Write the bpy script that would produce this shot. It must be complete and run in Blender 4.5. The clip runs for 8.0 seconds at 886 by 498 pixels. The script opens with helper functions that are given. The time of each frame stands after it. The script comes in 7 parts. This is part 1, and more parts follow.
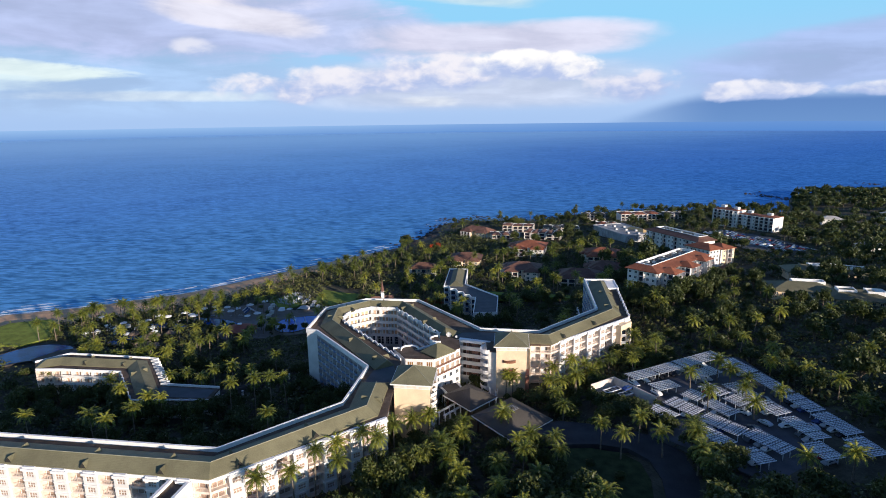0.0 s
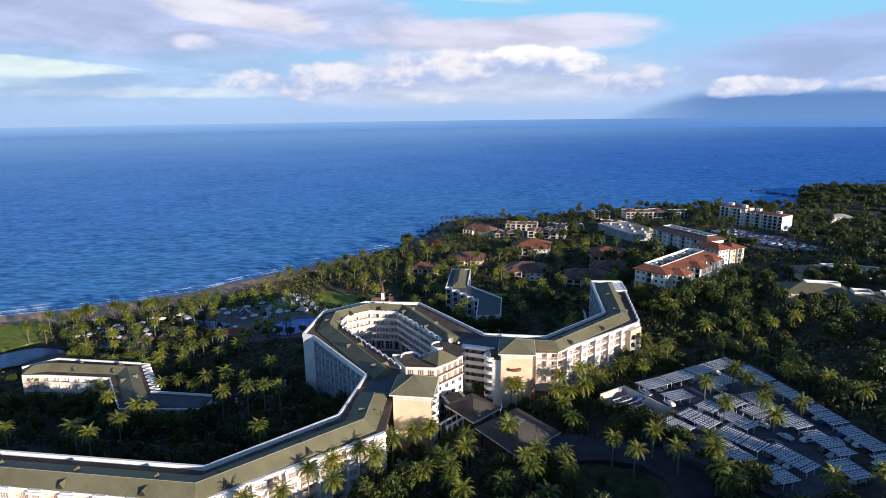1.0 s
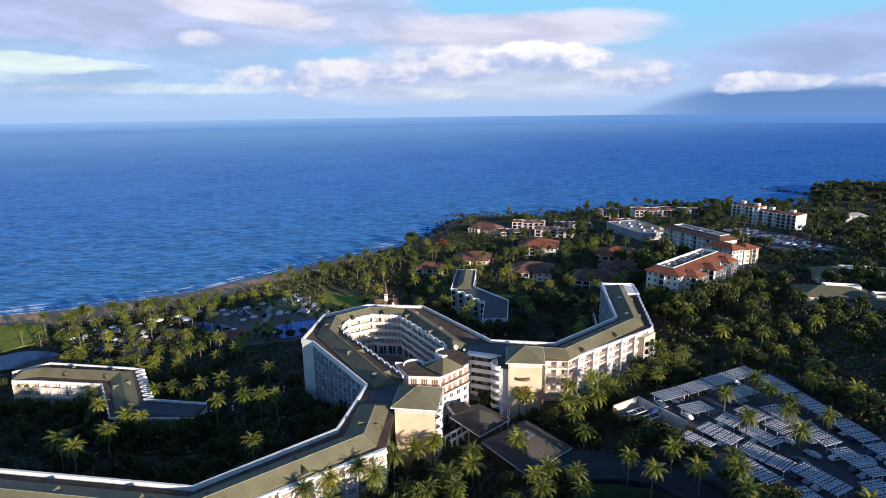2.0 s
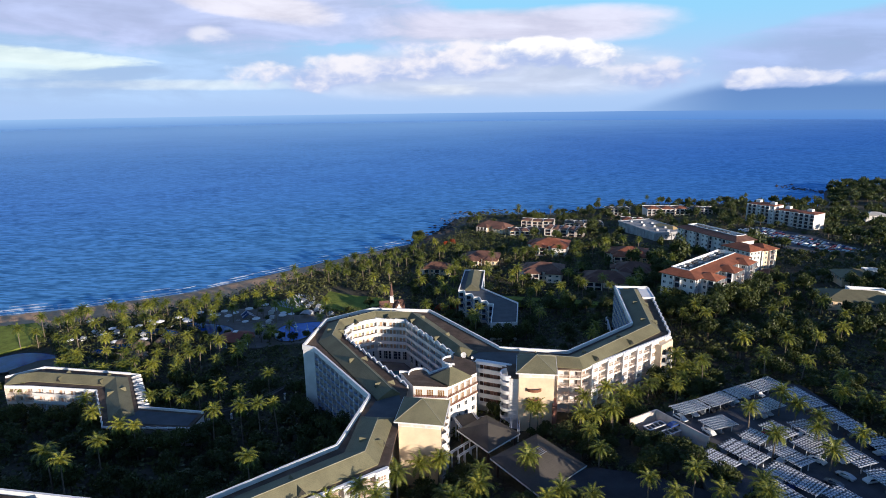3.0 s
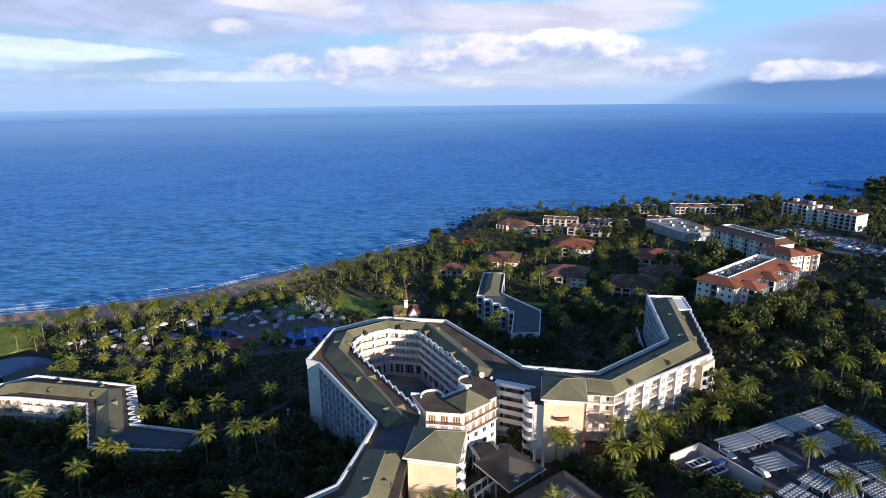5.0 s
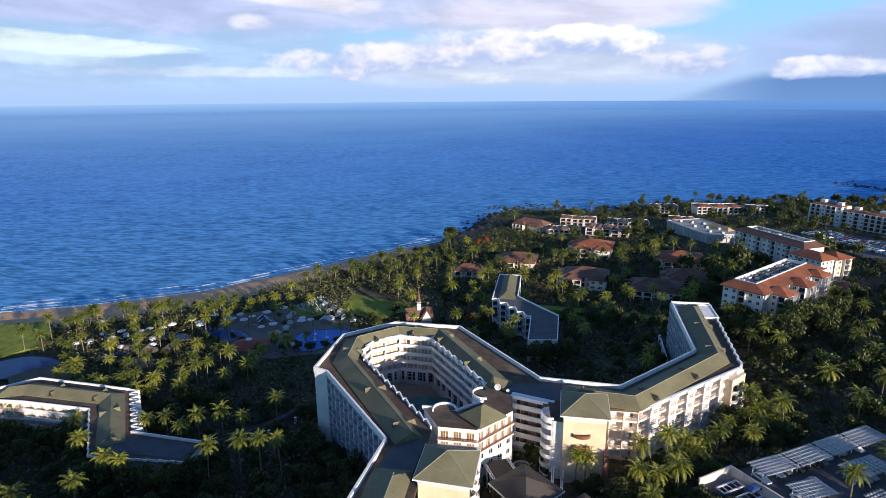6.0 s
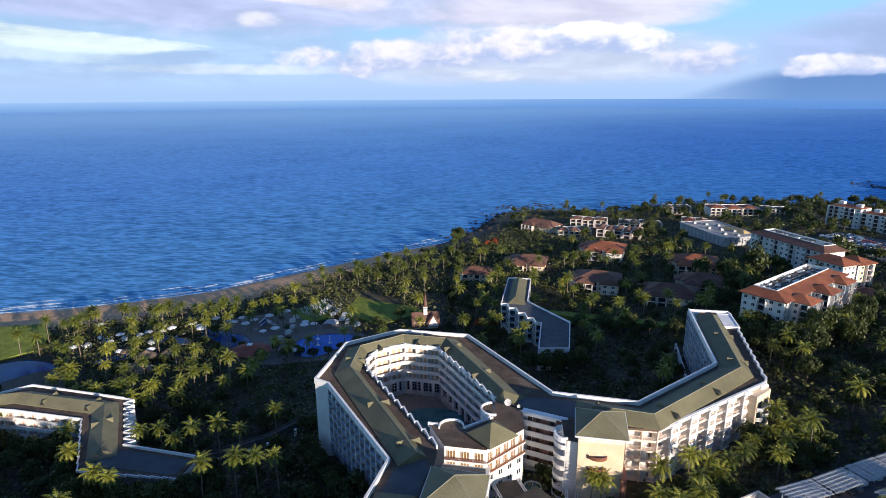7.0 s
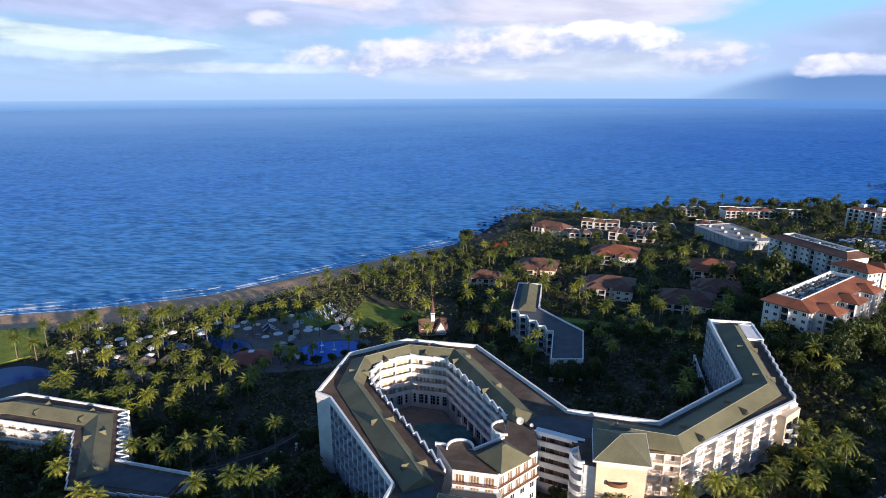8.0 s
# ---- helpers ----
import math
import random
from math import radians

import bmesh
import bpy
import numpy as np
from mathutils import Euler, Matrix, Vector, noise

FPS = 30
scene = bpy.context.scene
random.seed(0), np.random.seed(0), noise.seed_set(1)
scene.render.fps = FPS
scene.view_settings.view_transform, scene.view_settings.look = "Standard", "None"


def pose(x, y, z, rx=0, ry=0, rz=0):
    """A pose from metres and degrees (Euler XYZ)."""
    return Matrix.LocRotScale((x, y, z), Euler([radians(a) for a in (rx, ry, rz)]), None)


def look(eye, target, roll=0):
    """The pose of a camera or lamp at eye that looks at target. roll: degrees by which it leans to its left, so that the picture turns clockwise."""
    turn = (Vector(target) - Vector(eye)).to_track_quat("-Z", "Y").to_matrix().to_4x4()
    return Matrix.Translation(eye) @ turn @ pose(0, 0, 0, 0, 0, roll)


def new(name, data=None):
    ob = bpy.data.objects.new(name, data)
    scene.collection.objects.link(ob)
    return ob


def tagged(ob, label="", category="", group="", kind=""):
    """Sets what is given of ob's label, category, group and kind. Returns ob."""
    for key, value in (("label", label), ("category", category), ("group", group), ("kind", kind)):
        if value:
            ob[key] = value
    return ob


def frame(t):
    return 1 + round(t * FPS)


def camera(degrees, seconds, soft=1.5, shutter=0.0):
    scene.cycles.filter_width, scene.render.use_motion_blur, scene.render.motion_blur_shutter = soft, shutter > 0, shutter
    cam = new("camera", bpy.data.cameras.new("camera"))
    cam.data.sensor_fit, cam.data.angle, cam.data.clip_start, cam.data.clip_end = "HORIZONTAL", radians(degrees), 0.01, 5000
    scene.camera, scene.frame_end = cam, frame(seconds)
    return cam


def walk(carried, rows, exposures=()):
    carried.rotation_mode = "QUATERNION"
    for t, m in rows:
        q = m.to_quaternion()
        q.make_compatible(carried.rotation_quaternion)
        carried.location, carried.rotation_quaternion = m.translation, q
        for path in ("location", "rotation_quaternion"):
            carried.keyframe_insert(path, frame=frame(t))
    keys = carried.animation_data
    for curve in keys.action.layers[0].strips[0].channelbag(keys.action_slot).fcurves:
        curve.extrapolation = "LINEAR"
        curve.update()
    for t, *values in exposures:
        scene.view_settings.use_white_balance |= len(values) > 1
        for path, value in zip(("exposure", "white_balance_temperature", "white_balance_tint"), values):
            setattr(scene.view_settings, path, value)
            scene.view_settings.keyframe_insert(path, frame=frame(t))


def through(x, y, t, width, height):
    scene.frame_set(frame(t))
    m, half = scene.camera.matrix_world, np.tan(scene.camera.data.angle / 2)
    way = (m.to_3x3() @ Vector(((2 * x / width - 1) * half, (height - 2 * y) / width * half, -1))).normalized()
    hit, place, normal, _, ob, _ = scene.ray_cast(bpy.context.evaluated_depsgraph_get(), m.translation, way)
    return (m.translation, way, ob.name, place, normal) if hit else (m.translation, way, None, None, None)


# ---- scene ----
cam = camera(74.4, 8.0, soft=0.25)
METRES, EYE, TILT, LEAN, TURN = 80.0, 119.0, -13.85, 0.0, -1.2
ROWS = [
    (0.0, 0.0, 0.0, 0.0, 0.01, 1.18, 0.7),
    (0.5, 0.0008, 0.0619, 0.0146, 0.0, 1.02, 0.73),
    (1.0, 0.0005, 0.1241, 0.0298, 0.2, 0.83, 0.69),
    (1.5, 0.0008, 0.1863, 0.0449, 0.51, 0.65, 0.6),
    (3.0, 0.0028, 0.3724, 0.0891, 1.49, 0.12, 0.35),
    (3.5, 0.0032, 0.4338, 0.1046, 2.29, -0.06, 0.09),
    (4.0, 0.0031, 0.495, 0.1199, 2.69, -0.24, -0.04),
    (5.5, -0.0046, 0.6746, 0.1656, 3.88, -0.78, -0.45),
    (6.0, -0.0083, 0.7338, 0.1808, 4.72, -0.98, -0.74),
    (6.5, -0.0135, 0.7925, 0.1958, 5.17, -1.14, -0.92),
    (7.0, -0.0209, 0.8513, 0.2103, 5.42, -1.2, -1.04),
    (7.5, -0.0287, 0.9101, 0.2242, 5.75, -1.25, -1.19),
    (8.0, -0.038, 0.9689, 0.2384, 6.17, -1.3, -1.37),
]
walk(cam, [(t, pose(0, 0, EYE, TILT, LEAN, TURN) @ pose(METRES * x, METRES * y, METRES * z, 90 + pitch, roll, yaw)) for t, x, y, z, yaw, pitch, roll in ROWS],
     exposures=((0.0, 0.62), (4.0, 0.70), (8.0, 0.78)))

# ---- sky, sun ----
SUN_TO = Vector((0.66, -0.75, 0)).normalized()   # where the low morning sun stands, over land behind the path
SUN_EL = radians(11.0)
sun_dir = Vector((SUN_TO.x * math.cos(SUN_EL), SUN_TO.y * math.cos(SUN_EL), math.sin(SUN_EL)))
sun = new("sun", bpy.data.lights.new("sun", "SUN"))
sun.data.energy, sun.data.angle, sun.data.color = 5.0, radians(0.6), (1.0, 0.86, 0.72)
sun.matrix_world = look(sun_dir * 400, (0, 0, 0))


class Nodes:
    """Short ways to write node trees."""

    def __init__(self, tree):
        self.tree = tree
        tree.nodes.clear()

    def add(self, kind):
        return self.tree.nodes.new(kind)

    def put(self, socket, value):
        if isinstance(value, bpy.types.NodeSocket):
            self.tree.links.new(value, socket)
        elif value is not None:
            socket.default_value = value

    def math(self, op, a, b=None, c=None, clamp=False):
        n = self.add("ShaderNodeMath")
        n.operation, n.use_clamp = op, clamp
        for s, v in zip(n.inputs, (a, b, c)):
            self.put(s, v)
        return n.outputs[0]

    def span(self, v, lo, hi, a=0.0, b=1.0, smooth=True):
        n = self.add("ShaderNodeMapRange")
        n.interpolation_type = "SMOOTHSTEP" if smooth else "LINEAR"
        for s, x in zip(n.inputs, (v, lo, hi, a, b)):
            self.put(s, x)
        return n.outputs[0]

    def mix(self, f, a, b, blend="MIX"):
        n = self.add("ShaderNodeMix")
        n.data_type, n.blend_type = "RGBA", blend
        for s, v in zip((n.inputs[0], n.inputs[6], n.inputs[7]), (f, a, b)):
            if isinstance(v, tuple) and len(v) == 3:
                v = (*v, 1)
            self.put(s, v)
        return n.outputs[2]

    def noise(self, vec, scale, detail=4.0, rough=0.55, dist=0.0):
        n = self.add("ShaderNodeTexNoise")
        self.put(n.inputs["Vector"], vec)
        n.inputs["Scale"].default_value, n.inputs["Detail"].default_value = scale, detail
        n.inputs["Roughness"].default_value, n.inputs["Distortion"].default_value = rough, dist
        return n.outputs[0]

    def xyz(self, x, y, z):
        n = self.add("ShaderNodeCombineXYZ")
        for s, v in zip(n.inputs, (x, y, z)):
            self.put(s, v)
        return n.outputs[0]


world = bpy.data.worlds.new("sky")
scene.world = world
world.use_nodes = True
W = Nodes(world.node_tree)
sky = W.add("ShaderNodeTexSky")
sky.sky_type = "NISHITA"
sky.sun_disc, sky.sun_elevation, sky.sun_rotation = False, SUN_EL, math.atan2(SUN_TO.x, SUN_TO.y)
coord = W.add("ShaderNodeTexCoord").outputs["Generated"]
sep = W.add("ShaderNodeSeparateXYZ")
W.put(sep.inputs[0], coord)
dx, dy, dz = sep.outputs
el = W.math("MULTIPLY", W.math("ARCSINE", dz), 180 / math.pi)
az = W.math("MULTIPLY", W.math("ARCTAN2", dx, dy), 180 / math.pi)
wide = W.xyz(W.math("MULTIPLY", az, 0.07), W.math("MULTIPLY", el, 0.30), 0.0)      # long cloud sheets
puff = W.xyz(W.math("MULTIPLY", az, 0.20), W.math("MULTIPLY", el, 0.34), 3.0)      # heaped clouds
n_wide = W.math("SUBTRACT", W.noise(wide, 1.3, 6, 0.55, 0.5), 0.5)
n_puff = W.math("SUBTRACT", W.noise(puff, 1.25, 4, 0.5, 0.25), 0.5)
n_fine = W.math("SUBTRACT", W.noise(puff, 3.4, 4, 0.5, 0.3), 0.5)


def cloud(below, az0, el0, half_az, half_el, colour, ragged, thick, soft=0.5, heaped=False, lean=0.0):
    """Lays a cloud over the sky: centre and half sizes in degrees, lean in degrees of height for each degree across."""
    u = W.math("ABSOLUTE", W.math("MULTIPLY", W.math("SUBTRACT", az, az0), 1.0 / half_az))
    mid = W.math("ADD", el0, W.math("MULTIPLY", W.math("SUBTRACT", az, az0), lean))
    v = W.math("MULTIPLY", W.math("SUBTRACT", el, mid), 1.0 / half_el)
    power = 2.0 if heaped else 3.0
    r = W.math("SUBTRACT", 1.0, W.math("ADD", W.math("POWER", u, power), W.math("POWER", W.math("ABSOLUTE", v), power)))
    rough = W.math("ADD", W.math("MULTIPLY", n_puff if heaped else n_wide, 3.0 * ragged), W.math("MULTIPLY", n_fine, 0.9 * ragged if heaped else 0.4 * ragged))
    f = W.math("MULTIPLY", W.span(W.math("ADD", r, rough), 0.0, soft), thick)
    if heaped:   # sunlit tops, grey feet
        lit = W.math("ADD", W.math("MULTIPLY", v, 0.34), W.math("ADD", W.math("MULTIPLY", n_fine, 0.9), W.math("MULTIPLY", n_puff, 0.9)))
        colour = W.mix(W.span(lit, -0.32, 0.26), (0.45, 0.55, 0.84), colour)
    else:
        colour = W.mix(W.span(W.math("ADD", n_wide, W.math("MULTIPLY", n_fine, 0.15)), -0.20, 0.22), tuple(c * 0.82 for c in colour), tuple(min(c * 1.12, 1.0) for c in colour))
    return W.mix(f, below, colour)


base = W.mix(W.span(el, 2.0, 9.0), (0.45, 0.62, 0.92), (0.30, 0.67, 0.97))
base = W.mix(W.span(el, 12.0, 34.0), base, (0.070, 0.155, 0.45))
col = base
col = cloud(col, -30, 4.0, 22, 4.2, (0.43, 0.61, 0.92), 0.5, 0.8, 1.0)                         # pale air under the southern sheet
col = cloud(col, -33, 9.6, 27, 4.6, (0.52, 0.60, 0.90), 0.75, 0.97, 0.7, False, -0.05)         # lilac sheet over the south
col = cloud(col, -11, 8.6, 14, 3.0, (0.54, 0.62, 0.90), 0.8, 0.95, 0.9, False, -0.12)
col = cloud(col, -27, 11.9, 17, 1.7, (0.84, 0.80, 0.95), 1.0, 0.85, 0.9, False, -0.08)
col = cloud(col, -17, 8.8, 8, 1.3, (0.86, 0.83, 0.94), 0.9, 0.75, 0.9, False, -0.12)
col = cloud(col, -20.5, 6.1, 2.0, 0.9, (0.84, 0.85, 0.96), 0.9, 0.8, 1.2, True)
col = cloud(col, -40, 4.6, 15, 0.95, (0.78, 0.95, 1.0), 1.3, 0.95, 0.9, False, -0.09)          # bright streaks beneath it
col = cloud(col, -37, 3.1, 12, 0.7, (0.66, 0.82, 1.0), 1.4, 0.75, 1.3, False, -0.05)
col = cloud(col, -24, 2.1, 14, 0.5, (0.76, 0.85, 0.97), 1.2, 0.75, 1.6)
col = cloud(col, 2, 10.9, 10, 0.9, (0.74, 0.90, 0.98), 0.7, 0.8, 1.0, False, -0.10)            # thin veil in the blue
col = cloud(col, 7, 7.0, 15, 1.8, (0.74, 0.74, 0.95), 0.45, 0.95, 0.9)                          # lilac bank
col = cloud(col, 38, 4.8, 17, 2.9, (0.42, 0.54, 0.86), 0.6, 0.95, 0.9, False, 0.12)             # grey bank to the north
col = cloud(col, 4, 3.0, 19, 2.7, (0.66, 0.73, 0.93), 0.35, 0.85, 1.0)                          # haze under the heaps
col = cloud(col, -9.0, 3.3, 10, 1.7, (0.92, 0.90, 0.97), 0.75, 0.95, 0.7, True, 0.06)          # heaps
col = cloud(col, 1.0, 4.2, 8.5, 2.1, (0.94, 0.91, 0.97), 0.7, 0.95, 0.7, True)
col = cloud(col, 10.0, 4.6, 6.5, 1.45, (1.04, 1.02, 1.02), 0.7, 0.98, 0.5, True, -0.03)
col = cloud(col, 0, 1.5, 3.6, 0.6, (0.82, 0.86, 0.97), 1.1, 0.7, 1.5)
col = W.mix(W.span(el, -0.4, 1.4, 0.85, 0.0), col, (0.40, 0.58, 0.90))                          # haze at the sea's rim
slope = W.math("SUBTRACT", W.span(az, 13.0, 26.0, -0.9, 1.75), W.math("ADD", el, W.math("MULTIPLY", n_puff, 0.5)))
isle = W.math("MULTIPLY", W.span(slope, -0.35, 0.75), W.span(az, 14.0, 27.0, 0.15, 0.92))
col = W.mix(isle, col, W.mix(W.span(el, -1.0, 1.8), (0.135, 0.285, 0.60), (0.105, 0.235, 0.545)))   # mountain island far beyond the sea
col = cloud(col, 19.5, 2.6, 4.8, 1.6, (0.84, 0.84, 0.95), 0.75, 0.95, 0.7, True)
col = cloud(col, 28.5, 2.0, 6.0, 1.0, (0.90, 0.90, 0.98), 0.8, 0.97, 0.6, True)
col = cloud(col, 38.0, 1.9, 4.2, 0.7, (0.84, 0.87, 0.97), 0.7, 0.95, 0.6, True)
col = cloud(col, 47.0, 2.0, 4.5, 0.7, (0.80, 0.84, 0.96), 0.8, 0.9, 0.7, True)
grey_above = W.mix(W.span(el, 20.0, 60.0, 0.0, 0.25), col, W.mix(1.0, sky.outputs[0], (0.05, 0.05, 0.05), "MULTIPLY"))
bg = W.add("ShaderNodeBackground")
W.put(bg.inputs[0], grey_above)
bg.inputs[1].default_value = 0.645
out = W.add("ShaderNodeOutputWorld")
W.put(out.inputs[0], bg.outputs[0])

# ---- materials ----
def mat(name, color, rough=0.7, vary=0.25, size=1.0, bump=0.2, fine=14.0, metal=0.0, spec=0.5, stain=None, random_tint=0.0, flip=0.0):
    """A procedural surface: colour varied at two scales (size: metres of the large one), bump, and a tint of its own for each object."""
    m = bpy.data.materials.new(name)
    m.use_nodes = True
    N = Nodes(m.node_tree)
    bsdf, end = N.add("ShaderNodeBsdfPrincipled"), N.add("ShaderNodeOutputMaterial")
    pos = N.add("ShaderNodeNewGeometry").outputs["Position"]
    big, small = N.noise(pos, 1.0 / size, 4), N.noise(pos, fine / size, 5, 0.65)
    v = N.math("ADD", N.math("MULTIPLY", big, 0.6), N.math("MULTIPLY", small, 0.4))
    dark = tuple(c * (1 - vary) for c in color)
    light = tuple(min(c * (1 + vary * 0.8), 0.92) for c in color)
    c = N.mix(N.span(v, 0.32, 0.68), dark, light)
    if stain:
        c = N.mix(N.math("MULTIPLY", N.span(N.noise(pos, 0.35 / size, 6, 0.7, 1.0), 0.52, 0.68), stain[1]), c, stain[0])
    if random_tint:
        r = N.add("ShaderNodeObjectInfo").outputs["Random"]
        c = N.mix(1.0, c, N.mix(r, (1 - random_tint,) * 3, (1 + random_tint,) * 3), "MULTIPLY")
    N.put(bsdf.inputs["Base Color"], c)
    N.put(bsdf.inputs["Roughness"], N.span(small, 0.2, 0.8, max(rough - 0.1, 0.02), min(rough + 0.1, 1.0)))
    bsdf.inputs["Metallic"].default_value = metal
    bsdf.inputs["Specular IOR Level"].default_value = spec
    if bump:
        b = N.add("ShaderNodeBump")
        b.inputs["Strength"].default_value, b.inputs["Distance"].default_value = bump, 0.05 * size
        N.put(b.inputs["Height"], small)
        N.put(bsdf.inputs["Normal"], b.outputs[0])
    N.put(end.inputs[0], bsdf.outputs[0])
    return m


def leaf_mat(name, color, tip, through=0.25, spread=0.35):
    """Leaves: colour by island and by plant, a little light through the blade."""
    m = bpy.data.materials.new(name)
    m.use_nodes = True
    N = Nodes(m.node_tree)
    end = N.add("ShaderNodeOutputMaterial")
    geo = N.add("ShaderNodeNewGeometry")
    isl, obj = geo.outputs["Random Per Island"], N.add("ShaderNodeObjectInfo").outputs["Random"]
    c = N.mix(N.span(isl, 0.0, 1.0, 0.0, 1.0, False), color, tip)
    c = N.mix(1.0, c, N.mix(obj, (1 - spread, 1 - spread * 0.9, 1 - spread), (1 + spread * 1.2, 1 + spread * 0.8, 1 + spread * 0.3)), "MULTIPLY")
    patch = N.noise(geo.outputs["Position"], 0.25, 3)
    c = N.mix(N.span(patch, 0.35, 0.7, 0.0, 0.35), c, tuple(x * 0.55 for x in color))
    b = N.add("ShaderNodeBsdfPrincipled")
    N.put(b.inputs["Base Color"], c)
    b.inputs["Roughness"].default_value, b.inputs["Specular IOR Level"].default_value = 0.5, 0.35
    t = N.add("ShaderNodeBsdfTranslucent")
    N.put(t.inputs[0], c)
    x = N.add("ShaderNodeMixShader")
    x.inputs[0].default_value = through
    N.put(x.inputs[1], b.outputs[0])
    N.put(x.inputs[2], t.outputs[0])
    N.put(end.inputs[0], x.outputs[0])
    return m


def tile_mat(name, color, vary=0.3, course=0.45, tilt=0.5, rough=0.75):
    """Roofing in courses: thin level lines by height, patchy weathering, a tint of its own for each roof."""
    m = bpy.data.materials.new(name)
    m.use_nodes = True
    N = Nodes(m.node_tree)
    bsdf, end = N.add("ShaderNodeBsdfPrincipled"), N.add("ShaderNodeOutputMaterial")
    pos = N.add("ShaderNodeNewGeometry").outputs["Position"]
    s = N.add("ShaderNodeSeparateXYZ")
    N.put(s.inputs[0], pos)
    line = N.math("FRACT", N.math("MULTIPLY", s.outputs[2], 1.0 / (course * tilt)))
    big, small = N.noise(pos, 0.16, 5, 0.6), N.noise(pos, 3.2, 4, 0.7)
    v = N.math("ADD", N.math("MULTIPLY", big, 0.55), N.math("MULTIPLY", small, 0.45))
    c = N.mix(N.span(v, 0.34, 0.66), tuple(x * (1 - vary) for x in color), tuple(x * (1 + vary) for x in color))
    c = N.mix(N.span(line, 0.0, 0.22, 0.28, 0.0), c, tuple(x * 0.45 for x in color))
    r = N.add("ShaderNodeObjectInfo").outputs["Random"]
    c = N.mix(1.0, c, N.mix(r, (0.86,) * 3, (1.14,) * 3), "MULTIPLY")
    N.put(bsdf.inputs["Base Color"], c)
    bsdf.inputs["Roughness"].default_value, bsdf.inputs["Specular IOR Level"].default_value = rough, 0.3
    b = N.add("ShaderNodeBump")
    b.inputs["Strength"].default_value, b.inputs["Distance"].default_value = 0.5, 0.06
    N.put(b.inputs["Height"], N.math("ADD", line, N.math("MULTIPLY", small, 0.6)))
    N.put(bsdf.inputs["Normal"], b.outputs[0])
    N.put(end.inputs[0], bsdf.outputs[0])
    return m


WHITE = mat("white_render", (0.67, 0.645, 0.62), 0.75, 0.10, 3.0, 0.1, stain=((0.50, 0.46, 0.42), 0.25))
CREAM = mat("cream_render", (0.70, 0.54, 0.37), 0.8, 0.12, 3.0, 0.1, stain=((0.48, 0.36, 0.25), 0.3))
PINK = mat("warm_render", (0.70, 0.59, 0.51), 0.8, 0.14, 3.0, 0.1, stain=((0.45, 0.35, 0.28), 0.3))
PARAPET = mat("white_coping", (0.76, 0.74, 0.72), 0.7, 0.08, 2.0, 0.1, stain=((0.5, 0.48, 0.46), 0.3))
DECK = mat("brown_gravel_roof", (0.115, 0.085, 0.065), 0.95, 0.35, 4.0, 0.6, 30.0, spec=0.1, stain=((0.20, 0.16, 0.12), 0.6))
GREEN_TILE = tile_mat("green_shingles", (0.142, 0.132, 0.078), 0.22)
DARK_TILE = tile_mat("grey_brown_shingles", (0.068, 0.060, 0.050), 0.25)
TERRACOTTA = tile_mat("terracotta_tiles", (0.225, 0.076, 0.038), 0.34, 0.4)
OLD_TILE = tile_mat("brown_clay_tiles", (0.145, 0.072, 0.050), 0.35, 0.4)
GLASS = mat("dark_window_glass", (0.025, 0.035, 0.05), 0.08, 0.2, 2.0, 0.0, spec=0.7)
AMBER = mat("amber_curtained_glass", (0.27, 0.155, 0.065), 0.25, 0.5, 0.9, 0.0, 3.0)
PEACH = mat("peach_render", (0.58, 0.37, 0.25), 0.8, 0.15, 3.0, 0.1, stain=((0.42, 0.26, 0.18), 0.3))
VENT = mat("dark_vent_louvre", (0.022, 0.020, 0.016), 0.9, 0.3, 0.5, 0.2)
CURTAIN = mat("curtained_glass", (0.34, 0.25, 0.20), 0.25, 0.35, 1.6, 0.0, 3.0)
BRONZE = mat("bronze_railing", (0.19, 0.075, 0.04), 0.5, 0.2, 1.0, 0.0)
TINTED = mat("blue_tinted_panel", (0.19, 0.25, 0.38), 0.25, 0.15, 1.5, 0.0)
RAIL = mat("white_railing", (0.72, 0.72, 0.74), 0.5, 0.1, 1.0, 0.0)
DARK_WOOD = mat("dark_wood_shutter", (0.09, 0.045, 0.03), 0.7, 0.25, 1.0, 0.1)
METAL = mat("galvanised_metal", (0.30, 0.31, 0.33), 0.45, 0.15, 1.0, 0.1, metal=0.6)
LOUVRE = mat("white_painted_slats", (0.624, 0.632, 0.640), 0.55, 0.12, 1.0, 0.05, stain=((0.5, 0.5, 0.5), 0.3))
ASPHALT = mat("asphalt", (0.090, 0.090, 0.096), 0.95, 0.3, 5.0, 0.4, 40.0, spec=0.2, stain=((0.09, 0.09, 0.09), 0.5))
PAVING = mat("stone_paving", (0.13, 0.12, 0.11), 0.9, 0.25, 2.5, 0.3, 12.0, spec=0.2)
EARTH = mat("dark_garden_soil", (0.075, 0.068, 0.047), 1.0, 0.5, 9.0, 0.6, 12.0, spec=0.1, stain=((0.018, 0.028, 0.008), 0.8))
# lawn inside the drive, with its shade put into the colour
SHADED_LAWN = mat("shaded_lawn", (0.034, 0.046, 0.018), 1.0, 0.5, 3.0, 0.8, 14.0, spec=0.1)
# asphalt again, darkened to paint the shade over the drive
DRIVE = mat("shaded_drive_asphalt", (0.042, 0.042, 0.046), 0.95, 0.3, 5.0, 0.4, 40.0, spec=0.2)
LAWN = mat("mown_lawn", (0.165, 0.200, 0.040), 0.95, 0.35, 4.0, 0.5, 30.0, spec=0.1)
SAND = mat("beach_sand", (0.56, 0.345, 0.205), 0.95, 0.2, 6.0, 0.5, 20.0, spec=0.1)
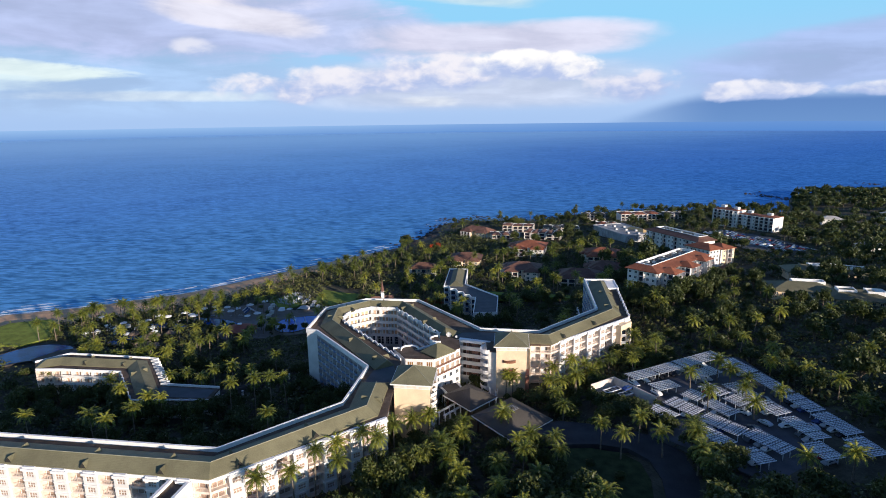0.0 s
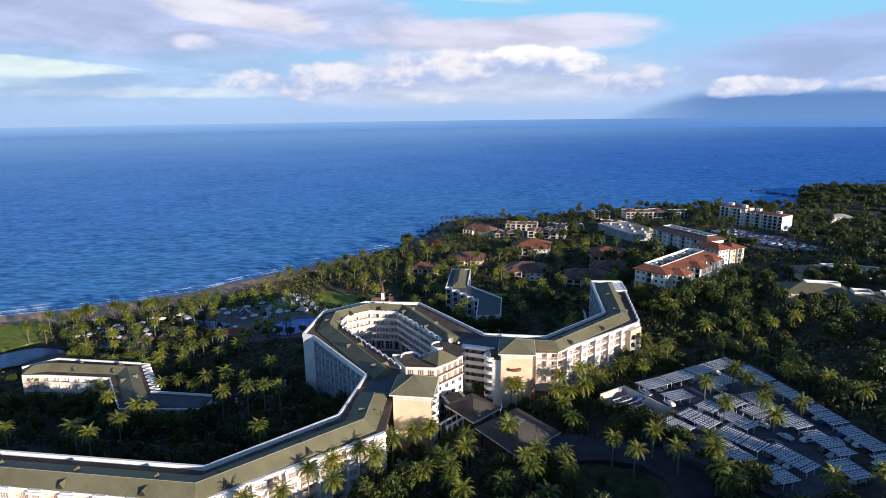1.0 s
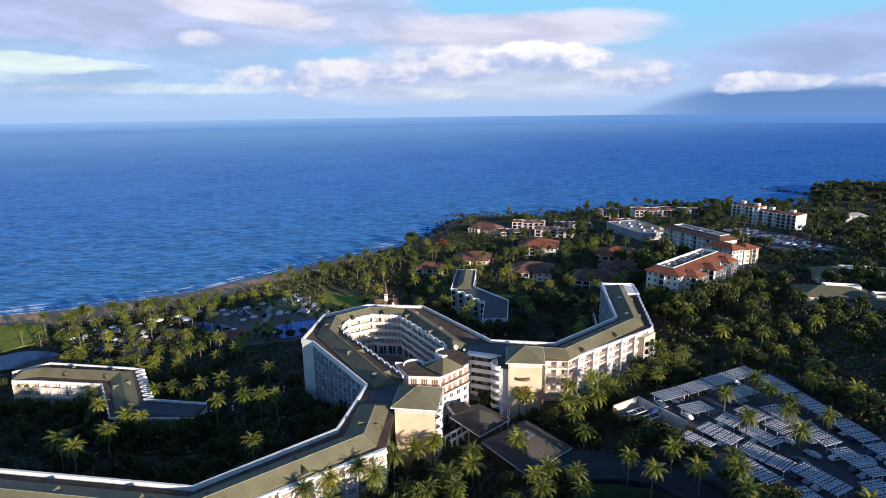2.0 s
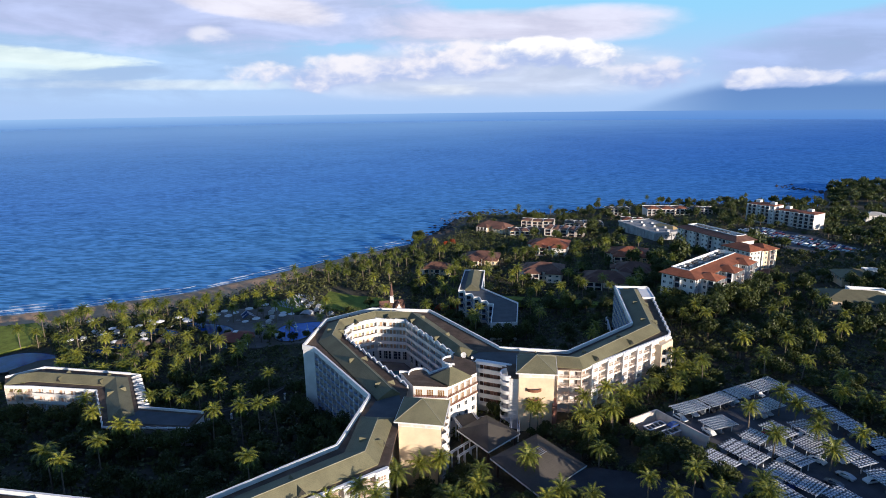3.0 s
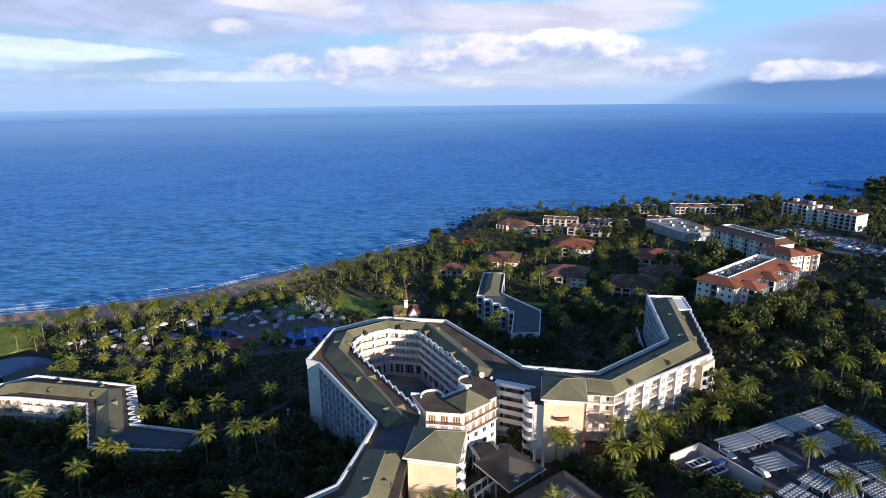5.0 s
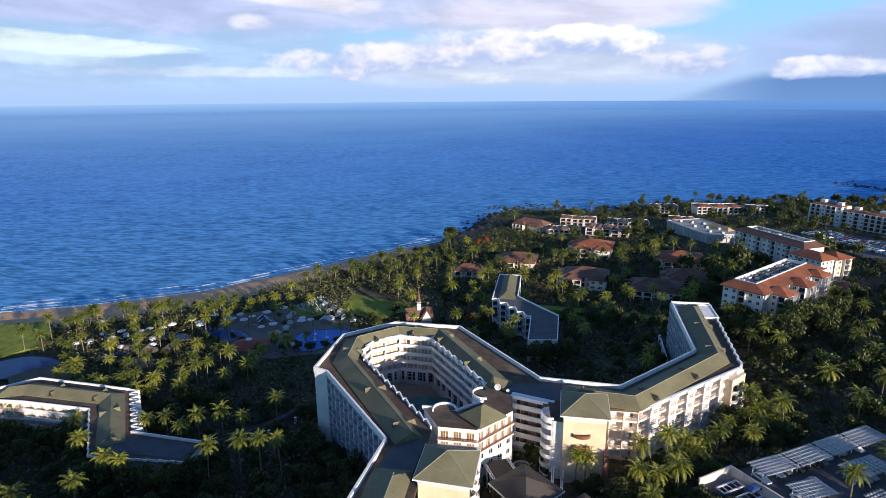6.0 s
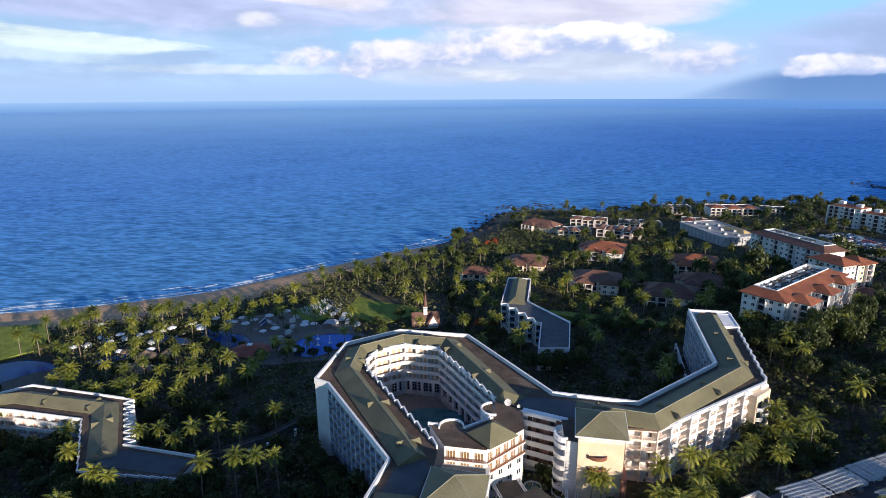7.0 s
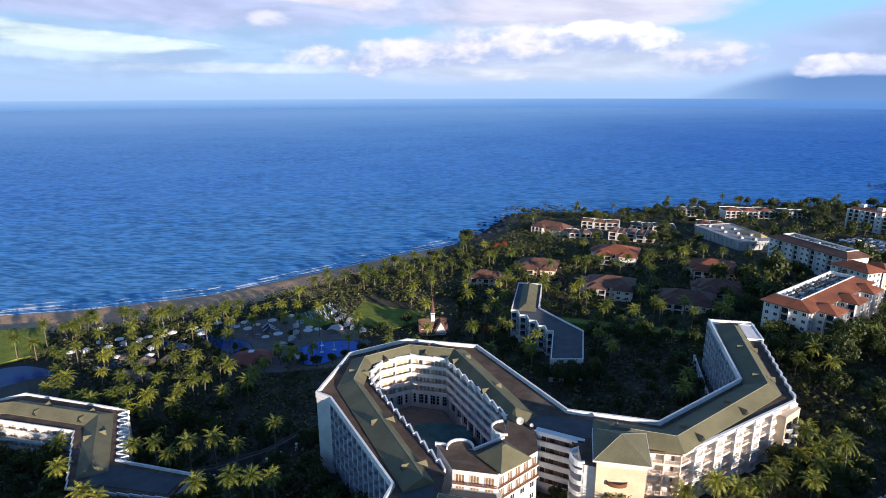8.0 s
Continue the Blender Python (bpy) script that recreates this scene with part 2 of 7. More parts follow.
WET_SAND = mat("wet_sand", (0.22, 0.165, 0.13), 0.35, 0.2, 6.0, 0.1, 10.0)
LAVA = mat("black_lava_rock", (0.035, 0.030, 0.028), 0.9, 0.5, 2.0, 0.8, 8.0)
BARK = mat("palm_bark", (0.17, 0.135, 0.10), 0.9, 0.3, 0.6, 0.6)
WOOD_BARK = mat("tree_bark", (0.10, 0.075, 0.055), 0.95, 0.35, 0.6, 0.6)
PALM = leaf_mat("palm_fronds", (0.072, 0.115, 0.020), (0.300, 0.305, 0.052), 0.3, 0.42)
LEAF = leaf_mat("broad_leaves", (0.044, 0.064, 0.018), (0.098, 0.116, 0.030), 0.25, 0.32)
RECESS_BACK = mat("recess_red_brown", (0.27, 0.135, 0.10), 0.7, 0.3, 1.5, 0.1)
SHRUB = leaf_mat("shrub_leaves", (0.054, 0.066, 0.026), (0.105, 0.118, 0.038), 0.15)
FLAME = leaf_mat("red_blossom", (0.30, 0.05, 0.02), (0.42, 0.09, 0.02), 0.2)
POOL = mat("pool_water", (0.010, 0.12, 0.52), 0.12, 0.3, 5.0, 0.15, 10.0, spec=0.06)
POND = mat("dark_pond_water", (0.008, 0.05, 0.20), 0.1, 0.3, 8.0, 0.1, 8.0, spec=0.1)
TEAL = mat("green_pond_water", (0.045, 0.13, 0.145), 0.1, 0.4, 4.0, 0.1, 8.0, spec=0.15)
# grey puts the shade on the hall's pale walls into their colour
GREYED_RENDER = mat("greyed_render", (0.36, 0.36, 0.37), 0.85, 0.18, 4.0, 0.2, stain=((0.22, 0.21, 0.21), 0.5))
LOUNGE = mat("grey_lounger_mesh", (0.34, 0.35, 0.36), 0.8, 0.2, 0.6, 0.1)
CANVAS = mat("white_canvas", (0.66, 0.66, 0.67), 0.85, 0.1, 1.0, 0.1)
BLUE_PAD = mat("blue_cushion", (0.05, 0.09, 0.24), 0.8, 0.2, 0.6, 0.1)
TYRE = mat("tyre_rubber", (0.02, 0.02, 0.02), 0.9, 0.2, 0.3, 0.2)
THATCH = mat("thatch", (0.17, 0.12, 0.085), 1.0, 0.3, 1.0, 0.8, 20.0)
TAN_ROCK = mat("tan_rock", (0.34, 0.235, 0.16), 0.9, 0.35, 1.5, 0.7, 8.0)
CAP_TILE = mat("pale_ridge_tiles", (0.26, 0.25, 0.18), 0.8, 0.2, 1.0, 0.2)
SPIRE = mat("red_brown_shakes", (0.12, 0.058, 0.042), 0.8, 0.3, 1.0, 0.3)
PAINT = [mat("car_paint_" + n, c, 0.25, 0.05, 1.0, 0.0, spec=0.6) for n, c in
         (("white", (0.72, 0.72, 0.72)), ("silver", (0.42, 0.43, 0.45)), ("grey", (0.12, 0.125, 0.13)), ("black", (0.02, 0.02, 0.022)), ("red", (0.32, 0.025, 0.02)), ("blue", (0.03, 0.06, 0.2)))]


def sea_mat():
    m = bpy.data.materials.new("sea_water")
    m.use_nodes = True
    N = Nodes(m.node_tree)
    body, gloss, end = N.add("ShaderNodeBsdfDiffuse"), N.add("ShaderNodeBsdfGlossy"), N.add("ShaderNodeOutputMaterial")
    pos = N.add("ShaderNodeNewGeometry").outputs["Position"]
    mp = N.add("ShaderNodeMapping")
    N.put(mp.inputs[0], pos)
    mp.inputs["Rotation"].default_value, mp.inputs["Scale"].default_value = (0, 0, radians(6)), (0.24, 1.0, 1.0)
    w = mp.outputs[0]
    chop, ripple = N.noise(w, 0.26, 2, 0.5, 0.3), N.noise(w, 0.55, 3, 0.55, 0.2)
    swell, broad, gust = N.noise(w, 0.075, 2, 0.5, 0.3), N.noise(pos, 0.0035, 4, 0.55, 0.6), N.noise(w, 0.012, 5, 0.6, 0.5)
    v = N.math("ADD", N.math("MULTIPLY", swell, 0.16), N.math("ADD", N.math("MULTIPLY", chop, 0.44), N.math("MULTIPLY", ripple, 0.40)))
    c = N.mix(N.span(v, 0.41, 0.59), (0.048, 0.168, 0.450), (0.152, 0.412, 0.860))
    patch = N.math("ADD", N.math("MULTIPLY", broad, 0.6), N.math("MULTIPLY", gust, 0.4))
    c = N.mix(N.span(patch, 0.38, 0.64, 0.0, 0.35), c, (0.128, 0.382, 0.815))
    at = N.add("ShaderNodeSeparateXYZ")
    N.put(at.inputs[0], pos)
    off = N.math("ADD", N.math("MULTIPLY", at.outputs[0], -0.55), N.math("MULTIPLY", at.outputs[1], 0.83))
    c = N.mix(N.span(off, 330.0, 1000.0, 0.8, 0.0), c, N.mix(N.span(v, 0.41, 0.59), (0.060, 0.212, 0.380), (0.175, 0.475, 0.800)))     # greener water towards the shore
    c = N.mix(N.span(N.math("ADD", at.outputs[0], N.math("MULTIPLY", gust, 300.0)), -150.0, 800.0, 0.0, 0.6), c, N.mix(N.span(v, 0.41, 0.59), (0.012, 0.100, 0.430), (0.040, 0.200, 0.680)))     # northern water painted darker for the duller sky it reflects
    far_haze = N.span(N.math("ADD", off, N.math("MULTIPLY", patch, 900.0)), 700.0, 4200.0, 0.0, 0.95)
    c = N.mix(far_haze, c, (0.345, 0.600, 0.900))     # far haze painted into the water's colour, paler with distance
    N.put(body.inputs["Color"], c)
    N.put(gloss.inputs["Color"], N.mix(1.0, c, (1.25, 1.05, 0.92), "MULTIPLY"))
    gloss.inputs["Roughness"].default_value = 0.42
    b = N.add("ShaderNodeBump")
    b.inputs["Strength"].default_value, b.inputs["Distance"].default_value = 0.55, 0.9
    N.put(b.inputs["Height"], v)
    N.put(body.inputs["Normal"], b.outputs[0])
    N.put(gloss.inputs["Normal"], b.outputs[0])
    both = N.add("ShaderNodeMixShader")     # light from within the water, and the sky tinted on its waves
    both.inputs[0].default_value = 0.68
    N.put(both.inputs[1], body.outputs[0])
    N.put(both.inputs[2], gloss.outputs[0])
    N.put(end.inputs[0], both.outputs[0])
    return m


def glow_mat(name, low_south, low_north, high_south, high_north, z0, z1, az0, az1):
    """Far haze put into emission: a plain backdrop that glows, paler by height and towards the south."""
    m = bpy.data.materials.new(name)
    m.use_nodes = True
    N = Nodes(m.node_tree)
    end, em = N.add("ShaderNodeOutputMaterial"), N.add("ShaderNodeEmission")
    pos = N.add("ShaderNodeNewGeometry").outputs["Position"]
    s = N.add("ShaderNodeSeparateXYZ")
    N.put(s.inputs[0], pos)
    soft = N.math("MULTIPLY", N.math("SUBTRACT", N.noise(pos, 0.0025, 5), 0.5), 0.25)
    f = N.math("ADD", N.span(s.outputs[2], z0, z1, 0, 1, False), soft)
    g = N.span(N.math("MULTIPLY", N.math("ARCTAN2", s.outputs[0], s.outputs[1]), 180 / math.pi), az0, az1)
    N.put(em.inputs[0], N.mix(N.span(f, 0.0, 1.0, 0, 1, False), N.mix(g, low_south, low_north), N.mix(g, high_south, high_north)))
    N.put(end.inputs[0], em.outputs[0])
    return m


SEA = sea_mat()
FOAM = mat("surf_foam", (0.72, 0.76, 0.80), 0.8, 0.15, 2.0, 0.4)
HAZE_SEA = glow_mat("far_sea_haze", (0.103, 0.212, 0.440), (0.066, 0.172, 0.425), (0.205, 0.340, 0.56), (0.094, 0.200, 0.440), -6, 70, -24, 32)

# ---- building helpers ----
def mesh_of(name, bm, *materials):
    me = bpy.data.meshes.new(name)
    bm.to_mesh(me)
    bm.free()
    for m in materials:
        me.materials.append(m)
    return me


def thing(name, loc, label, category, group="", kind="", turn=0.0):
    ob = new(name)
    ob.empty_display_size = 0.2
    ob.matrix_world = pose(*loc, 0, 0, turn)
    return tagged(ob, label, category, group, kind)


def part(name, bm, material, parent, label="", world=False):
    """One mesh under a thing or a part. world: the bmesh is written in world places, under an unturned parent."""
    if world:
        at = Vector()
        p = parent
        while p:
            at += p.matrix_basis.translation
            p = p.parent
        bmesh.ops.translate(bm, verts=bm.verts[:], vec=-at)
    mats = material if isinstance(material, (list, tuple)) else [material]
    ob = new(name, mesh_of(name, bm, *mats))
    ob.parent = parent
    return tagged(ob, label)


def piece(name, me, m, parent, label=""):
    """A part that shares a mesh, at the pose m under its parent."""
    ob = new(name, me)
    ob.parent, ob.matrix_basis = parent, m
    return tagged(ob, label)


def solo(name, bm, material, label, category, group="", kind=""):
    mats = material if isinstance(material, (list, tuple)) else [material]
    return tagged(new(name, mesh_of(name, bm, *mats)), label, category, group, kind)


def box(bm, x0, x1, y0, y1, z0, z1, mi=0):
    v = [bm.verts.new(p) for p in ((x0, y0, z0), (x1, y0, z0), (x1, y1, z0), (x0, y1, z0), (x0, y0, z1), (x1, y0, z1), (x1, y1, z1), (x0, y1, z1))]
    for f in ((3, 2, 1, 0), (4, 5, 6, 7), (0, 1, 5, 4), (1, 2, 6, 5), (2, 3, 7, 6), (3, 0, 4, 7)):
        bm.faces.new([v[i] for i in f]).material_index = mi


def area(poly):
    return 0.5 * sum(a[0] * b[1] - b[0] * a[1] for a, b in zip(poly, list(poly[1:]) + [poly[0]]))


def prism(bm, poly, z0, z1, mi=0):
    """An upright block over a ring of points."""
    poly = list(poly) if area(list(poly)) > 0 else list(poly)[::-1]
    lo, hi = [bm.verts.new((p[0], p[1], z0)) for p in poly], [bm.verts.new((p[0], p[1], z1)) for p in poly]
    bm.faces.new(hi).material_index = mi
    bm.faces.new(lo[::-1]).material_index = mi
    for i in range(len(poly)):
        j = (i + 1) % len(poly)
        bm.faces.new((lo[i], lo[j], hi[j], hi[i])).material_index = mi


def offset(path, d, closed=False):
    """A line beside a path, d metres to its left, with mitred corners."""
    pts = [Vector(p[:2]) for p in path]
    n, res = len(pts), []
    for i, p in enumerate(pts):
        a = pts[i - 1] if (i or closed) else None
        b = pts[(i + 1) % n] if (i < n - 1 or closed) else None
        ds = [(q - o).normalized() for o, q in ((a, p), (p, b)) if o is not None and q is not None]
        ns = [Vector((-t.y, t.x)) for t in ds]
        m = sum(ns, Vector((0, 0))).normalized()
        res.append(p + m * d / max(m.dot(ns[0]), 0.35))
    return res


def band(bm, path, d0, d1, z0, z1, closed=False, mi=0):
    """A wall along a path, between the offsets d0 and d1."""
    a, b = offset(path, d0, closed), offset(path, d1, closed)
    n = len(path)
    v = [[bm.verts.new((p.x, p.y, z)) for p in line] for line, z in ((a, z0), (b, z0), (b, z1), (a, z1))]
    for i in range(n if closed else n - 1):
        j = (i + 1) % n
        for k in range(4):
            bm.faces.new((v[k][i], v[k][j], v[(k + 1) % 4][j], v[(k + 1) % 4][i])).material_index = mi
    if not closed:
        for i in (0, n - 1):
            bm.faces.new([v[k][i] for k in range(4)]).material_index = mi
    bmesh.ops.recalc_face_normals(bm, faces=bm.faces[:])


def sheet(bm, left, right, z0, z1, mi=0):
    """A block between two lines of equally many points."""
    n = len(left)
    v = [[bm.verts.new((p[0], p[1], z)) for p in line] for line, z in ((left, z0), (right, z0), (right, z1), (left, z1))]
    for i in range(n - 1):
        for k in range(4):
            bm.faces.new((v[k][i], v[k][i + 1], v[(k + 1) % 4][i + 1], v[(k + 1) % 4][i])).material_index = mi
    for i in (0, n - 1):
        bm.faces.new([v[k][i] for k in range(4)]).material_index = mi
    bmesh.ops.recalc_face_normals(bm, faces=bm.faces[:])


def ridge_roof(bm, path, half, eave, rise, fascia=0.35, hip=(True, True), right=None):
    """A pitched roof that follows a path, hipped at its ends."""
    l, r = offset(path, half), offset(path, -(right or half))
    mid = [Vector(p[:2]) for p in path]
    for at, to, h in ((0, 1, hip[0]), (-1, -2, hip[1])):
        if h:
            d = (mid[to] - mid[at]).normalized()
            mid[at] = mid[at] + d * half * 0.9
    L = [bm.verts.new((p.x, p.y, eave)) for p in l]
    R = [bm.verts.new((p.x, p.y, eave)) for p in r]
    T = [bm.verts.new((p.x, p.y, eave + rise)) for p in mid]
    n = len(path)
    for i in range(n - 1):
        bm.faces.new((L[i], T[i], T[i + 1], L[i + 1]))
        bm.faces.new((T[i], R[i], R[i + 1], T[i + 1]))
    bm.faces.new((R[0], T[0], L[0]))
    bm.faces.new((L[-1], T[-1], R[-1]))
    rim = [e for e in bm.edges if len(e.link_faces) == 1]
    ext = bmesh.ops.extrude_edge_only(bm, edges=rim)
    bmesh.ops.translate(bm, verts=[g for g in ext["geom"] if isinstance(g, bmesh.types.BMVert)], vec=(0, 0, -fascia))
    bmesh.ops.holes_fill(bm, edges=[e for e in bm.edges if len(e.link_faces) == 1], sides=0)
    bmesh.ops.recalc_face_normals(bm, faces=bm.faces[:])


def hip_roof(bm, x0, x1, y0, y1, eave, rise, fascia=0.3, over=0.0):
    """A hipped roof over a rectangle."""
    x0, x1, y0, y1 = x0 - over, x1 + over, y0 - over, y1 + over
    w, d = x1 - x0, y1 - y0
    s = min(w, d) / 2
    cx, cy = (x0 + x1) / 2, (y0 + y1) / 2
    a, b = ((x0 + s, cy), (x1 - s, cy)) if w >= d else ((cx, y0 + s), (cx, y1 - s))
    E4 = [bm.verts.new((x, y, eave)) for x, y in ((x0, y0), (x1, y0), (x1, y1), (x0, y1))]
    F4 = [bm.verts.new((x, y, eave - fascia)) for x, y in ((x0, y0), (x1, y0), (x1, y1), (x0, y1))]
    A = bm.verts.new((*a, eave + rise))
    B = bm.verts.new((*b, eave + rise)) if abs(w - d) > 0.05 else A
    if w >= d:
        quads = ((E4[0], E4[1], B, A), (E4[2], E4[3], A, B), (E4[3], E4[0], A), (E4[1], E4[2], B))
    else:
        quads = ((E4[0], E4[1], A), (E4[2], E4[3], B), (E4[1], E4[2], B, A), (E4[3], E4[0], A, B))
    for q in quads:
        q = [v for i, v in enumerate(q) if v not in q[:i]]
        bm.faces.new(q)
    for i in range(4):
        j = (i + 1) % 4
        bm.faces.new((F4[i], F4[j], E4[j], E4[i]))
    bm.faces.new(F4[::-1])


def lattice(bm, xs, zs, y0, y1, glass=False):
    """A grid of bars between the lines xs and zs, every second field open (or glazed at y1); one connected piece."""
    made = {}

    def at(i, j, k):
        if (i, j, k) not in made:
            made[i, j, k] = bm.verts.new((xs[i], y1 if k else y0, zs[j]))
        return made[i, j, k]
    nx, nz = len(xs) - 1, len(zs) - 1
    for i in range(nx):
        for j in range(nz):
            f = [at(*c, 0) for c in ((i, j), (i + 1, j), (i + 1, j + 1), (i, j + 1))]
            b = [at(*c, 1) for c in ((i, j), (i + 1, j), (i + 1, j + 1), (i, j + 1))]
            if i % 2 and j % 2:
                for k in range(4):
                    bm.faces.new((f[(k + 1) % 4], f[k], b[k], b[(k + 1) % 4]))
                if glass:
                    bm.faces.new(b).material_index = 1
            else:
                bm.faces.new(f)
                if not glass:
                    bm.faces.new(b[::-1])
    rim = [(i, 0) for i in range(nx)] + [(nx, j) for j in range(nz)] + [(i, nz) for i in range(nx, 0, -1)] + [(0, j) for j in range(nz, 0, -1)]
    for (a, c), (d, e) in zip(rim, rim[1:] + rim[:1]):
        bm.faces.new((at(d, e, 0), at(a, c, 0), at(a, c, 1), at(d, e, 1)))


def bars(lo, hi, n, thick):
    """Edges of n + 1 bars with n fields between lo and hi."""
    out_list = []
    for i in range(n + 1):
        c = lo + (hi - lo - thick) * i / n
        out_list += [c, c + thick]
    return out_list


def tube(bm, p, q, r0, r1=None, n=6, mi=0):
    p, q = Vector(p), Vector(q)
    t = (q - p).normalized()
    u = t.orthogonal().normalized()
    w = t.cross(u)
    r1 = r0 if r1 is None else r1
    a = [bm.verts.new(p + (u * math.cos(2 * math.pi * i / n) + w * math.sin(2 * math.pi * i / n)) * r0) for i in range(n)]
    b = [bm.verts.new(q + (u * math.cos(2 * math.pi * i / n) + w * math.sin(2 * math.pi * i / n)) * r1) for i in range(n)]
    for i in range(n):
        bm.faces.new((a[i], a[(i + 1) % n], b[(i + 1) % n], b[i])).material_index = mi
    bm.faces.new(a[::-1]).material_index = mi
    bm.faces.new(b).material_index = mi


def along(p, q, z, s=0.0):
    """The pose at s metres on the way from p to q: x along it, y to its left."""
    p, q = Vector(p[:2]), Vector(q[:2])
    d = (q - p).normalized()
    o = p + d * s
    return pose(o.x, o.y, z, 0, 0, math.degrees(math.atan2(d.y, d.x)))


# ---- land and sea ----
COAST = [(-3200, -900), (-1200, 20), (-700, 215), (-400, 312), (-275, 358), (-226, 374), (-173, 401), (-120, 452), (-75, 498), (-33, 534), (-8, 585), (6, 632),
         (15, 655), (38, 670), (80, 671), (130, 667), (150, 686), (182, 706), (248, 721), (310, 719), (358, 722), (404, 714), (424, 694), (462, 735), (505, 805), (545, 858), (588, 876), (622, 862), (640, 838), (690, 876), (752, 935), (1150, 1120), (3600, 2300)]
RING = np.array(COAST + [(3600, -3300), (-3200, -3300)], float)


def shore(x, y):
    """Metres inland from the water's edge; below nought at sea."""
    x, y = np.asarray(x, float), np.asarray(y, float)
    best, inside = np.full(x.shape, 1e9), np.zeros(x.shape, bool)
    for i in range(len(RING)):
        (ax, ay), (bx, by) = RING[i], RING[(i + 1) % len(RING)]
        if i < len(COAST) - 1:
            t = np.clip(((x - ax) * (bx - ax) + (y - ay) * (by - ay)) / ((bx - ax) ** 2 + (by - ay) ** 2), 0, 1)
            best = np.minimum(best, np.hypot(x - ax - t * (bx - ax), y - ay - t * (by - ay)))
        hit = ((ay > y) != (by > y)) & (x < (bx - ax) * (y - ay) / (by - ay + 1e-12) + ax)
        inside ^= hit
    return np.where(inside, best, -best)


def land(x, y):
    """The ground's height."""
    d = shore(x, y)
    south = np.interp(d, (-200, -12, 0, 12, 42, 62, 100, 170, 215, 262, 350, 600, 1500), (-9, -1.0, 0, 0.6, 1.6, 4.0, 4.6, 5.0, 9.5, 15.5, 23, 38, 70))
    north = np.interp(d, (-200, -6, 0, 10, 30, 90, 160, 260, 400, 900, 2000), (-9, -1.5, 0, 3.0, 6, 9, 12, 15, 18, 34, 80))
    k = np.clip((np.asarray(y, float) - 330) / 130, 0, 1)
    k = k * k * (3 - 2 * k)
    return south * (1 - k) + north * k


def ground_z(x, y):
    return float(land(np.array([x]), np.array([y]))[0])


def build_ground():
    def steps(spans):
        out = []
        for a, b, s in spans:
            out += list(np.arange(a, b, s))
        return np.array(out)
    xs = steps([(-3200, -700, 250), (-700, -320, 30), (-320, 260, 5), (260, 620, 12), (620, 1200, 50), (1200, 3601, 240)])
    ys = steps([(-3300, -300, 250), (-300, 90, 30), (90, 720, 5), (720, 960, 15), (960, 2400, 120)])
    X, Y = np.meshgrid(xs, ys)
    Z = land(X, Y)
    n = (np.sin(X * 0.11 + 1.3) * np.cos(Y * 0.13) + np.sin(X * 0.31) * np.sin(Y * 0.27)) * 0.25
    Z = Z + np.where(Z > 7, n, 0)
    D = shore(X, Y)
    w, h = len(xs), len(ys)
    idx = np.arange(w * h).reshape(h, w)
    keep = (Z[:-1, :-1] > -8.9) | (Z[1:, 1:] > -8.9)
    quads = np.stack([idx[:-1, :-1], idx[:-1, 1:], idx[1:, 1:], idx[1:, :-1]], -1)[keep]
    me = bpy.data.meshes.new("ground")
    me.from_pydata(np.stack([X, Y, Z], -1).reshape(-1, 3).tolist(), [], quads.tolist())
    for m in (EARTH, SAND, WET_SAND, LAVA):
        me.materials.append(m)
    cd, cx, cy = D[:-1, :-1][keep] + 2, X[:-1, :-1][keep], Y[:-1, :-1][keep]
    kind = np.zeros(len(cd), int)
    sand = (cx < -40) & (cy < 560)
    kind[sand & (cd < 42) & (cd > 6)] = 1
    kind[sand & (cd <= 6)] = 2
    kind[~sand & (cd < 22)] = 3
    me.polygons.foreach_set("material_index", kind.astype(np.int32))
    tagged(new("ground", me), "dark planted ground with sandy beach and black lava shore", "ground", kind="structure")


build_ground()
bm = bmesh.new()
rings = [0, 60, 120, 200, 320, 500, 800, 1300, 2200, 3400, 4880]
prev = None
for r in rings:
    cur = [bm.verts.new((r * math.cos(a), 40 + r * math.sin(a), 0)) for a in np.linspace(0, 2 * math.pi, 96, endpoint=False)] if r else [bm.verts.new((0, 40, 0))]
    if prev:
        for i in range(96):
            j = (i + 1) % 96
            bm.faces.new((prev[0], cur[i], cur[j]) if len(prev) == 1 else (prev[i], cur[i], cur[j], prev[j]))
    prev = cur
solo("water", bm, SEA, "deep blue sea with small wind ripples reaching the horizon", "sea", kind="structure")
# added band: glowing painted haze where the water sheet ends
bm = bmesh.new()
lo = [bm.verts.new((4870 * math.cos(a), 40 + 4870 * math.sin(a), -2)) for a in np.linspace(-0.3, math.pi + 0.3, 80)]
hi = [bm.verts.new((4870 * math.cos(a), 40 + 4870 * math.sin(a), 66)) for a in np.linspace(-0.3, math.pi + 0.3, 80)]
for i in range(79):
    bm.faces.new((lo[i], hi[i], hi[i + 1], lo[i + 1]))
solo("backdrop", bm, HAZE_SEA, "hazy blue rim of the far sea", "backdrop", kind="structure")
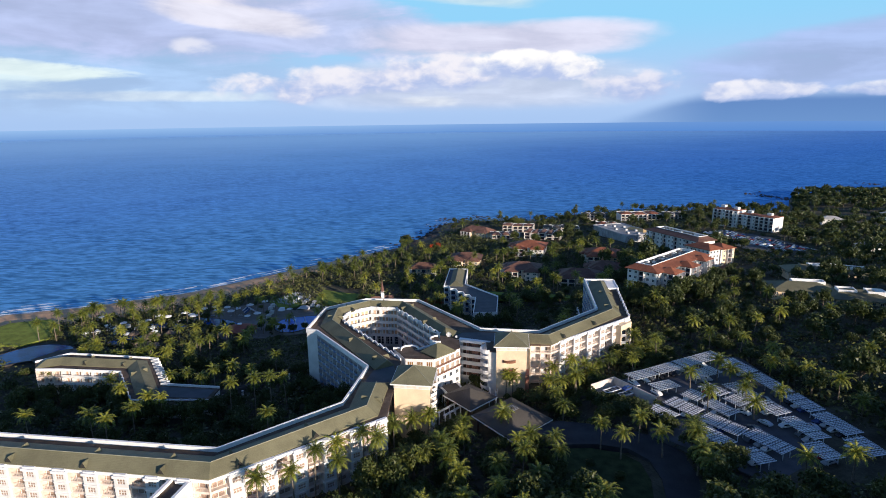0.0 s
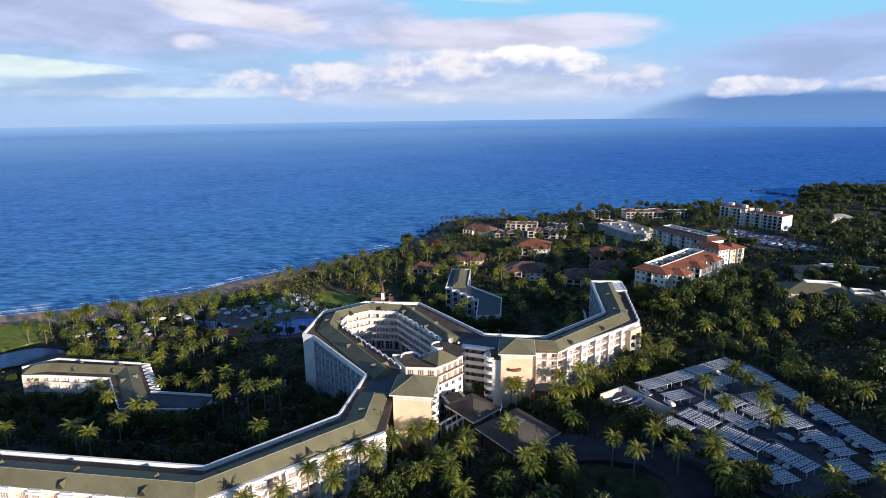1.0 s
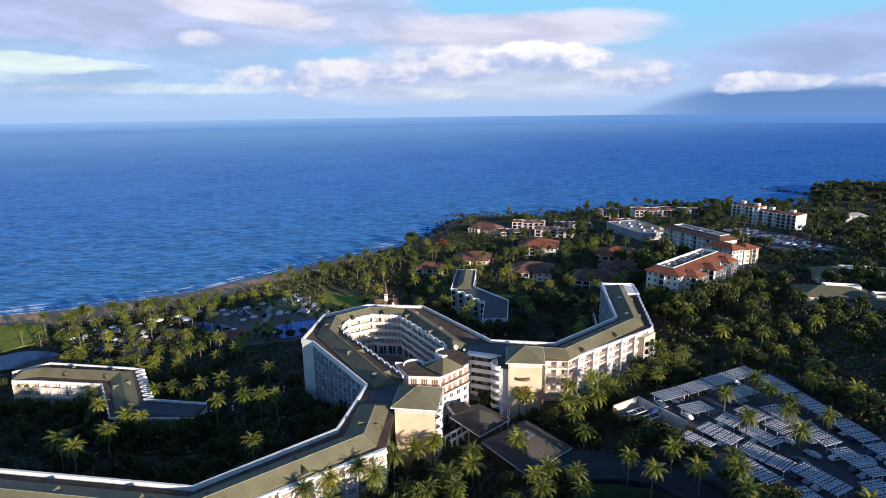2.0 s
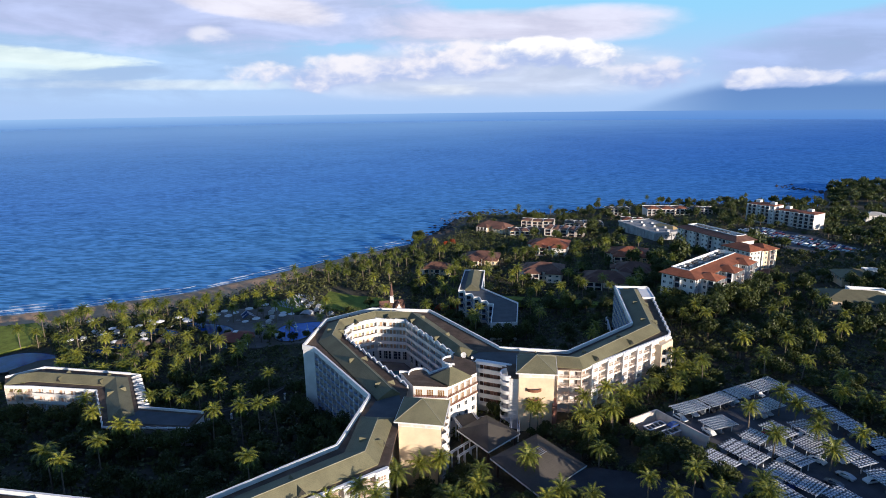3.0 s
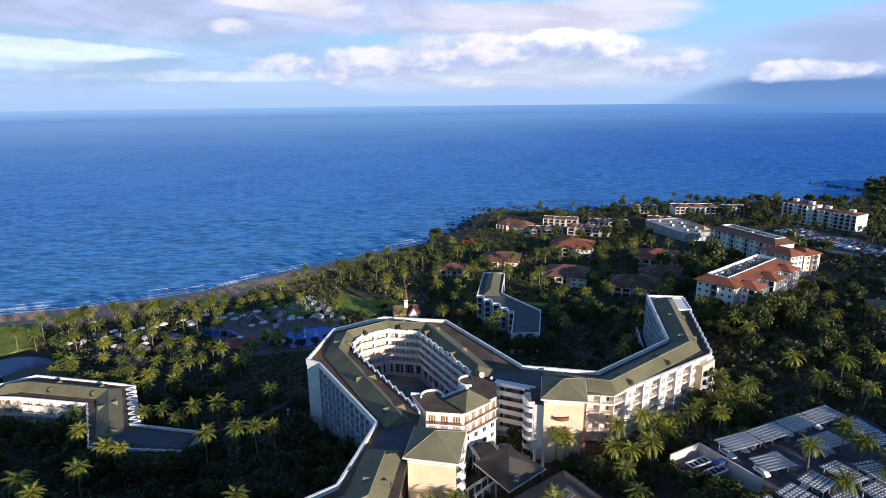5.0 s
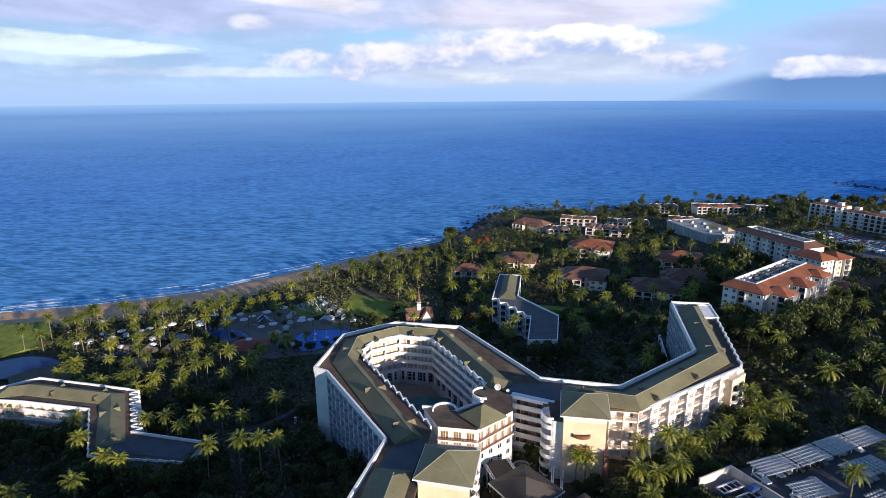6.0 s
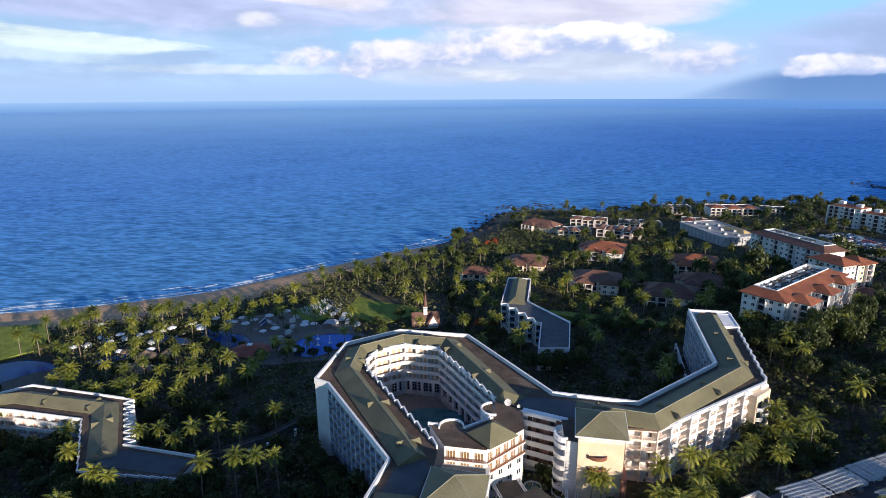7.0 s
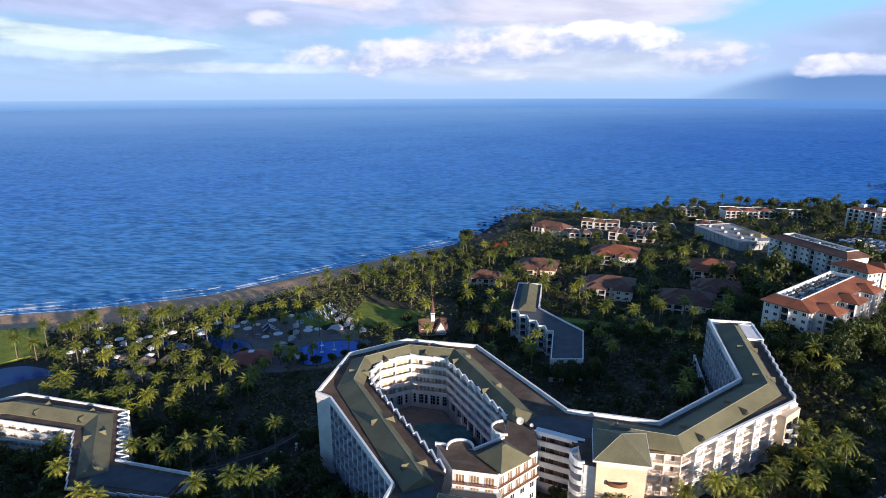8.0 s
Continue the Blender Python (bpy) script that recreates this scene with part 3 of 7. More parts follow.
# ---- facade bays, each built once and shared ----
def bay_meshes():
    """Meshes for one storey of one bay: x along the front, y inward from its face, z up from the slab."""
    kit = {}
    # deep loggia of the garden and entrance fronts
    bm = bmesh.new()
    box(bm, 0, 4.2, 0.0, 1.7, -0.12, 0.12)
    box(bm, -0.18, 0.18, -0.12, 1.7, 0.12, 2.88)
    box(bm, 0.18, 4.02, 0.0, 0.25, 2.55, 2.88)
    box(bm, 0.18, 4.02, 1.675, 1.695, 0.12, 2.55, 1)
    kit["loggia"] = mesh_of("loggia", bm, PINK, PEACH)
    bm = bmesh.new()
    lattice(bm, bars(0.18, 4.02, 8, 0.07), [0.12, 0.2, 1.0, 1.1], 0.06, 0.11)
    kit["loggia_rail"] = mesh_of("railing", bm, PINK)
    bm = bmesh.new()
    lattice(bm, bars(0.45, 3.8, 2, 0.14), [0.13, 0.2, 2.3, 2.42], 1.55, 1.66, True)
    kit["loggia_door"] = mesh_of("glass_door", bm, WHITE, CURTAIN)
    # closed bay with a square panelled window
    bm = bmesh.new()
    ring = [(0.3, 0.142), (0.3, 2.86), (3.9, 2.86), (3.9, 0.142), (3.2, 0.142), (3.2, 2.35), (1.0, 2.35), (1.0, 0.142)]
    front, back = [bm.verts.new((x, -0.75, z)) for x, z in ring], [bm.verts.new((x, 1.7, z)) for x, z in ring]
    bm.faces.new(front)
    bm.faces.new(back[::-1])
    for i in range(8):
        bm.faces.new((front[i], back[i], back[(i + 1) % 8], front[(i + 1) % 8]))
    bmesh.ops.recalc_face_normals(bm, faces=bm.faces[:])
    bmesh.ops.triangulate(bm, faces=[f for f in bm.faces if len(f.verts) > 4])
    kit["bay"] = mesh_of("bay", bm, WHITE)
    bm = bmesh.new()
    box(bm, 1.003, 3.197, -0.75, -0.55, 0.142, 0.85)
    kit["bay_sill"] = mesh_of("sill", bm, WHITE)
    bm = bmesh.new()
    prism(bm, [(0, -0.25), (0.2, -0.25), (0.2, -0.92), (4.0, -0.92), (4.0, -0.25), (4.2, -0.25), (4.2, 1.7), (0, 1.7)], -0.14, 0.138)
    kit["bay_slab"] = mesh_of("floor_slab", bm, PARAPET)
    bm = bmesh.new()
    lattice(bm, bars(1.0, 3.2, 3, 0.09), bars(0.85, 2.35, 2, 0.09), -0.6, -0.5, True)
    kit["bay_window"] = mesh_of("window", bm, WHITE, CURTAIN)
    # narrow cell of the sea-side grid, with a bowed front
    bm = bmesh.new()
    box(bm, 0, 3.5, 0.0, 1.7, -0.14, 0.14)
    box(bm, -0.16, 0.16, -0.3, 1.7, 0.14, 2.86)
    kit["cell"] = mesh_of("cell", bm, WHITE)
    bm = bmesh.new()
    n = 8
    pts = [(0.16 + 3.18 * i / n, -0.05 - 0.5 * math.sin(math.pi * i / n)) for i in range(n + 1)]
    band(bm, pts, 0, 0.09, 0.14, 0.95)
    band(bm, pts, -0.03, 0.12, 0.95, 1.05)
    kit["cell_rail"] = mesh_of("bowed_front", bm, TINTED)
    bm = bmesh.new()
    lattice(bm, bars(0.25, 3.25, 2, 0.1), [0.14, 0.2, 2.32, 2.42], 1.54, 1.66, True)
    kit["cell_door"] = mesh_of("glass_door", bm, WHITE, GLASS)
    # open gallery with a solid front
    bm = bmesh.new()
    box(bm, 0, 4.6, -0.05, 1.7, -0.2, 0.15)
    box(bm, 0, 4.6, -0.05, 0.14, 0.15, 1.02)
    box(bm, 0, 4.6, -0.13, 0.2, 1.02, 1.14)
    box(bm, -0.15, 0.15, 0.3, 1.7, 0.15, 2.8)
    kit["gallery"] = mesh_of("gallery", bm, WHITE)
    bm = bmesh.new()
    lattice(bm, [1.1, 1.2, 2.2, 2.8, 3.9, 4.0], [0.16, 0.22, 2.2, 2.32], 1.57, 1.68, True)
    kit["gallery_door"] = mesh_of("door", bm, WHITE, PEACH)
    # gallery of the recessed link: wide white bands before dark recesses
    bm = bmesh.new()
    box(bm, 0, 5.4, -0.05, 1.7, -0.25, 0.2)
    box(bm, 0, 5.4, -0.05, 0.16, 0.2, 1.15)
    box(bm, 0, 5.4, -0.14, 0.24, 1.15, 1.27)
    kit["link"] = mesh_of("gallery", bm, WHITE)
    # recess back: the shaded reddish interior is put into its colour
    bm = bmesh.new()
    box(bm, 0.02, 5.38, 1.55, 1.69, 0.2, 2.74)
    box(bm, 1.2, 2.2, 1.5, 1.56, 0.2, 2.3, 1)
    box(bm, 3.2, 4.2, 1.5, 1.56, 0.2, 2.3, 1)
    kit["link_recess"] = mesh_of("shutter", bm, RECESS_BACK, DARK_WOOD)
    return kit


KIT = bay_meshes()
STYLES = {
    "loggia": (4.2, "balcony", "loggia", (("railing", "loggia_rail"), ("glass_door", "loggia_door"))),
    "bay": (4.2, "bay_front", "bay", (("window", "bay_window"), ("sill", "bay_sill"), ("floor_slab", "bay_slab"))),
    "cell": (3.5, "bowed_balcony", "cell", (("bowed_front", "cell_rail"), ("glass_door", "cell_door"))),
    "gallery": (4.6, "gallery", "gallery", (("door", "gallery_door"),)),
    "link": (5.4, "gallery", "link", (("shutter", "link_recess"),)),
}


def facade(root, p, q, z0, floors, pattern, height=3.0, y=0.0, skip=()):
    """Bays in storeys along p to q, whose outer side is to the right of the way."""
    length = (Vector(q[:2]) - Vector(p[:2])).length
    wide = sum(STYLES[s][0] for s in pattern) / len(pattern)
    n = max(1, round(length / wide))
    k = length / sum(STYLES[pattern[i % len(pattern)]][0] for i in range(n))
    for f in range(floors):
        s = 0.0
        for i in range(n):
            w, name, body, subs = STYLES[pattern[i % len(pattern)]]
            if (i, f) not in skip:
                m = Matrix.Translation(-root.matrix_basis.translation) @ along(p, q, z0 + f * height, s) @ Matrix.Translation((0, y, 0)) @ Matrix.Diagonal((k, 1, height / 3.0, 1))
                ob = piece(name, KIT[body], m, root)
                for sub, key in subs:
                    piece(sub, KIT[key], Matrix(), ob)
            s += w * k


def vents(root, path, half, eave, rise, gap=13.0, first=6.0):
    """Small gabled louvres on both slopes of a ridge roof."""
    if "vent" not in KIT:
        bm = bmesh.new()
        a = [bm.verts.new(p) for p in ((-1.2, -1.5, -0.62), (1.2, -1.5, -0.62), (0, -1.35, 0.78), (0, 1.5, 0.66))]
        bm.faces.new((a[0], a[1], a[2])).material_index = 1
        bm.faces.new((a[1], a[3], a[2]))
        bm.faces.new((a[0], a[2], a[3]))
        for v in bm.verts:
            v.co = Vector((v.co.x * 0.82, v.co.y * 0.85, v.co.z))
        KIT["vent"] = mesh_of("roof_vent", bm, GREEN_TILE, VENT)
    slope = rise / half
    for p, q in zip(path, path[1:]):
        d = Vector(q[:2]) - Vector(p[:2])
        s, length = first, d.length
        step = gap if length > 40 else gap * 0.52
        while s < length - 4:
            for side in (0, 180):
                a = along(p, q, 0, s) @ pose(0, 0, 0, 0, 0, side) @ Matrix.Translation((0, -half * (0.45 if side else 0.55), eave + rise * (0.60 if side else 0.45))) @ Matrix.Diagonal((0.8 if side else 1, 0.8 if side else 1, 1.25 if side else 1, 1))
                piece("roof_vent", KIT["vent"], Matrix.Translation(-root.matrix_basis.translation) @ a, root)
            s += step


def teeth(path, step, deep):
    """A path drawn in saw-teeth that step out to its right."""
    out = []
    for p, q in zip(path, path[1:]):
        p, q = Vector(p[:2]), Vector(q[:2])
        d = (q - p).normalized()
        side = Vector((d.y, -d.x))
        n = max(1, round((q - p).length / step))
        for k in range(n):
            a, b = p.lerp(q, k / n), p.lerp(q, (k + 0.97) / n)
            out += [(a.x, a.y), (b.x + side.x * deep, b.y + side.y * deep)]
    return out + [path[-1]]


# ---- the hotel: wings round a courtyard, one swept plan ----
TOP = 34.0
RIDGE = [(-176, 150.9), (-55.6, 131.0), (-19.2, 158.0), (-16.2, 190.2), (-42.6, 234.2), (-42.6, 250.0), (-29, 260.4), (-13.3, 258.3), (6.0, 221.3), (27, 215.6), (44.6, 212.4), (78.6, 242.0), (86.9, 292)]
SEAWARD = [(-177.3, 159.2), (-57, 139.7), (-27.9, 163.7), (-22.8, 190), (-47.0, 226), (-51.9, 228.6), (-48.7, 255.2), (-31.2, 268.2), (-6.3, 265.1), (19.7, 225.1), (22.5, 224.6), (43, 221.1), (73.7, 247.6), (80.8, 296.2)]
INLAND = [(-174.6, 147.0), (-54.7, 127.0), (-13.8, 155.6), (-11.5, 196.5), (-37.0, 236), (-39.4, 242.5), (-37.3, 250.8), (-28.2, 256.7), (-16.1, 254.7), (3.4, 221.4), (21.4, 209.8), (45.2, 208.6), (84.6, 237.0), (95.6, 294.8)]

RIDGE = [(p.x, p.y) for p in offset(RIDGE, -0.5)]
hotel = thing("hotel", (-20, 200, 12), "large white and cream hotel with green hip roofs round a courtyard", "hotel", "resort buildings")
bm = bmesh.new()
sheet(bm, offset(SEAWARD, -1.75), offset(INLAND, 1.75), 6, TOP - 0.6)
part("wall", bm, WHITE, hotel, "white rendered walls", True)
bm = bmesh.new()
sheet(bm, SEAWARD, INLAND, TOP - 0.6, TOP)
part("roof_deck", bm, DECK, hotel, "flat brown gravelled roof edge", True)
bm = bmesh.new()
band(bm, SEAWARD, 0.12, -0.5, TOP - 0.7, TOP + 1.2)
part("parapet", bm, PARAPET, hotel, "white coping along the roof edge", True)
bm = bmesh.new()
court = INLAND[3:10]
band(bm, teeth(court, 4.4, 0.75), 0.32, -0.12, TOP - 0.7, TOP + 0.8)
part("parapet", bm, PARAPET, hotel, "white stepped coping round the courtyard", True)
ROOFS = ((RIDGE[:2] + [(-19.7, 158.2), (-17.8, 178.4)], (True, True)), ([(-15.9, 190.8)] + RIDGE[4:8] + [(5.6, 221.9), (8.0, 219.2)], (False, True)), ([(24.8, 216.2)] + RIDGE[10:], (True, True)))
for path, hips in ROOFS:
    bm = bmesh.new()
    ridge_roof(bm, path, 4.9 if not hips[0] else 6.0, TOP + 0.35, 2.3, hip=hips, right=3.5 if hips[0] else 2.7)
    part("roof", bm, GREEN_TILE, hotel, "long olive green shingled ridge roof", True)
    vents(hotel, path, 4.2, TOP + 0.35, 2.3, 21.0)
    bm = bmesh.new()
    cap = [Vector(p) for p in path]
    for at, to, hipped in ((0, 1, hips[0]), (-1, -2, hips[1])):
        if hipped:
            cap[at] = cap[at] + (cap[to] - cap[at]).normalized() * 4.25
    for p, q in zip(cap, cap[1:]):
        tube(bm, (*p, TOP + 2.67), (*q, TOP + 2.67), 0.10, 0.10, 5)
    part("ridge_cap", bm, CAP_TILE, hotel, "pale ridge tiles", True)
# blue-grey tint paints in the blue shade lying on these flat roofs
SHADE_ROOFING = mat("shade_blue_roofing", (0.075, 0.082, 0.090), 0.9, 0.25, 4.0, 0.3)
for ring in ([(-24.6, 172), (-15.2, 172), (-13.0, 188), (-14.2, 193), (-20.6, 188)], [(7.5, 223.0), (20.0, 222.6), (30, 221), (30, 213), (22.5, 213), (10.6, 217.6)]):
    bm = bmesh.new()
    prism(bm, ring, TOP - 0.2, TOP + 0.12)
    part("roof_deck", bm, SHADE_ROOFING, hotel, "flat roofing between the ridges, painted shade blue", True)

bm = bmesh.new()
prism(bm, [(-51.8, 228.5), (-46.9, 226.2), (-44.6, 229.6), (-50.2, 234)], 8, TOP - 0.65)
part("corner_pier", bm, WHITE, hotel, "plain white corner pier", True)
bm = bmesh.new()
band(bm, INLAND[:3], 0.35, -0.35, TOP - 0.75, TOP + 0.12)
for p, q in (((-117.2, 137.4), INLAND[1]), (INLAND[1], INLAND[2]), (INLAND[11], INLAND[12])):
    length = (Vector(q) - Vector(p)).length
    n = round(length / 4.2)
    for i in range(1, n, 2):     # a stepped white head over each projecting bay
        head = bmesh.new()
        box(head, 0.1, length / n - 0.1, -1.15, 0.3, TOP - 0.95, TOP - 0.25)
        box(head, 0.5, length / n - 0.5, -0.8, 0.3, TOP - 0.25, TOP + 0.2)
        head.transform(along(p, q, 0, i * length / n))
        part("bay_head", head, PARAPET, hotel, "", True)
part("cornice", bm, PARAPET, hotel, "white cornice over the inland front", True)
bm = bmesh.new()
band(bm, INLAND[11:13], 0.35, -0.35, TOP - 0.75, TOP + 0.3)
part("cornice", bm, PARAPET, hotel, "white cornice over the north wing", True)
bm = bmesh.new()
wave = []
for k in range(61):
    c = Vector(INLAND[12]).lerp(Vector(INLAND[13]), k / 60)
    wave.append((c.x + 0.6 * abs(math.sin(k * math.pi / 5)), c.y))
band(bm, wave, 0.35, -0.3, TOP - 0.75, TOP + 0.7)
part("parapet", bm, PARAPET, hotel, "scalloped white coping", True)
bm = bmesh.new()
band(bm, [INLAND[13], SEAWARD[13]], 0.35, -0.1, TOP - 0.7, TOP + 1.0)
part("parapet", bm, PARAPET, hotel, "white coping over the wing's end", True)
bm = bmesh.new()
band(bm, [(88.4, 279.0), (93.4, 278.6), (95.2, 291.5), (90.4, 292.2)], 0.3, -0.25, TOP, TOP + 1.0, True)
part("parapet", bm, PARAPET, hotel, "raised white upstand at the wing's end", True)
bm = bmesh.new()
prism(bm, [(88.6, 279.2), (93.2, 278.8), (95.0, 291.3), (90.6, 292.0)], TOP + 0.004, TOP + 0.8)
part("roof_deck", bm, PARAPET, hotel, "white flat roof at the wing's end", True)
bm = bmesh.new()
prism(bm, [(79.9, 285.2), (82.6, 284.8), (84.0, 294.6), (81.3, 295.0)], TOP + 0.004, TOP + 0.5)
part("roof_light", bm, TINTED, hotel, "pale flat roof light with white frame", True)
low_line = [(74.6, 272.0), (80.0, 304.0)]
bm = bmesh.new()
band(bm, low_line, 0.3, -0.3, 8, 16.6)
part("terrace_wall", bm, WHITE, hotel, "low white terrace wall below the wing", True)
for k in range(9):
    bm = bmesh.new()
    box(bm, -0.35, 0.35, 0.3, 0.8, 8, 17.2)
    bm.transform(along(low_line[0], low_line[1], 0, 1.6 + 3.5 * k))
    part("pilaster", bm, PARAPET, hotel, "", True)
SPUR = [(-66.4, 119.6), (-61.0, 118.8), (-59.2, 128.6), (-64.6, 129.4)]
bm = bmesh.new()
prism(bm, SPUR, 8, TOP - 1.2)
part("spur", bm, WHITE, hotel, "white wing stepping out from the front", True)
bm = bmesh.new()
prism(bm, offset(SPUR, 0.2, True), TOP - 1.196, TOP - 1.05)
part("roof_deck", bm, DECK, hotel, "", True)
bm = bmesh.new()
band(bm, SPUR, 0.7, -0.15, TOP - 1.6, TOP - 0.2, True)
part("parapet", bm, PARAPET, hotel, "broad white coping", True)
# sea-side grid of bowed balconies, garden fronts
facade(hotel, SEAWARD[4], SEAWARD[3], 13.0, 7, ["cell"])
facade(hotel, SEAWARD[13], SEAWARD[12], 13.0, 7, ["cell"])
# inland fronts
facade(hotel, (-117.2, 137.4), INLAND[1], 15.4, 6, ["loggia", "bay"])
facade(hotel, INLAND[1], INLAND[2], 15.4, 6, ["loggia", "bay"])
facade(hotel, INLAND[11], INLAND[12], 15.4, 6, ["loggia", "bay"])
facade(hotel, INLAND[12], INLAND[13], 15.4, 6, ["loggia", "loggia", "bay"])
facade(hotel, (37.6, 209.4), INLAND[11], 15.4, 6, ["loggia"])
# courtyard galleries
for i in range(4, 9):
    facade(hotel, INLAND[i], INLAND[i + 1], 20.6, 4, ["gallery"], 3.15)

# ---- hotel: entrance blocks and towers ----
def add_styles():
    bm = bmesh.new()
    lattice(bm, bars(1.0, 2.6, 2, 0.1), [0.8, 0.9, 2.2, 2.3], -0.1, -0.01, True)
    KIT["punch"] = mesh_of("window", bm, WHITE, GLASS)
    bm = bmesh.new()
    box(bm, 0.2, 4.0, -1.5, 0, -0.12, 0.1)
    box(bm, 0.2, 0.45, -1.5, 0, 0.1, 2.8)
    box(bm, 3.75, 4.0, -1.5, 0, 0.1, 2.8)
    KIT["terrace"] = mesh_of("balcony", bm, WHITE)
    bm = bmesh.new()
    lattice(bm, bars(0.45, 3.75, 6, 0.06), [0.1, 0.16, 1.0, 1.08], -1.48, -1.42)
    KIT["terrace_rail"] = mesh_of("railing", bm, BRONZE)
    bm = bmesh.new()
    box(bm, 0.6, 3.6, -0.05, 0.02, 0.12, 2.3)
    KIT["terrace_door"] = mesh_of("glass_door", bm, GLASS)
    bm = bmesh.new()
    band(bm, [(0.3 + 3.0 * i / 8, -0.2 - 1.1 * math.sin(math.pi * i / 8)) for i in range(9)], 0, 0.12, 0.1, 1.0)
    prism(bm, [(0.3 + 3.0 * i / 8, -0.2 - 1.1 * math.sin(math.pi * i / 8)) for i in range(9)] + [(3.3, 0.05), (0.3, 0.05)], -0.12, 0.12)
    KIT["round"] = mesh_of("balcony", bm, WHITE)
    bm = bmesh.new()
    box(bm, 0.7, 2.9, -0.04, 0.02, 0.14, 2.3)
    KIT["round_door"] = mesh_of("glass_door", bm, GLASS)
    bm = bmesh.new()
    box(bm, 0.0, 3.0, -0.7, 0.0, -0.3, 0.0)
    lattice(bm, bars(0.0, 3.0, 12, 0.08), [0.004, 0.08, 0.55, 0.65], -0.62, -0.52)
    for f in bm.faces:
        f.material_index = 1 if f.calc_center_median().z > 0.003 else 0
    KIT["balustrade"] = mesh_of("ledge", bm, WHITE, BRONZE)
    bm = bmesh.new()
    lattice(bm, bars(0.55, 2.45, 3, 0.12), [0.05, 0.14, 2.2, 2.32], -0.12, -0.02, True)
    KIT["tall_window"] = mesh_of("window", bm, WHITE, AMBER)
    bm = bmesh.new()
    lattice(bm, bars(0.32, 2.68, 1, 0.14), [0.1, 0.22, 2.62, 2.72], -0.22, -0.02, True)
    KIT["deep_window"] = mesh_of("window", bm, WHITE, GLASS)
    bm = bmesh.new()
    band(bm, [(0.46 + 2.08 * i / 6, -0.25 - 0.4 * math.sin(math.pi * i / 6)) for i in range(7)], 0, 0.08, 0.14, 0.95)
    KIT["deep_front"] = mesh_of("bowed_front", bm, TINTED)
    STYLES.update({
        "deep": (3.0, "window", "deep_window", (("bowed_front", "deep_front"),)),
        "punch": (3.6, "window", "punch", ()),
        "terrace": (4.2, "balcony", "terrace", (("railing", "terrace_rail"), ("glass_door", "terrace_door"))),
        "round": (3.6, "round_balcony", "round", (("glass_door", "round_door"),)),
        "tall": (3.0, "window_ledge", "balustrade", (("window", "tall_window"),)),
    })


add_styles()
bm = bmesh.new()
lobby = [(-14.5, 206.8), (-9.9, 197.3), (0.5, 196.2), (10.3, 206.2), (10.4, 214), (3.2, 221), (2.4, 211), (-4.7, 205.0)]
prism(bm, lobby, 8, TOP + 0.2)
part("lobby_block", bm, WHITE, hotel, "white lobby block with tall windows", True)
bm = bmesh.new()
prism(bm, lobby, TOP + 0.204, TOP + 0.3)
part("roof_deck", bm, DECK, hotel, "flat brown roof over the lobby", True)
for cx, cy, turn in ((-8.6, 205.6, 100), (2.3, 215.2, 190)):
    arc = [(cx + 3.4 * math.cos(radians(turn + a)), cy + 3.4 * math.sin(radians(turn + a))) for a in range(-95, 96, 19)]
    bm = bmesh.new()
    prism(bm, arc, 16, TOP + 0.25)
    part("round_bay", bm, WHITE, hotel, "rounded white bay on the courtyard", True)
    bm = bmesh.new()
    prism(bm, offset(arc, 0.35), TOP + 0.254, TOP + 0.32)
    part("roof_deck", bm, DECK, hotel, "", True)
    bm = bmesh.new()
    band(bm, arc, -0.05, 0.32, TOP - 0.4, TOP + 0.95)
    part("parapet", bm, PARAPET, hotel, "curved white coping", True)
bm = bmesh.new()
band(bm, [(-14.9, 207.0), (-12.2, 206.6)], 0.1, -0.35, TOP - 0.4, TOP + 0.9)
part("parapet", bm, PARAPET, hotel, "white coping beside the rounded bays", True)
bm = bmesh.new()
band(bm, [(-5.2, 205.1), (2.2, 210.8)], 0.25, -0.2, TOP - 0.4, TOP + 0.9)
part("parapet", bm, PARAPET, hotel, "white coping beside the rounded bays", True)
bm = bmesh.new()
hip_roof(bm, -4.9, 4.9, -4.4, 4.4, 0, 3.2)
bm.transform(pose(2.0, 202.2, TOP + 1.0, 0, 0, 42))
part("roof", bm, GREEN_TILE, hotel, "small green pyramid roof", True)
facade(hotel, (-9.9, 197.3), (0.5, 196.2), 27.6, 2, ["tall"], 3.2, y=0.0)
facade(hotel, (0.5, 196.2), (10.3, 206.2), 27.6, 2, ["tall"], 3.2, y=0.0)
facade(hotel, (0.5, 196.2), (10.3, 206.2), 20.8, 2, ["punch"], 3.2, y=0.0)
# recessed link of open galleries
bm = bmesh.new()
prism(bm, [(9.5, 216.8), (22.5, 211.8), (22.5, 216), (12, 220)], 8, TOP - 0.62)
part("link_block", bm, WHITE, hotel, "", True)
facade(hotel, (10.2, 214.9), (21.8, 210.3), 18.4, 5, ["link"], 3.05)
bm = bmesh.new()
band(bm, [(10.2, 214.9), (21.8, 210.3)], 1.8, -0.1, TOP - 0.62, TOP + 0.5)
part("parapet", bm, PARAPET, hotel, "white band over the open galleries", True)


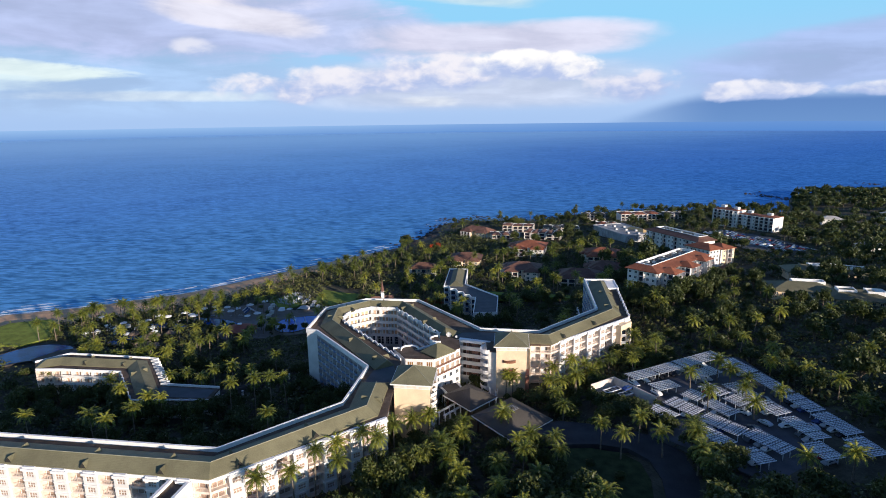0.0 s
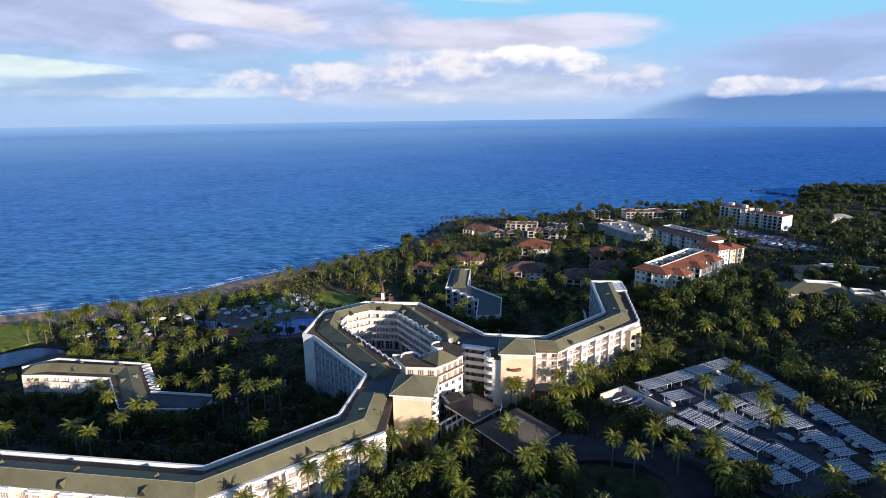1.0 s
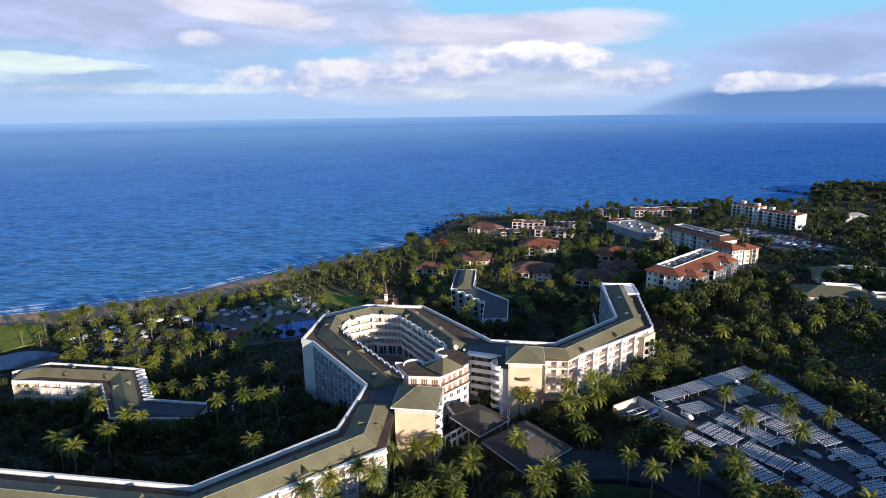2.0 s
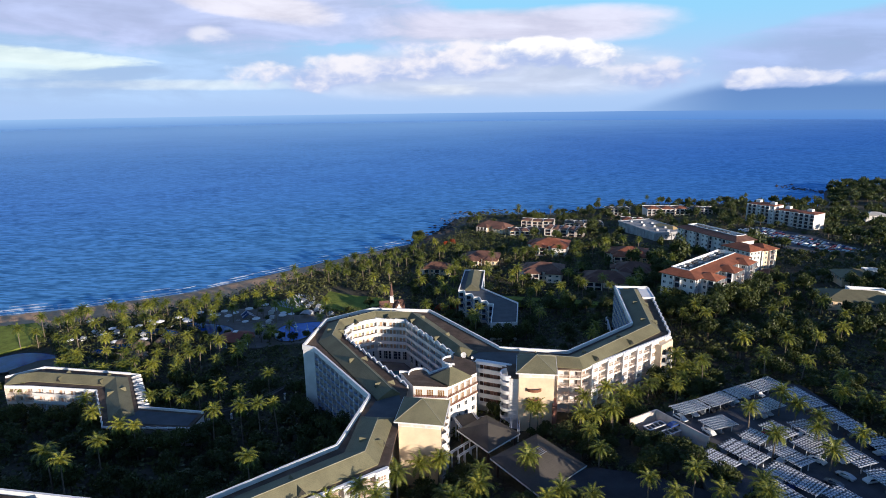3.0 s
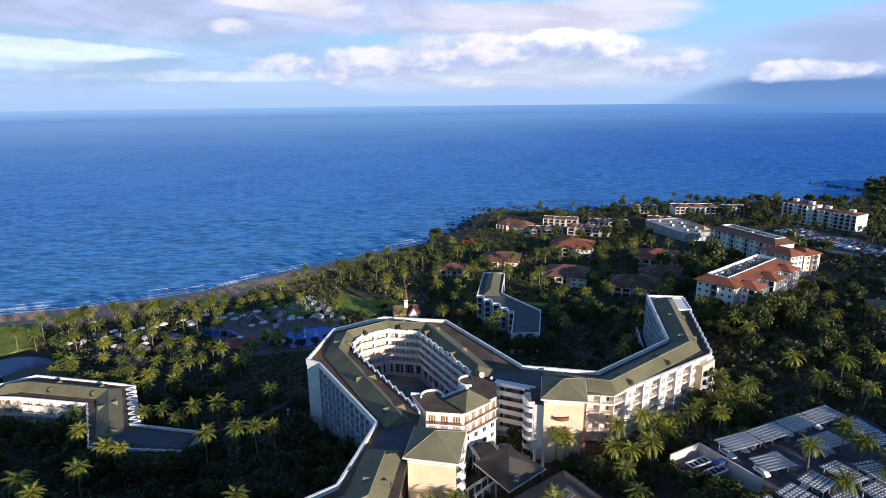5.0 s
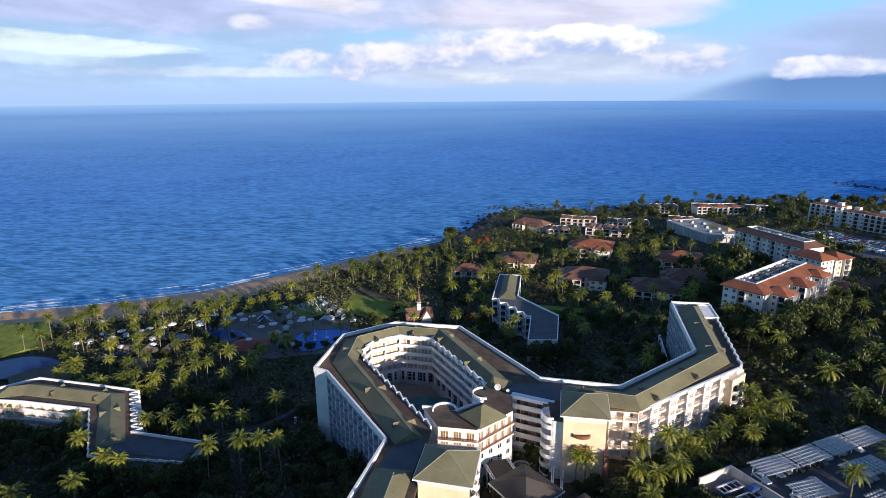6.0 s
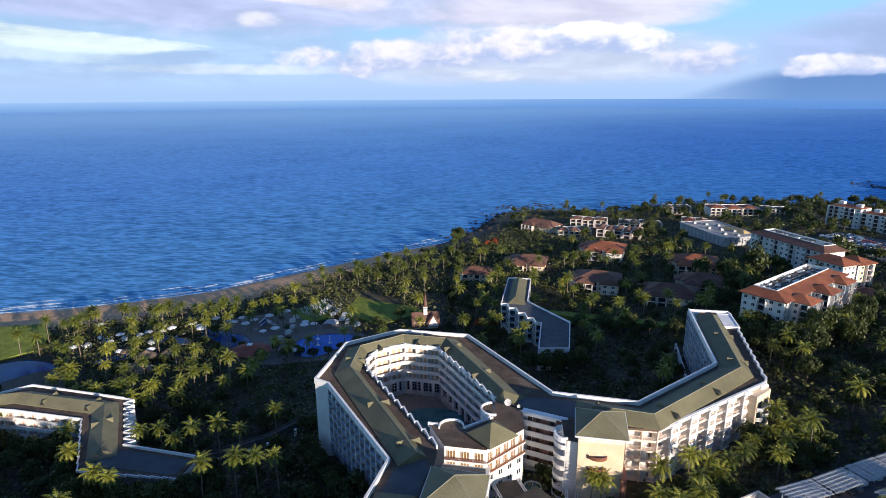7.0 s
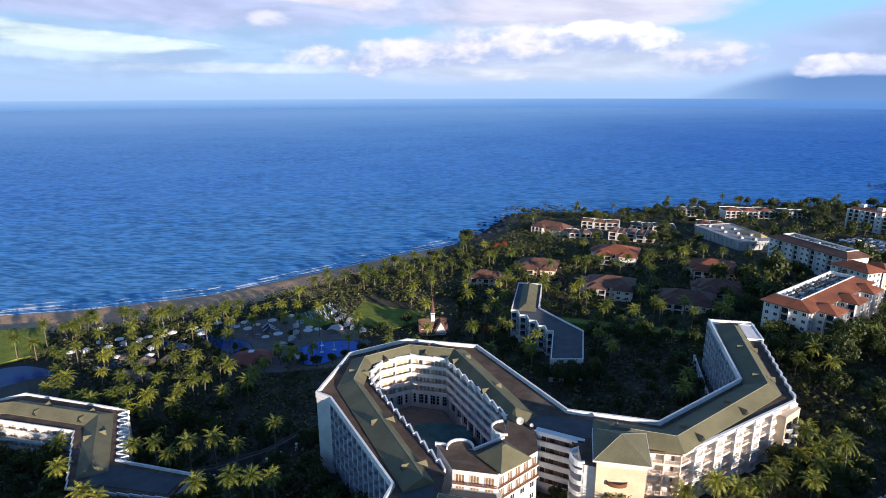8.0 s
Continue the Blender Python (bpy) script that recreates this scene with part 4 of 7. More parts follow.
def hip_tower(root, fl, fr, br, z0, eave, rise):
    """A cream tower under a green pyramid roof; front left, front right and back right corners of its eaves."""
    fl, fr, br = Vector(fl), Vector(fr), Vector(br)
    ring = [fl, fr, br, fl + br - fr]
    mid = (fl + br) / 2
    inner = [mid + (p - mid) * 0.87 for p in ring]
    bm = bmesh.new()
    prism(bm, inner, z0, eave - 1.9)
    part("tower", bm, CREAM, root, "cream rendered tower block", True)
    bm = bmesh.new()
    prism(bm, [mid + (p - mid) * 0.875 for p in ring], eave - 1.9, eave - 0.35)
    part("frieze", bm, WHITE, root, "white frieze under the eaves", True)
    d = (inner[1] - inner[0])
    for i in range(3):
        bm = bmesh.new()
        w = d.length / 3
        box(bm, 0.4, w - 0.4, -0.16, 0.1, eave - 1.6, eave - 0.75)
        bm.transform(along(inner[0], inner[1], 0, i * w))
        part("panel", bm, PINK, root, "", True)
    bm = bmesh.new()
    lo, hi = [bm.verts.new((p.x, p.y, eave - 0.35)) for p in ring], [bm.verts.new((p.x, p.y, eave)) for p in ring]
    tip = bm.verts.new((mid.x, mid.y, eave + rise))
    for i in range(4):
        j = (i + 1) % 4
        bm.faces.new((hi[i], hi[j], tip))
        bm.faces.new((lo[i], lo[j], hi[j], hi[i]))
    bm.faces.new(lo[::-1])
    part("roof", bm, GREEN_TILE, root, "green shingled pyramid roof", True)
    for i in range(4):
        bm = bmesh.new()
        tube(bm, (ring[i].x, ring[i].y, eave + 0.02), (mid.x, mid.y, eave + rise + 0.02), 0.09, 0.09, 5)
        part("ridge_cap", bm, CAP_TILE, root, "", True)
    bm = bmesh.new()
    band(bm, ring, 0.0, -0.16, eave - 0.42, eave - 0.08, True)
    part("gutter", bm, PARAPET, root, "white eaves trim", True)


hip_tower(hotel, (-13.6, 171.7), (-0.4, 169.4), (1.3, 183.0), 8, 36.9, 3.7)
hip_tower(hotel, (22.3, 198.6), (34.9, 197.2), (36.8, 210.6), 8, 37.7, 3.3)
bm = bmesh.new()
prism(bm, [(-12.5, 184), (0.4, 182), (1.6, 197), (-10, 198)], 8, 29.3)
part("link_block", bm, WHITE, hotel, "", True)
bm = bmesh.new()
prism(bm, [(-13, 184.5), (0.9, 182.3), (0.4, 195.5), (-10, 196.5)], 29.304, 29.45)
part("roof_deck", bm, SHADE_ROOFING, hotel, "low flat roof behind the tower", True)
facade(hotel, (-0.7, 170.6), (0.5, 181.6), 19.8, 5, ["round"], 3.1, y=0.4)
for z, reach in ((31.4, 1.6), (28.0, 1.5), (24.6, 1.2)):
    bm = bmesh.new()
    prism(bm, [(0.0 + 2.4 * math.cos(radians(a)), reach * math.sin(radians(a))) for a in range(180, 361, 20)], z, z + 0.18)
    band(bm, [(2.4 * math.cos(radians(a)), reach * math.sin(radians(a))) for a in range(180, 361, 20)], 0.0, 0.08, z + 0.18, z + 0.95)
    bm.transform(pose(28.0, 199.0, 0, 0, 0, -6))
    part("balcony", bm, BRONZE, hotel, "rounded bronze balcony with plants", True)
# end pier of the north wing
bm = bmesh.new()
prism(bm, [(75.6, 233.0), (79.0, 229.2), (85.2, 234.6), (84.4, 238.0)], 8, TOP - 0.9)
part("end_pier", bm, CREAM, hotel, "cream end pier", True)
facade(hotel, (79.0, 229.2), (85.2, 234.6), 16, 5, ["round"], 3.1)
# courtyard floor, arcade and pool
bm = bmesh.new()
prism(bm, [(-37, 248), (-28, 255), (-17, 253), (2, 221), (2, 211), (-5, 206), (-14, 207)], 14.0, 16.4)
solo("floor_courtyard", bm, PAVING, "paved courtyard floor with planting beds", "courtyard floor", kind="structure")
bm = bmesh.new()
prism(bm, [(-16.5 + 9.5 * math.cos(a) * (1 + 0.12 * math.sin(3 * a)), 237.0 + 9.5 * math.sin(a) * (1 + 0.1 * math.cos(2 * a))) for a in np.linspace(0, 2 * math.pi, 28, endpoint=False)], 15.8, 16.46)
solo("water_courtyard", bm, TEAL, "dark green pond in the courtyard", "pond", kind="structure")
for i in range(5, 9):
    p, q = Vector(INLAND[i]), Vector(INLAND[i + 1])
    n = max(2, round((q - p).length / 4.5))
    for k in range(n):
        m = p.lerp(q, (k + 0.5) / n)
        a = pose(m.x, m.y, 0, 0, 0, math.degrees(math.atan2(q.y - p.y, q.x - p.x)))
        bm = bmesh.new()
        box(bm, -0.45, 0.45, 0.1, 0.9, 16.4, 20.4)
        bm.transform(a)
        part("column", bm, WHITE, hotel, "", True)
        bm = bmesh.new()
        for x in (-1.8, -0.9, 0.85, 1.75):
            box(bm, x, x + 0.08, 1.2, 1.3, 16.4, 20.2)
        for z in (17.6, 18.8, 20.0):
            box(bm, -1.8, 1.8, 1.21, 1.29, z, z + 0.08)
        box(bm, -1.85, 1.85, 1.34, 1.5, 16.4, 20.25, 1)
        bm.transform(a)
        part("lattice", bm, (WHITE, GLASS), hotel, "white lattice screen before dark glass", True)
# dish aerials on the roof
def dish(x, y, z, r):
    root = thing("satellite_dish", (x, y, z), "white satellite dish on a mast on the roof", "dish", "roof aerials")
    bm = bmesh.new()
    tube(bm, (0, 0, 0), (0, 0, 1.2 * r), 0.09)
    part("mast", bm, METAL, root)
    bm = bmesh.new()
    rings = []
    for k in range(5):
        a = k / 4
        rings.append([bm.verts.new((r * a * math.cos(t), r * a * math.sin(t), 0.35 * r * a * a)) for t in np.linspace(0, 2 * math.pi, 16, endpoint=False)] if k else [bm.verts.new((0, 0, 0))])
    for k in range(4):
        for i in range(16):
            j = (i + 1) % 16
            bm.faces.new((rings[0][0], rings[1][i], rings[1][j]) if k == 0 else (rings[k][i], rings[k + 1][i], rings[k + 1][j], rings[k][j]))
    g = bmesh.ops.solidify(bm, geom=bm.faces[:], thickness=0.06)
    bm.transform(pose(0, 0, 1.3 * r, 62, 0, 10))
    part("reflector", bm, PARAPET, root)


dish(6.4, 217.6, TOP + 0.05, 1.0)
dish(9.4, 216.8, TOP + 0.05, 0.5)


# ---- other buildings ----
def block(root, M, x0, x1, y0, y1, z0, z1, wall_mat, roof_mat, rise, over=0.9, floors=0, pattern=("punch",), height=3.0, sides="sene"):
    """A walled block with a hipped roof and windows, laid out in the frame M."""
    bm = bmesh.new()
    box(bm, x0, x1, y0, y1, z0, z1)
    bm.transform(M)
    part("wall", bm, wall_mat, root, "", True)
    if roof_mat:
        bm = bmesh.new()
        hip_roof(bm, x0, x1, y0, y1, z1 + 0.2, rise, 0.25, over)
        bm.transform(M)
        part("roof", bm, roof_mat, root, "", True)
    c = [M @ Vector((x, y, 0)) for x, y in ((x0, y0), (x1, y0), (x1, y1), (x0, y1))]
    for i, s in enumerate("senw"):
        if s in sides and floors:
            facade(root, c[i], c[(i + 1) % 4], z1 - floors * height, floors, list(pattern), height)


def condo(loc, turn, length, width, z0, eave, pavilions, label, tile=TERRACOTTA):
    """A clay-roofed apartment house with a sunken roof well full of machines, and roofed pavilions along one side."""
    root = thing("apartment_building", (loc[0], loc[1], z0), label, "apartment building", "terracotta apartment buildings")
    M = pose(loc[0], loc[1], 0, 0, 0, turn)
    block(root, M, 1, length - 1, -width + 1, -1, z0, eave, WHITE, None, 0, 0, 4, ("punch", "punch", "terrace"), 3.1, "sw")
    bm = bmesh.new()
    o = [(-0.4, -width - 0.4), (length + 0.4, -width - 0.4), (length + 0.4, 0.4), (-0.4, 0.4)]
    i4 = [(6, -width * 0.66), (length - 6, -width * 0.66), (length - 6, -3.4), (6, -3.4)]
    O, Ob, I = [bm.verts.new((*p, eave + 0.3)) for p in o], [bm.verts.new((*p, eave)) for p in o], [bm.verts.new((*p, eave + 2.6)) for p in i4]
    D = [bm.verts.new((*p, eave + 1.2)) for p in i4]
    for k in range(4):
        j = (k + 1) % 4
        bm.faces.new((O[k], O[j], I[j], I[k]))
        bm.faces.new((Ob[k], Ob[j], O[j], O[k]))
        bm.faces.new((I[k], I[j], D[j], D[k]))
    bm.faces.new(Ob[::-1])
    bm.transform(M)
    part("roof", bm, tile, root, "clay tiled hip roof", True)
    bm = bmesh.new()
    box(bm, 6.1, length - 6.1, -width * 0.66 + 0.1, -3.5, eave + 0.9, eave + 1.25)
    bm.transform(M)
    part("roof_well", bm, DECK, root, "flat roof well for machines", True)
    bm = bmesh.new()
    band(bm, [(6, -width * 0.66), (length - 6, -width * 0.66), (length - 6, -3.4), (6, -3.4)], 0.25, -0.2, eave + 1.0, eave + 2.9, True)
    bm.transform(M)
    part("parapet", bm, PARAPET, root, "white wall round the roof well", True)
    rng = random.Random(int(length))
    x = 9.0
    while x < length - 9:
        for y in (-width * 0.57, -width * 0.42, -width * 0.28):
            if rng.random() < 0.85:
                bm = bmesh.new()
                s = rng.uniform(0.8, 1.3)
                box(bm, -1.1 * s, 1.1 * s, -0.8, 0.8, 0, 0.9 * s)
                box(bm, -0.9 * s, 0.9 * s, -0.6, 0.6, 0.9 * s, 0.98 * s, 1)
                bm.transform(M @ pose(x, y, eave + 1.25))
                part("air_conditioner", bm, (METAL, DARK_TILE) if rng.random() < 0.7 else (LOUVRE, METAL), root, "", True)
        x += rng.uniform(2.6, 3.6)
    for a, b, d in pavilions:
        block(root, M, a, b, -width - d, -width + 4, z0, eave - 0.4, WHITE, TERRACOTTA, 2.4, 0.9, 4, ("terrace", "punch"), 3.0, "sew")
    return root


condo((113, 327), 41.3, 66, 20, 12, 32.4, ((7, 17, 6.5), (28, 38, 6.5), (49, 59, 5)), "white apartment house with terracotta hip roofs and roof machines")
condo((190.5, 468), -69, 56, 18, 8, 28.6, (), "long white apartment house with brown clay roof", OLD_TILE)
root = thing("apartment_building", (196, 393, 8), "white apartment house with two terracotta hip roofs", "apartment building", "terracotta apartment buildings")
M = pose(181, 401, 0, 0, 0, -64.6)
block(root, M, 0, 20, 0, 13, 8, 28.6, WHITE, TERRACOTTA, 3.0, 1.0, 4, ("punch",), 3.1, "sew")
block(root, M, 7, 21, 12, 24, 8, 28.2, CREAM, TERRACOTTA, 2.8, 1.0, 4, ("punch", "terrace"), 3.1, "se")
root = thing("pavilion", (193, 366, 14), "small pavilion with terracotta hip roof among trees", "pavilion")
block(root, pose(193, 366, 0, 0, 0, 30), -6, 6, -5, 5, 12, 20, CREAM, TERRACOTTA, 2.6, 1.2, 1, ("punch",))


def villa(x, y, turn, w, d, z0, eave, tile, wall_mat, label, wing=True):
    """A low tiled villa: a main hip roof with lower hips before and behind it."""
    root = thing("villa", (x, y, z0), label, "villa", "tiled villas")
    M = pose(x, y, 0, 0, 0, turn)
    block(root, M, -w / 2, w / 2, -d / 2, d / 2, z0, eave, wall_mat, tile, 3.6, 1.3, 2, ("terrace", "punch"), 3.0, "sw")
    if wing:
        block(root, M, -w * 0.46, -w * 0.08, -d / 2 - 4.5, -d / 2 + 3, z0, eave - 0.6, wall_mat, tile, 2.2, 1.0, 2, ("terrace",), 2.9, "s")
        block(root, M, w * 0.10, w * 0.47, -d / 2 - 3.2, -d / 2 + 3, z0, eave - 0.8, wall_mat, tile, 2.2, 1.0, 2, ("punch",), 2.8, "s")
        block(root, M, -w / 2 - 4, -w / 2 + 4, -d * 0.2, d * 0.4, z0, eave - 1.0, wall_mat, tile, 2.0, 1.0, 1, ("punch",), 3.0, "nw")


villa(80, 460, -18, 25, 20, 9, 18.0, TERRACOTTA, WHITE, "two-storey cream villa with terracotta roofs and white columns")
villa(131, 432, -15, 24, 20, 9, 17.5, TERRACOTTA, CREAM, "cream villa with sunlit terracotta roofs among trees")
villa(27, 436, -10, 22, 16, 7, 14.6, OLD_TILE, CREAM, "low villa with weathered brown clay roof")
villa(-5, 414, -6, 18, 10, 6, 12.6, OLD_TILE, CREAM, "low villa with brown clay roof near the shore", False)
villa(65, 400, -14, 24, 18, 8, 15.4, OLD_TILE, PINK, "shaded villa with dark brown tiled roofs")
villa(100, 378, -16, 26, 16, 9, 15.6, OLD_TILE, PINK, "shaded villa with dark brown tiled roofs")
villa(123, 398, -16, 20, 15, 9, 15.6, OLD_TILE, PINK, "shaded villa with dark brown tiled roofs")


def terrace_house(x, y, turn, w, d, z0, top, wall_mat, label, tile=None, n=3):
    """A low resort block: stepped white party walls, tiled or flat roof pieces, galleries to the front."""
    root = thing("resort_block", (x, y, z0), label, "building", "resort blocks on the headland")
    M = pose(x, y, 0, 0, 0, turn)
    for k in range(n):
        a, b = -w / 2 + k * w / n, -w / 2 + (k + 1) * w / n
        h = top - 0.4 * (k % 2)
        block(root, M, a, b - 0.6, -d / 2, d / 2, z0, h, wall_mat, tile, 1.6, 0.3, 3, ("terrace",), 2.9, "s")
        bm = bmesh.new()
        box(bm, b - 0.5, b, -d / 2 - 1.3, d / 2 + 0.2, z0, h + 0.7)
        bm.transform(M)
        part("party_wall", bm, PINK, root, "white stepped party wall", True)
        bm = bmesh.new()
        band(bm, [(a, d / 2 - 0.1), (b - 0.6, d / 2 - 0.1)], 0.3, -0.2, h - 0.5, h + 0.9)
        bm.transform(M)
        part("parapet", bm, PARAPET, root, "white roof upstand", True)
    return root


villa(46, 551, -38, 28, 12, 4, 13.4, OLD_TILE, CREAM, "cream headland villa with weathered brown tiled roofs")
terrace_house(69, 533, 4, 26, 12, 5, 13.2, CREAM, "cream sunlit block with open galleries and brown roof", OLD_TILE, 3)
terrace_house(103, 521, -20, 33, 15, 7, 16.5, PINK, "pale three-storey block with tall fins", OLD_TILE, 5)
terrace_house(86, 560, -14, 30, 10, 6, 16.0, CREAM, "cream block with brown roof behind palms", OLD_TILE, 3)
terrace_house(128, 560, -8, 34, 12, 7, 13.5, PINK, "long low pale block near the sea", DARK_TILE, 4)
terrace_house(178, 628, -4, 24, 12, 8, 14.5, CREAM, "low block with dark roof behind palms", DARK_TILE, 3)
terrace_house(224, 617, -2, 42, 17, 8, 16.5, WHITE, "wide low block with white roof and red tiles", TERRACOTTA, 3)
terrace_house(263, 621, -4, 24, 12, 8, 15.0, WHITE, "low white roofed block near the sea", DARK_TILE, 2)
terrace_house(172, 557, -10, 20, 14, 8, 16.5, CREAM, "cream block with brick-red roof", TERRACOTTA, 2)
root = thing("conference_hall", (163, 505, 8), "large flat grey-white hall roof with roof machines", "hall")
M = pose(153, 527, 0, 0, 0, -75)
block(root, M, -8, 46, 2, 32, 8, 18.2, GREYED_RENDER, None, 0, 0, 1, ("punch",), 3.4, "e")
for k in range(12):
    bm = bmesh.new()
    box(bm, -0.45, 0.45, 1.5, 2.1, 8, 18.1)
    bm.transform(M @ pose(-6 + 4.6 * k, 0, 0))
    part("pilaster", bm, GREYED_RENDER, root, "", True)
for k in range(7):
    bm = bmesh.new()
    box(bm, 45.9, 46.5, -0.45, 0.45, 8, 18.1)
    bm.transform(M @ pose(0, 4 + 4.4 * k, 0))
    part("pilaster", bm, GREYED_RENDER, root, "", True)
bm = bmesh.new()
box(bm, -8.4, 46.4, 1.6, 32.4, 18.2, 18.9)
bm.transform(M)
part("roof", bm, mat("pale_roof_membrane", (0.30, 0.29, 0.28), 0.8, 0.25, 5.0, 0.2, stain=((0.22, 0.21, 0.2), 0.6)), root, "pale stained membrane roof", True)
bm = bmesh.new()
band(bm, [(-8.4, 1.6), (46.4, 1.6), (46.4, 32.4), (-8.4, 32.4)], 0.4, -0.1, 18.2, 19.5, True)
bm.transform(M)
part("parapet", bm, GREYED_RENDER, root, "", True)
for k in range(8):
    bm = bmesh.new()
    box(bm, -1.5, 1.5, -1.1, 1.1, 0, 1.2)
    box(bm, -1.1, 1.1, -0.8, 0.8, 1.2, 1.5)
    bm.transform(M @ pose(-2 + 6.2 * k, 10 + 9 * (k % 3) / 1.5, 18.9))
    part("air_conditioner", bm, METAL, root, "", True)
root = thing("gabled_hall", (183, 508, 8), "hall with yellow-tan pitched roof beside trees", "building")
block(root, pose(184, 508, 0, 0, 0, -62), -12, 12, -5, 5, 8, 17.5, CREAM, mat("tan_roof", (0.42, 0.30, 0.14), 0.8, 0.2, 3.0, 0.2), 3.5, 0.8, 1, ("punch",))


def slab_apartments():
    root = thing("apartment_building", (295, 545, 10), "tall white apartment building with red roof terraces", "apartment building")
    M = pose(281, 566, 0, 0, 0, -58)
    block(root, M, 0, 24, 0, 15, 8, 28.5, WHITE, TERRACOTTA, 1.4, 0.2, 6, ("terrace", "terrace", "punch"), 3.1, "sw")
    block(root, M, 24.5, 42, 1, 13, 8, 26.0, WHITE, TERRACOTTA, 1.4, 0.2, 5, ("terrace", "punch"), 3.1, "s")
    block(root, M, 42.5, 60, -2, 14, 8, 26.5, WHITE, TERRACOTTA, 1.2, 0.2, 5, ("terrace",), 3.1, "s")
    for x, y, h in ((6, 7, 32), (20, 6, 31.5), (33, 7, 29.5), (52, 6, 29.5)):
        bm = bmesh.new()
        box(bm, x - 2, x + 2, y - 2, y + 2, 26, h)
        bm.transform(M)
        part("stair_head", bm, WHITE, root, "white stair head", True)


slab_apartments()


def green_lodge(x, y, turn, w, d, z0, eave, label, wells):
    """A broad low lodge with olive hip roofs and sunken white roof wells."""
    root = thing("lodge", (x, y, z0), label, "building", "lodges among the trees")
    M = pose(x, y, 0, 0, 0, turn)
    block(root, M, -w / 2, w / 2, -d / 2, d / 2, z0, eave, CREAM, GREEN_TILE, 3.4, 1.4, 1, ("punch",), 3.0, "sw")
    for a, b, c, e in wells:
        bm = bmesh.new()
        box(bm, a, b, c, e, eave + 0.2, eave + 2.4)
        bm.transform(M)
        part("roof_well", bm, WHITE, root, "white flat roof well", True)
        bm = bmesh.new()
        band(bm, [(a, c), (b, c), (b, e), (a, e)], 0.3, -0.2, eave + 0.6, eave + 3.6, True)
        bm.transform(M)
        part("parapet", bm, PARAPET, root, "white upstand round the well", True)


green_lodge(229, 341, -14, 22, 15, 16, 25.5, "lodge with olive shingled roof and white well", ((2, 9, -1, 4),))
green_lodge(252, 336, -30, 22, 10, 16, 25.0, "lodge with long white-walled flat roof", ((-9, 8, -3, 3),))
green_lodge(203, 304, -16, 32, 18, 17, 25.5, "broad lodge with olive hip roofs and white wells", ((-4, 12, 1, 6),))
green_lodge(221, 286, -20, 28, 18, 18, 26.0, "lodge with olive hip roof and white roof wells", ((-9, -1, -3, 4), (4, 12, -3, 4)))
for x, y, r in ((330, 420, 20), (365, 385, -30), (420, 470, 15), (455, 520, 10), (395, 560, -15), (480, 590, 25), (540, 640, -10), (600, 600, 30), (430, 400, 0), (360, 330, 12), (520, 470, -20), (640, 720, 10), (700, 640, 0)):
    z = ground_z(x, y)
    root = thing("house", (x, y, z - 1), "small pale-roofed house half hidden by trees", "house", "houses among the trees")
    block(root, pose(x, y, 0, 0, 0, r), -9, 9, -6, 6, z - 1, z + 6.6, WHITE, mat("pale_roofing", (0.42, 0.40, 0.37), 0.8, 0.25, 4.0, 0.2) if "pale_roofing" not in bpy.data.materials else bpy.data.materials["pale_roofing"], 2.4, 0.8, 1, ("punch",), 3.0, "s")

# ---- low hotel wing by the gardens ----
LOW = 17.2
low_hotel = thing("garden_wing", (-125, 232, 5), "three-storey garden wing with olive roof and white coping", "hotel wing", "resort buildings")
NORTH = [(-173, 241), (-163, 249.7), (-124.5, 243.0), (-107.7, 216.3), (-83.2, 212.2)]
SOUTH = [(-168, 233.6), (-157.5, 233.2), (-130.2, 229.4), (-113.2, 203.6), (-84, 202.4)]
MID = [(-170, 238.3), (-160.5, 241.6), (-126.8, 236.6), (-110.3, 209.6), (-84, 207.2)]
bm = bmesh.new()
sheet(bm, offset(NORTH, -0.3), offset(SOUTH, 1.75), 3, LOW - 0.6)
part("wall", bm, WHITE, low_hotel, "white rendered walls", True)
bm = bmesh.new()
sheet(bm, NORTH, SOUTH, LOW - 0.6, LOW)
part("roof_deck", bm, DECK, low_hotel, "flat brown roof edge", True)
for run, d0, d1, low_z, high_z in ((NORTH[:3], 0.1, -0.4, -0.7, 0.8), (NORTH[3:], 0.1, -0.4, -0.7, 0.8), (SOUTH[:3], 0.3, -0.1, -0.7, 0.4), (teeth(SOUTH[2:], 3.8, 0.4), 0.22, -0.06, -0.3, 0.4)):
    bm = bmesh.new()
    band(bm, run, d0, d1, LOW + low_z, LOW + high_z)
    part("parapet", bm, PARAPET, low_hotel, "white coping", True)
bm = bmesh.new()
ridge_roof(bm, MID[:3] + [(-110.0, 209.2)], 4.0, LOW + 0.25, 1.9, 0.3)
part("roof", bm, GREEN_TILE, low_hotel, "olive green shingled roof", True)
bm = bmesh.new()
prism(bm, [(-111.5, 206.4), (-85.2, 203.8), (-84.6, 210.6), (-106.6, 214.2), (-109, 211)], LOW - 0.2, LOW + 0.12)
part("roof_deck", bm, SHADE_ROOFING, low_hotel, "flat roof of the end arm, painted shade blue", True)
vents(low_hotel, MID[:4], 4.0, LOW + 0.25, 1.9, 34, 12)
facade(low_hotel, SOUTH[0], SOUTH[1], 7.4, 3, ["loggia"], 3.1)
facade(low_hotel, SOUTH[1], SOUTH[2], 7.4, 3, ["gallery"], 3.1)
p, q = Vector(NORTH[2]), Vector(NORTH[3])
